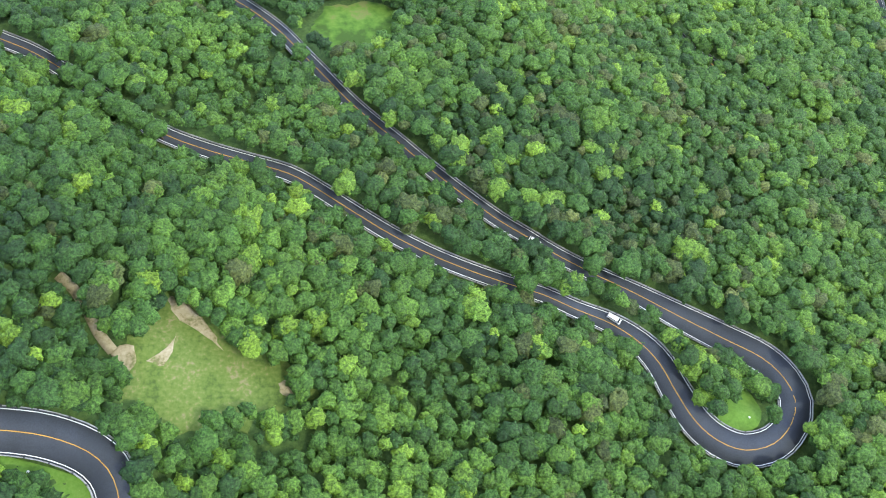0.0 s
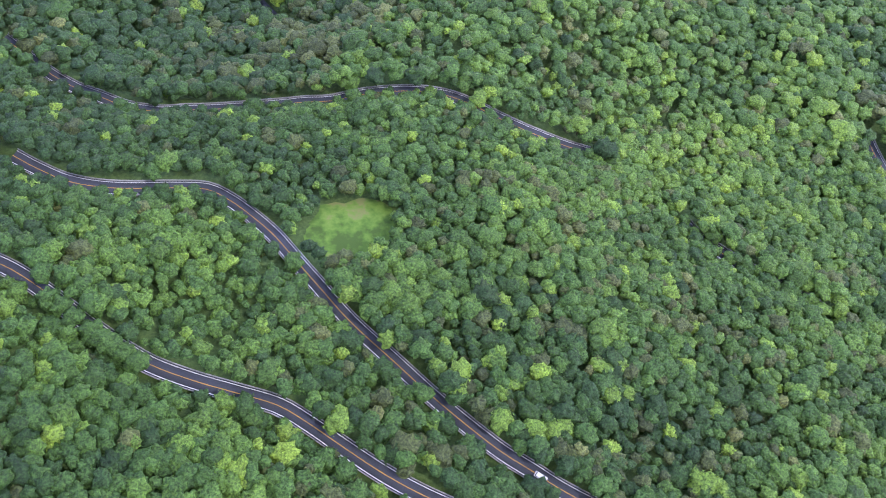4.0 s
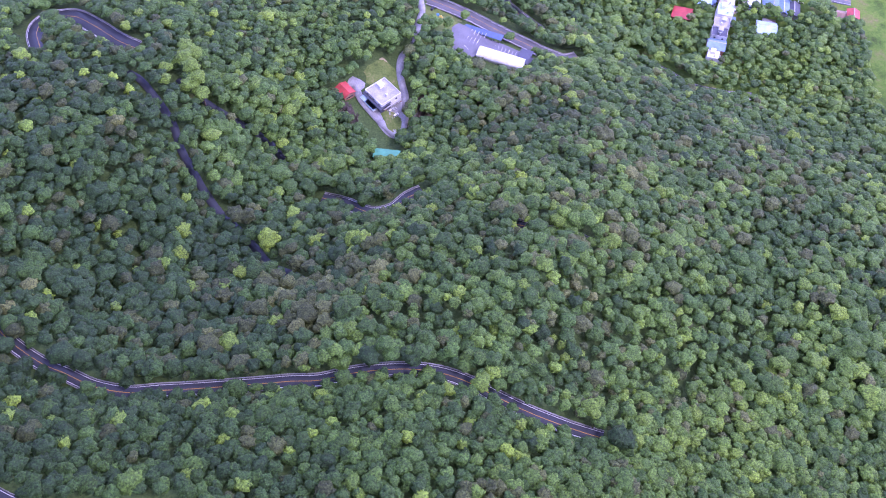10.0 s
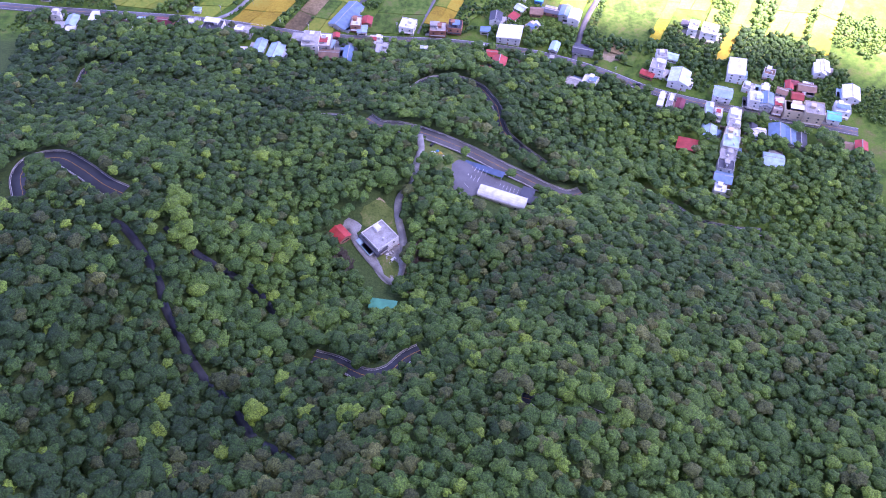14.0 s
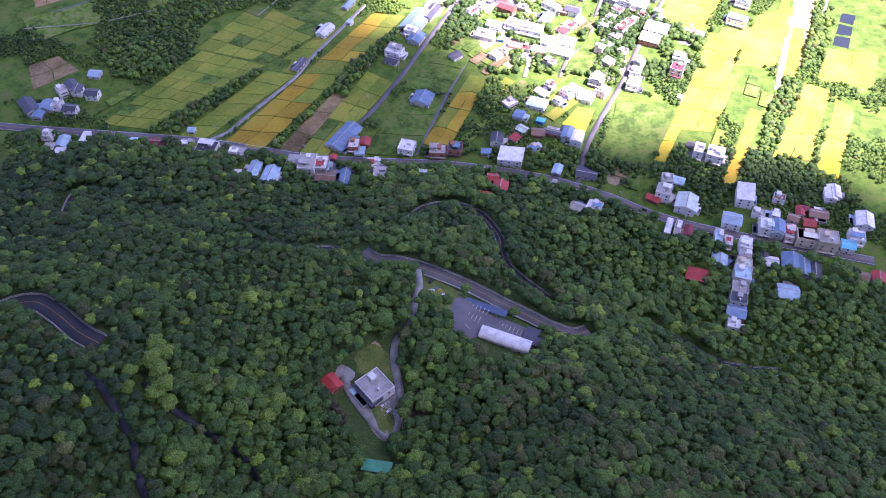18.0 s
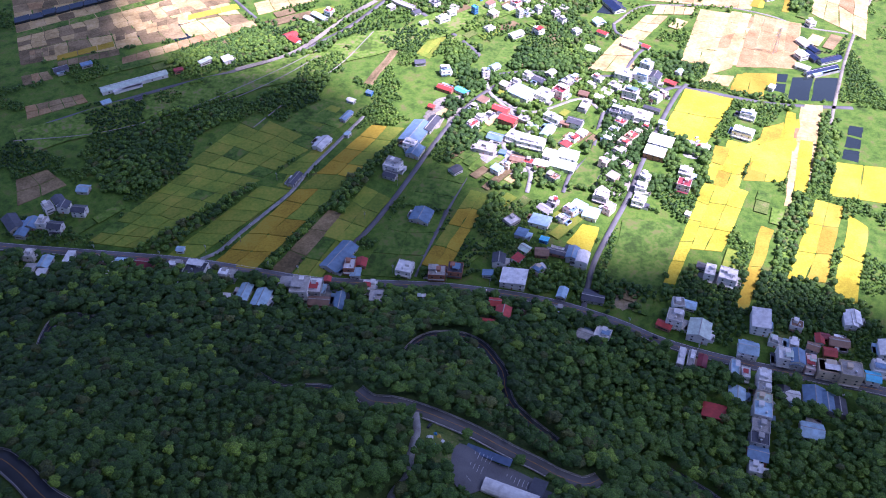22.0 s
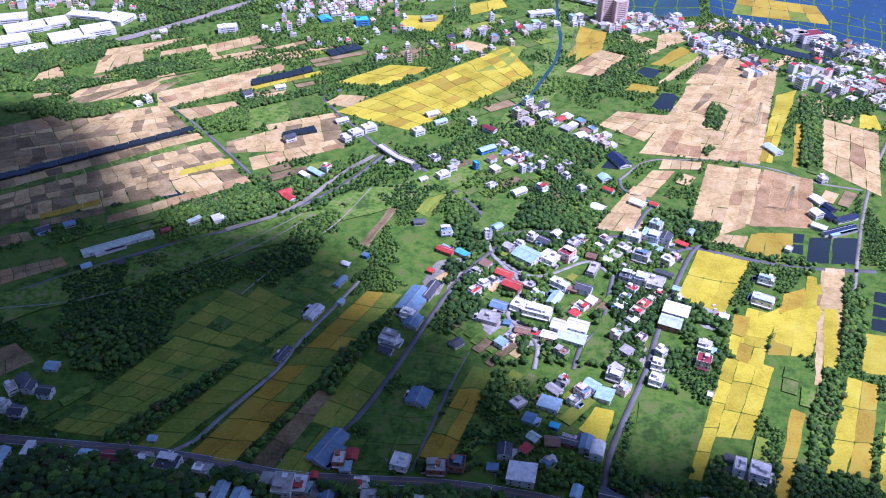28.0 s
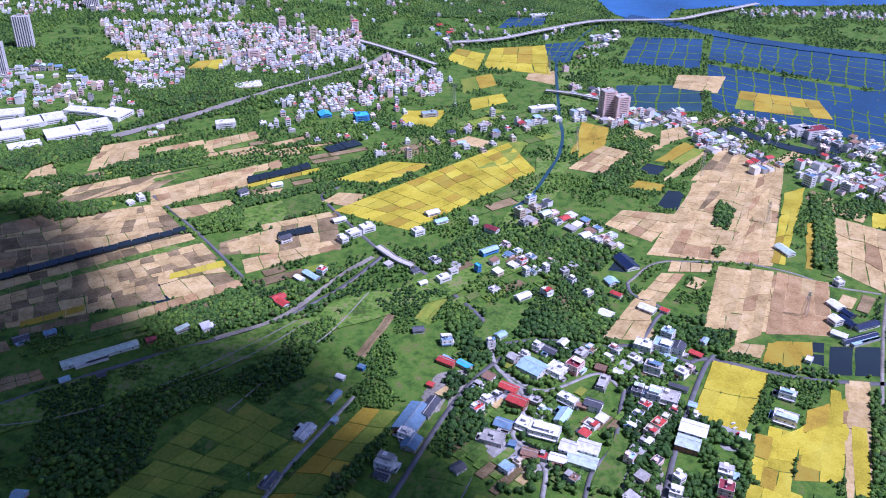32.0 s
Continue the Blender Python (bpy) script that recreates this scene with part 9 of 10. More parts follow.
house(181.1, 1109.9, -38, 14, 12, 1, "gable", "white", "white", 1, "one-storey white house with white sheet roof", "house", "house")
house(226.1, 1121.5, -38, 17, 10, 1, "gable", "white", "white", 1, "one-storey white house with white sheet roof", "house", "house")
house(235.3, 1072.7, -38, 12, 10, 3, "flat", "white", "light_blue", 2, "three-storey white house with flat roof with parapet", "house", "house")
house(243.9, 1119.2, -38, 9, 6, 1, "gable", "white", "red", 1, "small white shed with bright red sheet roof", "shed", "shed")
house(416.6, 1250.9, 22, 12, 24, 1, "gable", "white", "green", 1, "one-storey white house with pale green sheet roof", "house", "house")
house(198.5, 1147.7, -38, 12, 6, 1, "gable", "white", "red", 1, "small white shed with bright red sheet roof", "shed", "shed")
house(-173.6, 1663.1, 22, 18, 20, 1, "gable", "blue", "cyan", 1, "one-storey blue warehouse with cyan sheet roof", "warehouse", "warehouse")
house(-113.3, 1305.0, 32, 16, 9, 1, "gable", "white", "white", 1, "one-storey white house with white sheet roof", "house", "house")
house(-77.0, 1283.2, 32, 17, 12, 2, "flat", "white", "white", 1, "two-storey white house with flat roof with parapet", "house", "house")
house(-15.7, 1276.1, 33, 14, 10, 2, "flat", "white", "white", 1, "two-storey white house with flat roof with parapet", "house", "house")
house(11.4, 1306.7, 33, 17, 8, 1, "gable", "white", "light_blue", 1, "one-storey white house with pale blue sheet roof", "house", "house")
house(0.8, 1328.8, 32, 17, 10, 1, "gable", "white", "white", 1, "one-storey white house with white sheet roof", "house", "house")
house(72.9, 1285.0, -37, 17, 9, 2, "gable", "white", "maroon", 1, "two-storey white house with dark red sheet roof", "house", "house")
house(-170.5, 1252.4, 37, 14, 9, 2, "gable", "white", "dark", 1, "two-storey white house with dark sheet roof", "house", "house")
house(-368.6, 1350.4, 41, 8, 10, 2, "flat", "white", "white", 1, "two-storey white house with flat roof with parapet", "house", "house")
house(-378.0, 1339.4, 41, 8, 8, 1, "gable", "white", "white", 1, "small white shed with white sheet roof", "shed", "shed")
house(-244.5, 1372.5, 41, 12, 10, 2, "gable", "white", "dark", 1, "two-storey white house with dark sheet roof", "house", "house")
house(-205.4, 1400.1, 26, 14, 9, 1, "gable", "white", "white", 1, "one-storey white house with white sheet roof", "house", "house")
house(-29.2, 486.6, 40, 16, 17, 2, "flat", "white", "grey", 2, "two-storey white house with flat roof with parapet", "house", "house")
house(-33.2, 483.0, 40, 8, 18, 1, "shed", "dark", "dark", 2, "one-storey dark house with sloping dark roof", "house", "house")
house(-53.7, 487.9, 40, 8, 10, 1, "gable", "brick", "red", 1, "small brick shed with bright red sheet roof", "shed", "shed")
house(49.3, 527.9, -22, 32, 9, 1, "barrel", "white", "white", 2, "one-storey white house with curved white roof", "house", "house")
house(66.1, 534.5, -26, 8, 12, 1, "shed", "dark", "dark", 2, "one-storey dark house with sloping dark roof", "house", "house")
house(-25.4, 433.3, -12, 15, 6, 1, "shed", "grey", "teal", 2, "one-storey grey concrete house with sloping teal green roof", "house", "house")


TOWN_WALLS = ["white", "white", "white", "white", "cream", "pink", "grey"]
TOWN_ROOFS = ["white", "white", "white", "grey", "grey", "grey", "grey", "light_blue", "dark", "brown", "blue", "red", "green"]
house(-350.2, 806.5, 40, 12, 20, 1, "gable", "grey", "dark", 1, "one-storey grey concrete house with a gabled dark sheet roof", "house", "house")
house(-326.5, 825.6, 40, 8, 10, 2, "flat", "white", "grey", 1, "two-storey white house with a flat grey roof with a parapet", "house", "house")
house(-321.4, 836.4, 40, 9, 11, 1, "gable", "white", "dark", 1, "one-storey white house with a gabled dark sheet roof", "house", "house")
house(-315.3, 750.3, -6, 8, 9, 1, "shed", "white", "grey", 1, "one-storey white house with a sloping grey roof", "house", "house")
house(-53.4, 764.5, -6, 8, 9, 1, "gable", "brick", "red", 1, "one-storey brick house with a gabled bright red sheet roof", "house", "house")
house(95.2, 779.8, -6, 11, 9, 1, "gable", "brick", "brown", 1, "one-storey brick house with a gabled rusty brown sheet roof", "house", "house")
house(196.9, 722.2, -6, 9, 9, 2, "flat", "white", "grey", 1, "two-storey white house with a flat grey roof with a parapet", "house", "house")
house(25.1, 888.5, 40, 10, 9, 1, "gable", "white", "dark", 1, "one-storey white house with a gabled dark sheet roof", "house", "house")
house(72.6, 819.3, 40, 12, 10, 1, "flat", "grey", "white", 1, "one-storey grey concrete house with a flat white roof with a parapet", "house", "house")
house(199.4, 880.9, 40, 8, 8, 2, "flat", "white", "white", 1, "two-storey white house with a flat white roof with a parapet", "house", "house")
house(157.1, 859.7, 40, 9, 10, 1, "shed", "grey", "grey", 1, "one-storey grey concrete house with a sloping grey roof", "house", "house")
house(-157.5, 1128.3, 40, 14, 11, 1, "gable", "white", "red", 1, "one-storey white house with a gabled bright red sheet roof", "house", "house")
house(-241.6, 1069.9, 40, 14, 6, 1, "shed", "grey", "green", 1, "one-storey grey concrete house with a sloping pale green roof", "house", "house")
house(-92.2, 1269.2, 40, 16, 12, 2, "flat", "white", "white", 1, "two-storey white house with a flat white roof with a parapet", "house", "house")
house(-103.3, 1254.6, 40, 9, 12, 2, "flat", "white", "white", 1, "two-storey white house with a flat white roof with a parapet", "house", "house")
house(-17.4, 1189.2, 40, 9, 8, 1, "gable", "white", "dark", 1, "one-storey white house with a gabled dark sheet roof", "house", "house")
house(51.4, 1306.6, 40, 9, 9, 2, "flat", "white", "grey", 1, "two-storey white house with a flat grey roof with a parapet", "house", "house")
house(70.4, 1069.7, 40, 10, 8, 1, "gable", "white", "light_blue", 1, "one-storey white house with a gabled pale blue sheet roof", "house", "house")
house(-47.2, 1200.9, 40, 8, 8, 1, "shed", "grey", "grey", 1, "one-storey grey concrete house with a sloping grey roof", "house", "house")


def town(outline, count, seed, turn, tall=3.2, single=True, near=False):
    """Blocks of a distant town: streets of small buildings of uneven height; the farthest quarters are one mass."""
    r = random.Random(seed)
    xs, ys = [p[0] for p in outline], [p[1] for p in outline]
    ca, sa = math.cos(radians(turn)), math.sin(radians(turn))
    taken, tries = [], 0
    V, F, M = [], [], []
    keys = ["white", "cream", "pink", "grey"]
    rkeys = ["white", "grey", "light_blue", "blue", "red", "green", "dark", "brown"]
    while len(taken) < count and tries < count * 30:
        tries += 1
        x, y = r.uniform(min(xs), max(xs)), r.uniform(min(ys), max(ys))
        if not inside(np.array([x]), np.array([y]), outline)[0]:
            continue
        su, sv = (13, 21) if single else (9, 14)
        u, v = round((x * ca + y * sa) / su) * su, round((-x * sa + y * ca) / sv) * sv + r.uniform(-2, 2)
        x, y = u * ca - v * sa, u * sa + v * ca
        if any(abs(x - a) + abs(y - b) < (12.5 if single else 8.5) for a, b in taken):
            continue
        q = np.array([x]), np.array([y])
        if road_gap(*q)[0][0] < 6.5 or any((x - px) ** 2 + (y - py) ** 2 < (pr + 6) ** 2 for px, py, pr in PADS) or any(inside(*q, c)[0] for c in CROPS + WATER_BODIES):
            continue
        taken.append((x, y))
        f = max(1, min(8, int(r.gauss(tall * 0.78, 1.0))))
        w, d, wall, top = r.uniform(8, 12), r.uniform(9, 15), r.choice(TOWN_WALLS), r.choice(TOWN_ROOFS)
        if not single:
            w, d = w * 0.72, d * 0.72
        elif near:
            w, d = w * 0.85, d * 0.85
        else:
            w, d = w * 0.98, d * 0.98
        t = turn + r.choice([0, 0, 90]) + r.uniform(-4, 4)
        if single:
            roof = r.choice(["flat", "flat", "flat", "gable", "shed"])
            if near:
                house(x, y, t, w, d, min(f, 2), roof, wall, top, 2, "%s village house with %s roof" % ({"white": "white-walled", "cream": "cream-tiled", "pink": "pink-tiled", "grey": "grey concrete"}[wall], {"flat": "a flat", "gable": "a gabled sheet", "shed": "a sloping sheet"}[roof]), "house", "house", "village houses")
                continue
            house(x, y, t, w, d, f, roof, wall, top, 0 if r.random() < 0.4 else 1, "%s building of %d floors in a distant town" % ({"white": "white", "cream": "cream-tiled", "pink": "pink-tiled", "grey": "grey concrete"}[wall], f), "town_building", "building", "distant town buildings")
            continue
        h = f * 3.1 + 0.5
        boxes = [(-w / 2, -d / 2, -1, w / 2, d / 2, h, keys.index(wall)), (-w / 2 + 0.4, -d / 2 + 0.4, h, w / 2 - 0.4, d / 2 - 0.4, h + 0.25, 4 + rkeys.index(top)), (-2, 0, h, 2, d * 0.35, h + 2.6, keys.index(wall))]
        boxes += [(-w * 0.34, -d / 2 - 0.1, k * 3.1 + 1.0, w * 0.34, -d / 2 + 0.1, k * 3.1 + 2.2, 12) for k in range(f)]
        boxes += [(w / 2 - 0.1, -d * 0.35, k * 3.1 + 1.0, w / 2 + 0.1, d * 0.35, k * 3.1 + 2.2, 12) for k in range(f)]
        c, s_ = math.cos(radians(t)), math.sin(radians(t))
        for bx in boxes:
            F += box_faces(len(V))
            M += [bx[6]] * 6
            V += [(x + a * c - b * s_, y + a * s_ + b * c, e) for a, b, e in block(*bx[:6])]
    if not single:
        me = mesh_of("town", V, F, [WALLS[k] for k in keys] + [ROOFS[k] for k in rkeys] + [PANE])
        me.polygons.foreach_set("material_index", M)
        tagged(new("town", me), "dense distant town of white and tiled low buildings", "town", kind="stuff")


town([(-714.7, 2179.1), (-422.4, 2183), (-153.4, 2131.8), (-134.2, 1964.1), (-252, 1853.3), (-334.8, 1863.3), (-492.2, 1918.5), (-632.7, 2025.1)], 546, 100, 20, 3.6, False)
town([(-801.6, 1911.8), (-671.9, 1897.7), (-570.3, 1784.2), (-568.1, 1699.7), (-683.9, 1653.1)], 36, 101, 15, 2.6)
town([(-615.8, 1944.1), (-457, 1904), (-437.7, 1793.6), (-523.2, 1787.5)], 67, 102, 15, 2.8, False)
town([(-138.1, 1945.9), (-75.1, 1968.7), (31.9, 1858), (-7.6, 1750.7), (-127.4, 1815.5)], 93, 103, 20, 3.0, False)
town([(-266.6, 1706.1), (-188.2, 1672), (-73.5, 1732.4), (-78.1, 1819), (-166.8, 1812.7)], 78, 104, 20, 2.4, False)
town([(222.9, 1685.1), (273.8, 1714.5), (421.7, 1779.4), (417.9, 1671.9), (305, 1633.2), (234.1, 1636.1)], 43, 105, 30, 3.0)
town([(366.8, 1668.8), (438.6, 1631.6), (502.4, 1508.6), (463.9, 1467.6), (401.7, 1561.4)], 36, 106, 30, 2.8)
town([(508.1, 1479.4), (561.2, 1511.7), (678.7, 1498), (616.5, 1370), (514.6, 1433.4)], 50, 107, 35, 3.0)
town([(573.1, 1656.6), (731.6, 1606.8), (683.6, 1508.2), (569.5, 1532.5)], 30, 108, 35, 2.6)
town([(252.2, 1940.8), (312.8, 2017.8), (390.7, 2166), (386.6, 2210.2), (347.8, 2162.3), (276.2, 1996.3)], 19, 109, 30, 2.6)
town([(242, 1826.2), (290.4, 1814.5), (283, 1770.1), (245.8, 1782)], 7, 110, 30, 2.4)
town([(687.9, 2369.5), (1090.8, 2345.8), (1122.4, 2411), (718.6, 2425.9)], 67, 111, 10, 2.2, False)
town([(92.5, 1322.7), (140.5, 1377.3), (177, 1346.7), (121.6, 1294.4)], 10, 112, 40, 2.2)
town([(157.7, 1336.4), (194.5, 1319.7), (230.4, 1250.2), (213.4, 1229.9), (169.2, 1289.2)], 14, 113, 40, 2.2)
town([(-935, 2205.2), (-765.6, 2270.4), (-432.1, 2228.8), (-460.4, 2363.2), (-989.8, 2325.7)], 130, 114, 20, 2.6, False)
town([(-76, 1986.9), (-59.8, 2148.6), (11.6, 2222.6), (110.7, 2231.6), (-10, 1955.9)], 14, 115, 20, 2.2)
town([(11.4, 1565.5), (55.6, 1625.4), (83.3, 1651.3), (98.5, 1604.4), (44.8, 1541.4)], 7, 116, 20, 2.2)
town([(123.9, 1653.8), (204.3, 1684), (198.1, 1634), (132.6, 1594.9)], 7, 117, 20, 2.0)
town([(-477, 1616.8), (-471.4, 1654), (-395.9, 1575.2), (-425.7, 1562.3)], 3, 118, 20, 1.5)
town([(66.7, 1065.2), (164, 1049.8), (245.9, 1070.9), (232.1, 984.5), (201.8, 912.1), (135.8, 879.1), (64.9, 883.6), (44.7, 935.3)], 42, 300, 48, 2.3, True, True)
town([(-121, 740.4), (104.5, 727.8), (103, 715.3), (-113.9, 722.3)], 12, 301, -5, 2.3, True, True)
town([(232.4, 684.2), (329.3, 654.9), (340.6, 680.9), (268.4, 707.6)], 18, 302, -22, 2.3, True, True)
town([(-332.3, 771.5), (-117.8, 747.3), (-116, 736), (-325.6, 754.9)], 7, 303, -5, 2.3, True, True)
town([(64.3, 762.5), (130.9, 763.8), (186.6, 873.1), (121.2, 871.5)], 14, 304, 48, 2.3, True, True)
town([(-26.1, 1189.4), (78, 1257.5), (164.7, 1209), (144.2, 1149.5), (23.1, 1123.5)], 16, 305, 40, 2.3, True, True)
town([(-313.1, 1664.1), (-65.4, 1760.9), (-5.2, 1542.9), (-203, 1531.7)], 40, 400, 20, 2.4, False)
town([(11.6, 2199.5), (280.6, 2200.8), (242.3, 1906), (11.5, 1922.6)], 20, 401, 30, 2.4, False)
town([(444.8, 1686.2), (800.3, 1748.3), (693.7, 1528.9), (455.1, 1568.8)], 50, 402, 30, 2.4, False)
town([(-101.3, 1496.2), (122.1, 1691.7), (170, 1620.4), (-48.8, 1405.6)], 18, 403, 30, 2.4, False)
town([(-738.1, 1772.3), (-523.2, 1787.5), (-488.1, 1678.5), (-689.5, 1665.5)], 40, 404, 15, 2.4, False)
town([(-441.1, 2158.8), (289.8, 2271.9), (177.4, 2473.1), (-469.5, 2406.4)], 40, 405, 20, 2.4, False)


# ---- vehicles, bridges, poles, stones ----
CAR_GLASS = PANE
TYRE = surface("tyre_rubber", spread((0.02, 0.02, 0.022), 0.2), 1.0, 8, 0.9, 0.1)
CAR_PAINT = {}
for _n, _c in (("white", (0.75, 0.75, 0.76)), ("red", (0.5, 0.02, 0.02)), ("silver", (0.45, 0.46, 0.48)), ("black", (0.02, 0.02, 0.025)), ("blue", (0.05, 0.12, 0.35))):
    CAR_PAINT[_n] = surface(_n + "_car_paint", spread(_c, 0.06), 0.5, 3, 0.3, 0, spec=0.6)
LAMP_RED, _lt, _lb = shader("tail_lamp", 0.3)
_lb.inputs["Base Color"].default_value = (0.4, 0.01, 0.01, 1)
LAMP_CLEAR, _lt, _lb = shader("head_lamp", 0.2)
_lb.inputs["Base Color"].default_value = (0.8, 0.8, 0.78, 1)


def profile(name, pts, half, mat, taper=0.0):
    """A side outline in x-z given a width along y."""
    n = len(pts)
    v = [(x, -half + taper * (z > 1.0), z) for x, z in pts] + [(x, half - taper * (z > 1.0), z) for x, z in pts]
    f = [list(range(n)), list(range(2 * n - 1, n - 1, -1))] + [[k, k + n, (k + 1) % n + n, (k + 1) % n] for k in range(n)]
    return mesh_of(name, v, f, mat)


def wheel_mesh():
    def make():
        bm = bmesh.new()
        bmesh.ops.create_cone(bm, cap_ends=True, segments=14, radius1=0.33, radius2=0.33, depth=0.22, matrix=pose(0, 0, 0, 90))
        me = bpy.data.meshes.new("wheel")
        bm.to_mesh(me)
        bm.free()
        me.materials.append(TYRE)
        return me
    return shared("wheel", make)


def car(x, y, turn, colour, van=False, z=None):
    if z is None:
        g, hz = road_gap(np.array([float(x)]), np.array([float(y)]))
        z = float(hz[0]) if g[0] < 1 else float(land([x], [y])[0]) + 0.15
    root = new("van" if van else "car")
    root.matrix_basis = pose(x, y, z + 0.02, 0, 0, turn)
    tagged(root, colour + (" delivery van" if van else " passenger car") + " standing on grey paving", "van" if van else "car")
    L = 2.4 if van else 2.15
    body = [(-L, 0.3), (L, 0.3), (L, 0.75), (L - 0.3, 0.9), (-L, 0.95)] if not van else [(-L, 0.35), (L, 0.35), (L, 1.0), (L - 0.4, 1.15), (-L, 1.2)]
    cabin = [(-L + 0.25, 0.93), (1.15, 0.9), (0.55, 1.42), (-L + 0.65, 1.42)] if not van else [(-L, 1.18), (L - 0.45, 1.14), (L - 1.1, 1.95), (-L, 1.98)]
    part("body", profile("body", body, 0.87, CAR_PAINT[colour]), root)
    part("windows", profile("windows", cabin, 0.78, CAR_GLASS, 0.08), root)
    zr = 1.42 if not van else 1.97
    part("roof_panel", mesh_of("roof_panel", block(-L + 0.6 if not van else -L, -0.7, zr, 0.55 if not van else L - 1.1, 0.7, zr + 0.05), box_faces(), CAR_PAINT[colour]), root)
    for a in (-1.35, 1.35):
        for b in (-0.78, 0.78):
            part("wheel", wheel_mesh(), root, "", pose(a, b, 0.33))
    for b in (-0.6, 0.6):
        part("headlight", shared("hl", lambda: mesh_of("headlight", block(-0.03, -0.18, -0.07, 0.03, 0.18, 0.07), box_faces(), LAMP_CLEAR)), root, "", pose(L, b, 0.68))
        part("tail_light", shared("tl", lambda: mesh_of("tail_light", block(-0.03, -0.15, -0.1, 0.03, 0.15, 0.1), box_faces(), LAMP_RED)), root, "", pose(-L, b, 0.78))
    return root


car(59.6, 57.3, -35, "white", True)
car(34.5, 84.7, -33, "white")
car(-24.1, 476.8, 40, "white")
car(-22.5, 478.3, 40, "silver")
car(-21.0, 473.4, 50, "white")
car(-19.8, 485.4, 20, "red")
car(2.8, 571.4, 60, "black")
car(300.3, 638.0, -18, "white")
car(-83.6, 747.6, -4, "silver")
car(45.7, 737.4, -12, "white")
car(173.4, 690.3, -24, "black")
car(-186.6, 766.1, -6, "white")
car(263.3, 948.4, 30, "white")
car(263.2, 935.7, 30, "red")
car(254.1, 929.6, 30, "silver")
car(262.9, 942.5, 30, "white")


def stone(x, y, r, label="pale weathered boulder on the lawn"):
    rr = random.Random(int(x * 100))
    bm = bmesh.new()
    bmesh.ops.create_icosphere(bm, subdivisions=1, radius=r)
    for v in bm.verts:
        v.co *= rr.uniform(0.75, 1.2)
        v.co.z *= 0.7
    me = bpy.data.meshes.new("stone")
    bm.to_mesh(me)
    bm.free()
    me.materials.append(STONE)
    ob = new("stone", me)
    ob.location = (x, y, float(land([x], [y])[0]) + 0.2)
    tagged(ob, label, "stone", "stones on the lawns")


STONE = surface("pale_stone", spread((0.55, 0.53, 0.48), 0.25), 0.6, 3, 0.9, 0.4)


def elevated_road(name, label, pts, half, height, step=8):
    """A concrete deck on piers with edge walls."""
    line = smooth_line(pts, 8.0)
    N = normals_of(line)
    top = tagged(new(name), label, "bridge", kind="structure")
    m = len(line)
    k = np.arange(m - 1)
    def bar(a, b, z0, z1, nm, mat):
        p, q = line + N * a, line + N * b
        co = np.vstack([np.column_stack([p, np.full(m, z0)]), np.column_stack([p, np.full(m, z1)]), np.column_stack([q, np.full(m, z1)]), np.column_stack([q, np.full(m, z0)])])
        f = np.vstack([np.stack([k + r * m, k + r * m + 1, k + (r + 1) % 4 * m + 1, k + (r + 1) % 4 * m], 1)[:, ::-1] for r in range(4)])
        part(nm, big_mesh(nm, co, f, mat), top)
    bar(half, -half, height - 1.6, height, "deck", PALE_CONCRETE)
    bar(half - 0.6, -half + 0.6, height + 0.01, height + 0.06, "surface", PALE_CONCRETE)
    for s in (1, -1):
        bar(s * half + 0.2, s * half - 0.2, height, height + 1.1, "parapet", PALE_CONCRETE)
    pm = blocks_mesh("pier", [(-1.2, -1.2, -0.5, 1.2, 1.2, height - 2.6), (-half * 0.8, -1.3, height - 2.6, half * 0.8, 1.3, height - 1.6)], CONCRETE)
    for i in range(step // 2, m, step):
        a = math.degrees(math.atan2(N[i][1], N[i][0]))
        part("pier", pm, top, "", pose(line[i][0], line[i][1], 0, 0, 0, a))


def pole(x, y, turn, tall=9.0):
    def make():
        bm = bmesh.new()
        bmesh.ops.create_cone(bm, cap_ends=True, segments=8, radius1=0.17, radius2=0.11, depth=tall, matrix=pose(0, 0, tall / 2))
        me = bpy.data.meshes.new("post")
        bm.to_mesh(me)
        bm.free()
        me.materials.append(CONCRETE)
        return me
    root = new("utility_pole")
    root.matrix_basis = pose(x, y, float(land([x], [y])[0]), 0, 0, turn)
    tagged(root, "grey concrete utility pole with two crossarms", "utility pole", "poles along the roads")
    part("post", shared("pole", make), root)
    for z in (tall - 0.5, tall - 1.4):
        part("crossarm", shared("crossarm", lambda: mesh_of("crossarm", block(-1.1, -0.06, -0.06, 1.1, 0.06, 0.06), box_faces(), STEEL)), root, "", pose(0, 0.15, z))
    part("transformer", shared("transformer", lambda: mesh_of("transformer", block(-0.25, -0.25, -0.4, 0.25, 0.25, 0.4), box_faces(), STEEL)), root, "", pose(0.35, 0, tall - 2.4))


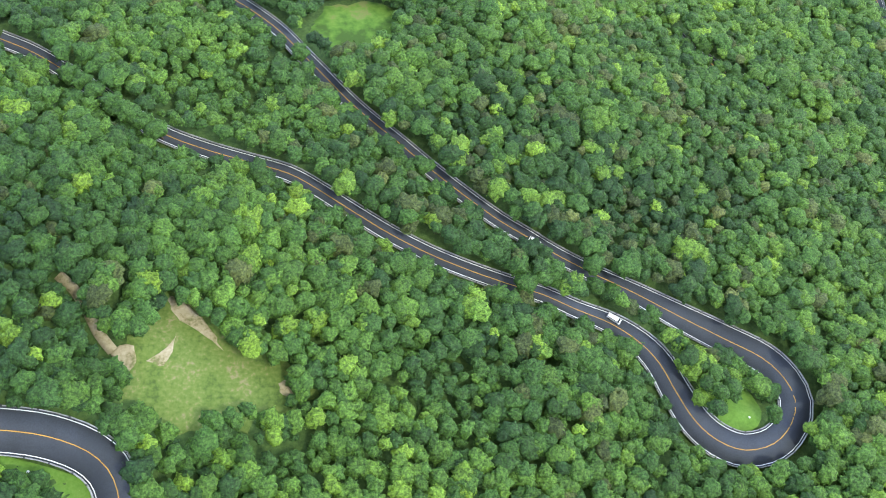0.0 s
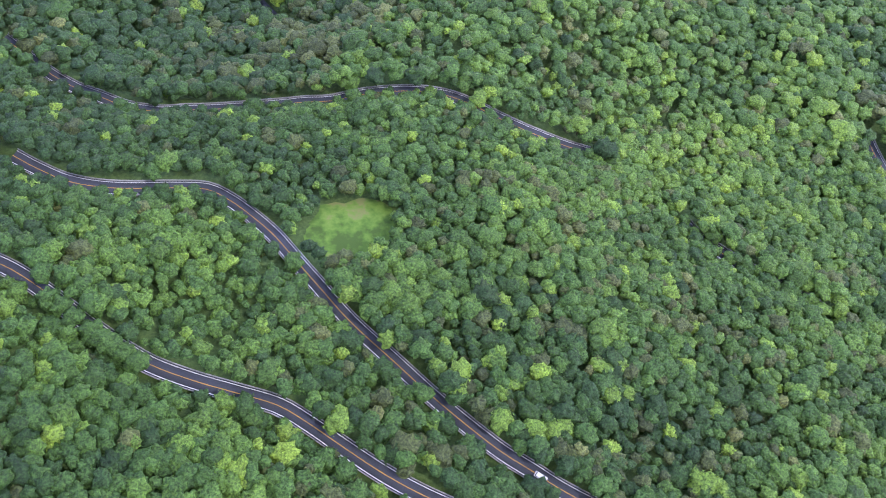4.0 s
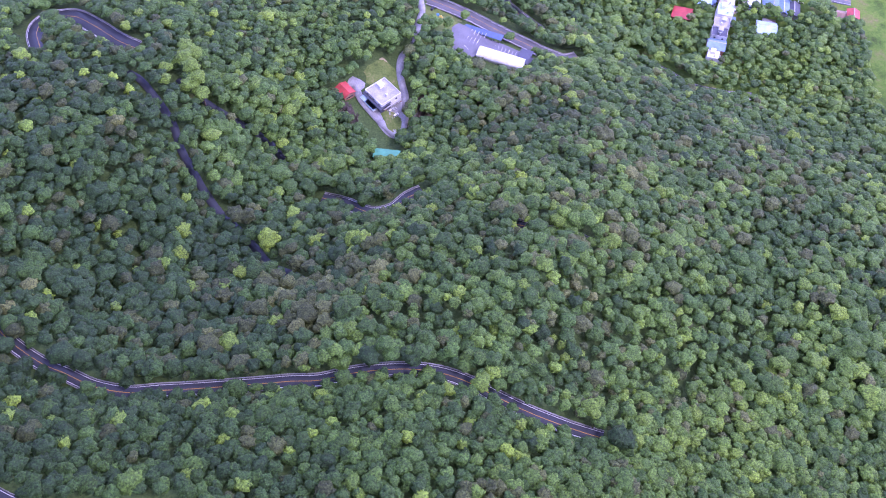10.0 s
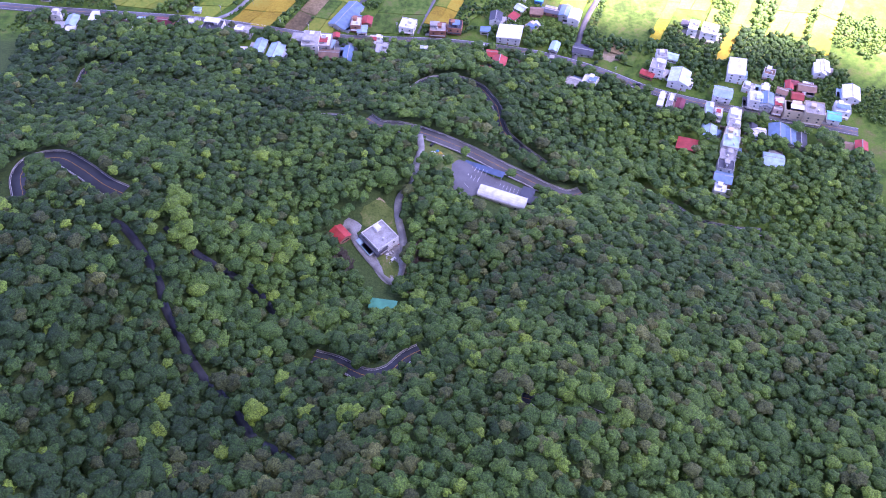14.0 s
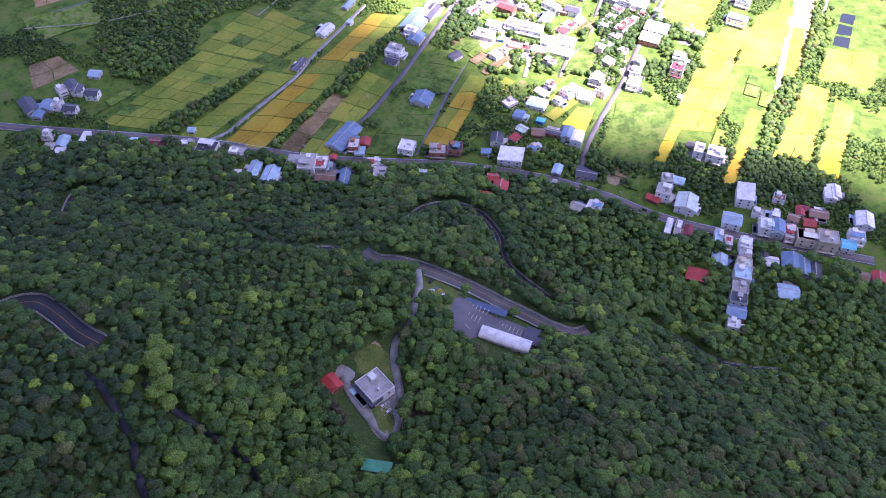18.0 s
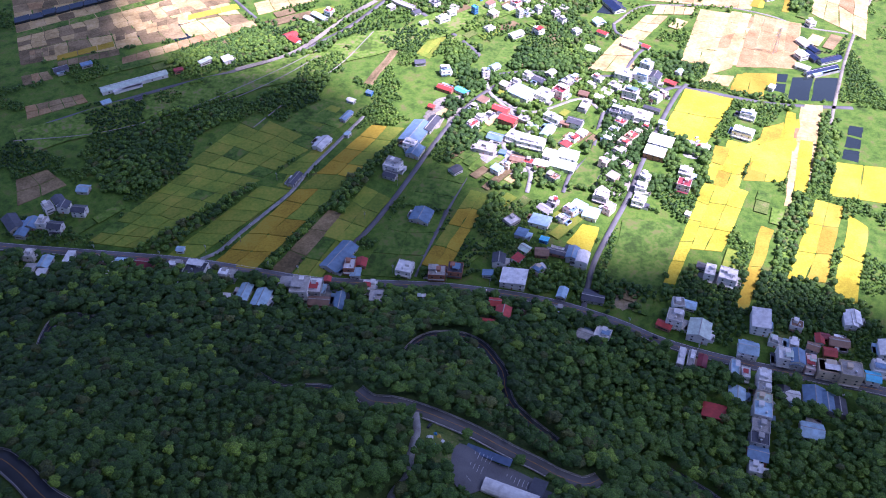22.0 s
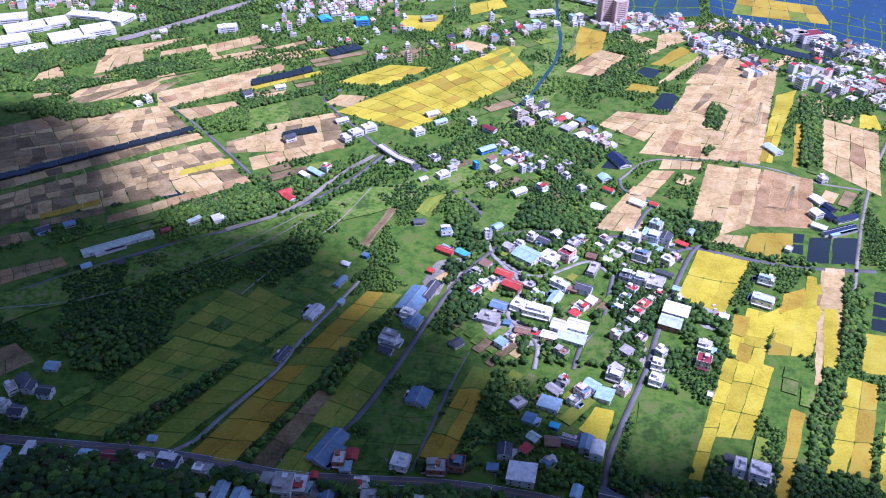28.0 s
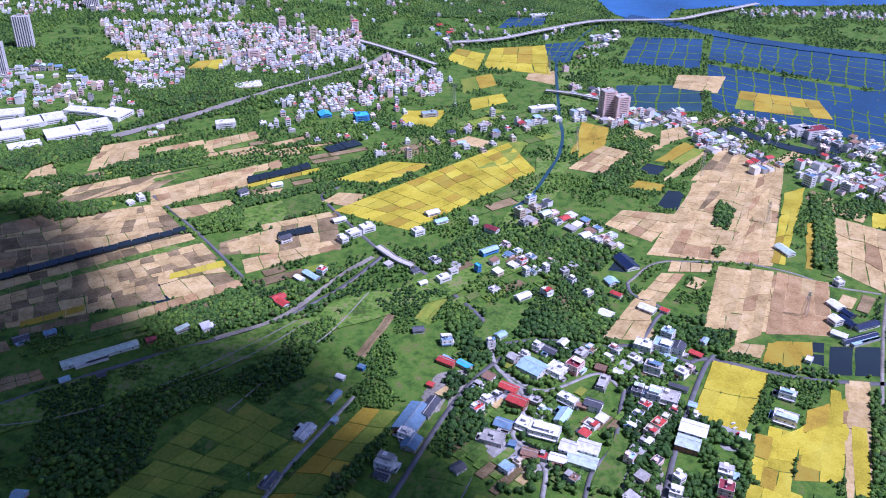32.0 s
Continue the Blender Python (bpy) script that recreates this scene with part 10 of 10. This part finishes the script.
def pylon(x, y, tall, turn):
    """A lattice mast of four legs with braces and three pairs of arms."""
    root = new("power_pylon")
    root.matrix_basis = pose(x, y, 0, 0, 0, turn)
    tagged(root, "grey steel lattice power pylon in the fields", "power pylon", "power pylons")
    def bar(p, q, r):
        p, q = Vector(p), Vector(q)
        m = Matrix.Translation((p + q) / 2) @ (q - p).to_track_quat("Z", "Y").to_matrix().to_4x4() @ Matrix.Diagonal((r, r, (q - p).length, 1))
        return shared("bar", lambda: mesh_of("bar", block(-0.5, -0.5, -0.5, 0.5, 0.5, 0.5), box_faces(), STEEL)), m
    w0, w1 = tall * 0.09, tall * 0.02
    legs = [(1, 1), (-1, 1), (-1, -1), (1, -1)]
    for a, b in legs:
        me, m = bar((a * w0, b * w0, 0), (a * w1, b * w1, tall), 0.35)
        part("leg", me, root, "", m)
    for k in range(5):
        u0, u1 = k / 5, (k + 1) / 5
        for (a, b), (c, d) in zip(legs, legs[1:] + legs[:1]):
            s0, s1 = w0 + (w1 - w0) * u0, w0 + (w1 - w0) * u1
            me, m = bar((a * s0, b * s0, tall * u0), (c * s1, d * s1, tall * u1), 0.22)
            part("brace", me, root, "", m)
    for z in (0.72, 0.84, 0.96):
        me, m = bar((-tall * 0.14, 0, tall * z), (tall * 0.14, 0, tall * z), 0.3)
        part("arm", me, root, "", m)


def tower(x, y, turn, w, d, floors, label):
    """A striped apartment tower: dark window strips between pale vertical piers."""
    root = new("tower_block")
    root.matrix_basis = pose(x, y, 0, 0, 0, turn)
    tagged(root, label, "building")
    h = floors * 3.1
    part("wall", blocks_mesh("wall", [(-w / 2, -d / 2, -0.5, w / 2, d / 2, h)], WALLS["dark"]), root)
    n = 7
    for k in range(n):
        u = -w / 2 + (k + 0.5) * w / n
        part("pier", blocks_mesh("pier", [(u - w / n * 0.22, -d / 2 - 0.6, 0, u + w / n * 0.22, -d / 2 + 0.2, h + 1.2)], WALLS["white"]), root)
    for k in range(4):
        u = -d / 2 + (k + 0.5) * d / 4
        part("pier", blocks_mesh("pier", [(w / 2 - 0.2, u - d / 18, 0, w / 2 + 0.6, u + d / 18, h + 1.2)], WALLS["white"]), root)
    part("roof", blocks_mesh("roof", [(-w / 2 + 0.3, -d / 2 + 0.3, h, w / 2 - 0.3, d / 2 - 0.3, h + 0.3), (-4, -3, h + 0.3, 4, 3, h + 4)], WALLS["grey"]), root)


CANOPY_BLUE = sheet_roof("canopy_blue", (0.09, 0.14, 0.24))


def canopy(x, y, turn, length, wide, label):
    """A long open roof on two rows of posts."""
    z = float(land([x], [y])[0])
    root = new("canopy")
    root.matrix_basis = pose(x, y, z, 0, 0, turn)
    tagged(root, label, "canopy")
    part("roof", blocks_mesh("roof", [(-length / 2, -wide / 2, 3.0, length / 2, wide / 2, 3.2), (-length / 2, -wide / 2 + 0.2, 3.2, length / 2, -wide / 2 + 0.4, 3.3), (-1.2, -wide / 2, 3.2, 1.2, wide / 2, 3.5)], CANOPY_BLUE), root)
    pm = mesh_of("post", block(-0.12, -0.12, -0.5, 0.12, 0.12, 3.0), box_faces(), STEEL)
    for k in range(6):
        for s_ in (-1, 1):
            part("post", pm, root, "", pose(-length / 2 + 1 + k * (length - 2) / 5, s_ * (wide / 2 - 0.4), 0))


def stall_lines(x, y, turn, count, step, deep):
    """White painted parking bays on the lot."""
    top = tagged(new("parking_bays"), "white painted parking bay lines on asphalt", "road marking", kind="structure")
    top.matrix_basis = pose(x, y, float(land([x], [y])[0]) + 0.42, 0, 0, turn)
    me = mesh_of("line", block(-0.09, 0, -0.02, 0.09, deep, 0.02), box_faces(), PAINT_WHITE)
    for k in range(count):
        part("line", me, top, "", pose((k - count / 2) * step, 0, 0))


stone(99.6, 26.3, 0.7)
stone(100.9, 24.1, 0.8)
stone(98.0, 22.3, 0.7)
stone(103.5, 27.8, 0.6)
stone(96.8, 24.1, 0.5)
stone(-103.3, 8.8, 0.6)
stone(-99.6, 6.9, 0.7)
stone(-108.1, 5.1, 0.6)
stone(-91.3, 7.3, 0.6)
stone(-90.7, 4.1, 0.8)
stone(-91.8, 3.2, 0.5)
barrier_posts("hairpin", -1, 0.28, 0.62)
barrier_posts("hairpin", 1, 0.28, 0.62)
barrier_posts("lower_hairpin", 1, 0.0, 1.0)
barrier_posts("lower_hairpin", -1, 0.0, 1.0)
elevated_road("viaduct", "pale concrete expressway viaduct near the coast", [(34.4, 2064.9), (127.6, 2097), (228.7, 2173.9), (351.1, 2258.3), (456, 2277.5), (549.8, 2295.9), (630.2, 2353.7), (715.1, 2414.7), (786.5, 2466)], 5, 8.0)
elevated_road("viaduct", "grey concrete viaduct beside the town", [(-157, 2065), (-99.5, 2015), (-42.4, 1960.5), (1, 1915)], 5, 9.0)
elevated_road("bridge", "low concrete road bridge over the stream", [(193.2, 1793), (235.9, 1781.3), (280.7, 1755.9)], 3.5, 5.0, 4)
elevated_road("bridge", "low concrete road bridge over the river bed", [(-61.8, 1238.4), (-39.7, 1211), (-20.1, 1195.7)], 4, 3.5, 4)
house(-454.0, 2363.8, 18, 24, 18, 12, "flat", "grey", "grey", 1, "grey apartment tower in the town", "tower_block", "building")
house(280.7, 1688.8, 18, 22, 18, 14, "flat", "pink", "grey", 1, "pink tiled apartment tower by the stream", "tower_block", "building")
house(301.7, 1682.4, 18, 22, 18, 12, "flat", "pink", "grey", 1, "pink tiled apartment tower by the stream", "tower_block", "building")
house(-320.4, 2147.5, 18, 14, 14, 9, "flat", "pink", "grey", 1, "pink tiled tower in the town", "tower_block", "building")
house(-168.1, 2139.1, 18, 14, 14, 9, "flat", "pink", "red", 1, "pink tower in the town", "tower_block", "building")
house(-247.8, 2089.9, 18, 16, 14, 8, "flat", "cream", "grey", 1, "cream tiled tower in the town", "tower_block", "building")
house(-341.0, 1947.9, 18, 22, 14, 6, "flat", "pink", "grey", 1, "pink tiled block in the town", "large_building", "building")
house(-303.4, 1915.8, 18, 18, 14, 6, "flat", "white", "grey", 1, "white concrete block in the town", "large_building", "building")
house(-321.3, 1795.8, 18, 46, 34, 1, "flat", "cream", "white", 1, "pale cream hall with broad roof", "large_building", "building")
house(-481.0, 1775.7, 18, 44, 30, 1, "flat", "cream", "white", 1, "pale cream hall beside trees", "large_building", "building")
house(-443.0, 2167.6, 18, 40, 24, 2, "flat", "white", "white", 1, "white flat-roofed hall in the town", "large_building", "building")
house(-113.0, 1639.2, 18, 22, 18, 4, "flat", "blue", "cyan", 1, "bright blue clad town building", "large_building", "building")
house(-186.2, 1996.7, 18, 30, 18, 4, "flat", "white", "grey", 1, "white concrete block near the river", "large_building", "building")
house(245.0, 2327.3, 18, 60, 16, 1, "flat", "white", "white", 1, "long white shed by the stream", "large_building", "building")
house(179.3, 1708.4, 18, 46, 14, 2, "flat", "white", "white", 1, "long white hall by the stream", "large_building", "building")
house(596.1, 1622.0, 18, 40, 22, 4, "flat", "white", "maroon", 1, "white block with dark red roof", "large_building", "building")
house(575.1, 1625.5, 18, 30, 22, 4, "flat", "white", "grey", 1, "white block by the canal", "large_building", "building")
house(-317.5, 1602.9, 18, 30, 16, 3, "flat", "white", "white", 1, "white three-storey house group", "large_building", "building")
house(-6.7, 1670.7, 18, 26, 12, 2, "flat", "grey", "light_blue", 1, "grey hall with pale blue roof", "large_building", "building")
house(-541.7, 1559.9, 32, 62, 39, 2, "flat", "white", "white", 1, "long white institutional building", "large_building", "building")
house(-510.5, 1584.3, 32, 46, 33, 3, "flat", "white", "white", 1, "white three-storey institutional wing", "large_building", "building")
house(-549.5, 1649.0, -10, 58, 24, 2, "flat", "white", "white", 1, "white institutional wing round a court", "large_building", "building")
house(-497.7, 1639.9, -20, 40, 39, 2, "flat", "white", "white", 1, "white hall with a broad roof", "large_building", "building")
house(-585.5, 1617.3, 32, 34, 33, 2, "flat", "white", "white", 1, "white institutional wing round a court", "large_building", "building")
house(-621.9, 1591.5, 32, 60, 36, 2, "flat", "white", "white", 1, "white institutional wing beside trees", "large_building", "building")
house(-624.2, 1539.8, 32, 50, 30, 2, "flat", "white", "white", 1, "long white institutional wing", "large_building", "building")
house(-581.2, 1506.3, 32, 44, 21, 2, "flat", "white", "white", 1, "long low white institutional wing", "large_building", "building")
house(-660.2, 1629.7, 20, 46, 30, 2, "flat", "white", "white", 1, "white institutional block beside trees", "large_building", "building")
tower(-787.6, 1993.0, 12, 30, 18, 19, "tall dark and white striped apartment tower")
tower(-760.4, 1825.5, 12, 24, 18, 18, "tall dark and white striped apartment tower")
tower(-770.2, 2300.5, 12, 26, 18, 15, "tall dark and white striped tower in town")
canopy(38.6, 556.2, -23, 28.7, 5.5, "long dark blue open canopy beside a road")
stall_lines(30.3, 553.1, -23, 9, 2.6, 4.8)
stall_lines(27.1, 544.3, -23, 7, 2.6, 4.8)
stall_lines(51.1, 538.5, -23, 9, 2.6, 4.8)
stall_lines(24.1, 533.0, 37, 5, 2.6, 4.8)
def covered_pile(x, y, turn, w, d, h, colour):
    """Goods under a slack sheet that falls to the ground in folds."""
    r = random.Random(int(x * 50 + y))
    n, v, f = 7, [], []
    for j in range(n):
        for i in range(n):
            a, b = i / (n - 1) * 2 - 1, j / (n - 1) * 2 - 1
            edge = max(abs(a), abs(b))
            v.append((a * w / 2 * (1.12 if edge > 0.95 else 0.95), b * d / 2 * (1.12 if edge > 0.95 else 0.95), 0 if edge > 0.95 else h * r.uniform(0.75, 1.05)))
    for j in range(n - 1):
        for i in range(n - 1):
            f.append([j * n + i, j * n + i + 1, (j + 1) * n + i + 1, (j + 1) * n + i])
    ob = new("covered_pile", mesh_of("covered_pile", v, f, SHEETS[colour]))
    ob.matrix_basis = pose(x, y, float(land([x], [y])[0]) + 0.3, 0, 0, turn)
    tagged(ob, "pile of goods under a slack %s sheet on weedy grass" % colour, "covered pile", "covered piles by the drive")


SHEETS = {"blue": surface("blue_sheet", spread((0.05, 0.22, 0.42), 0.2), 0.4, 3, 0.5, 0.2), "white": surface("white_sheet", spread((0.62, 0.64, 0.64), 0.15), 0.4, 3, 0.5, 0.2),
          "yellow": surface("yellow_sheet", spread((0.50, 0.36, 0.05), 0.2), 0.4, 3, 0.5, 0.2)}
covered_pile(3.0, 562.4, 0, 4.2, 3.2, 2.0, "white")
covered_pile(5.7, 557.9, 37, 3.0, 2.2, 1.2, "blue")
covered_pile(0.3, 558.3, 74, 3.4, 2.4, 1.0, "white")
covered_pile(8.4, 565.1, 21, 2.6, 2.0, 1.1, "yellow")
covered_pile(10.8, 561.8, 58, 2.4, 2.0, 0.9, "white")
covered_pile(6.4, 566.6, 5, 2.2, 1.8, 1.0, "blue")
pole(-272.3, 775.1, -10)
pole(-217.7, 768.9, -10)
pole(-182.3, 777.0, -10)
pole(-128.2, 758.7, -10)
pole(-103.7, 754.5, -10)
pole(-57.6, 746.7, -10)
pole(-27.8, 756.0, -10)
pole(15.7, 748.1, -10)
pole(50.2, 743.0, -10)
pole(75.9, 741.8, -10)
pole(108.3, 724.6, -10)
pole(155.2, 703.1, -10)
pole(202.4, 677.4, -10)
pole(232.2, 669.7, -10)
pole(267.9, 658.1, -10)
pole(296.4, 650.8, -10)
pole(-155.7, 788.8, 50)
pole(-149.7, 805.0, 50)
pole(-137.2, 872.6, 50)
pole(-54.3, 820.5, 50)
pole(-28.0, 867.8, 50)
pole(-2.9, 916.0, 50)
pole(150.4, 788.8, 50)
pole(176.3, 843.3, 50)
pole(211.5, 921.9, 50)
pylon(418.4, 1322.1, 30, 25)
pylon(387.4, 1115.0, 30, 25)
pylon(210.5, 1903.7, 38, 25)
pylon(32.9, 1712.3, 40, 25)
pylon(-344.1, 1869.2, 40, 25)
pylon(-218.6, 1794.0, 42, 25)
pylon(374.9, 1463.1, 34, 25)
pylon(210.5, 1544.3, 36, 25)
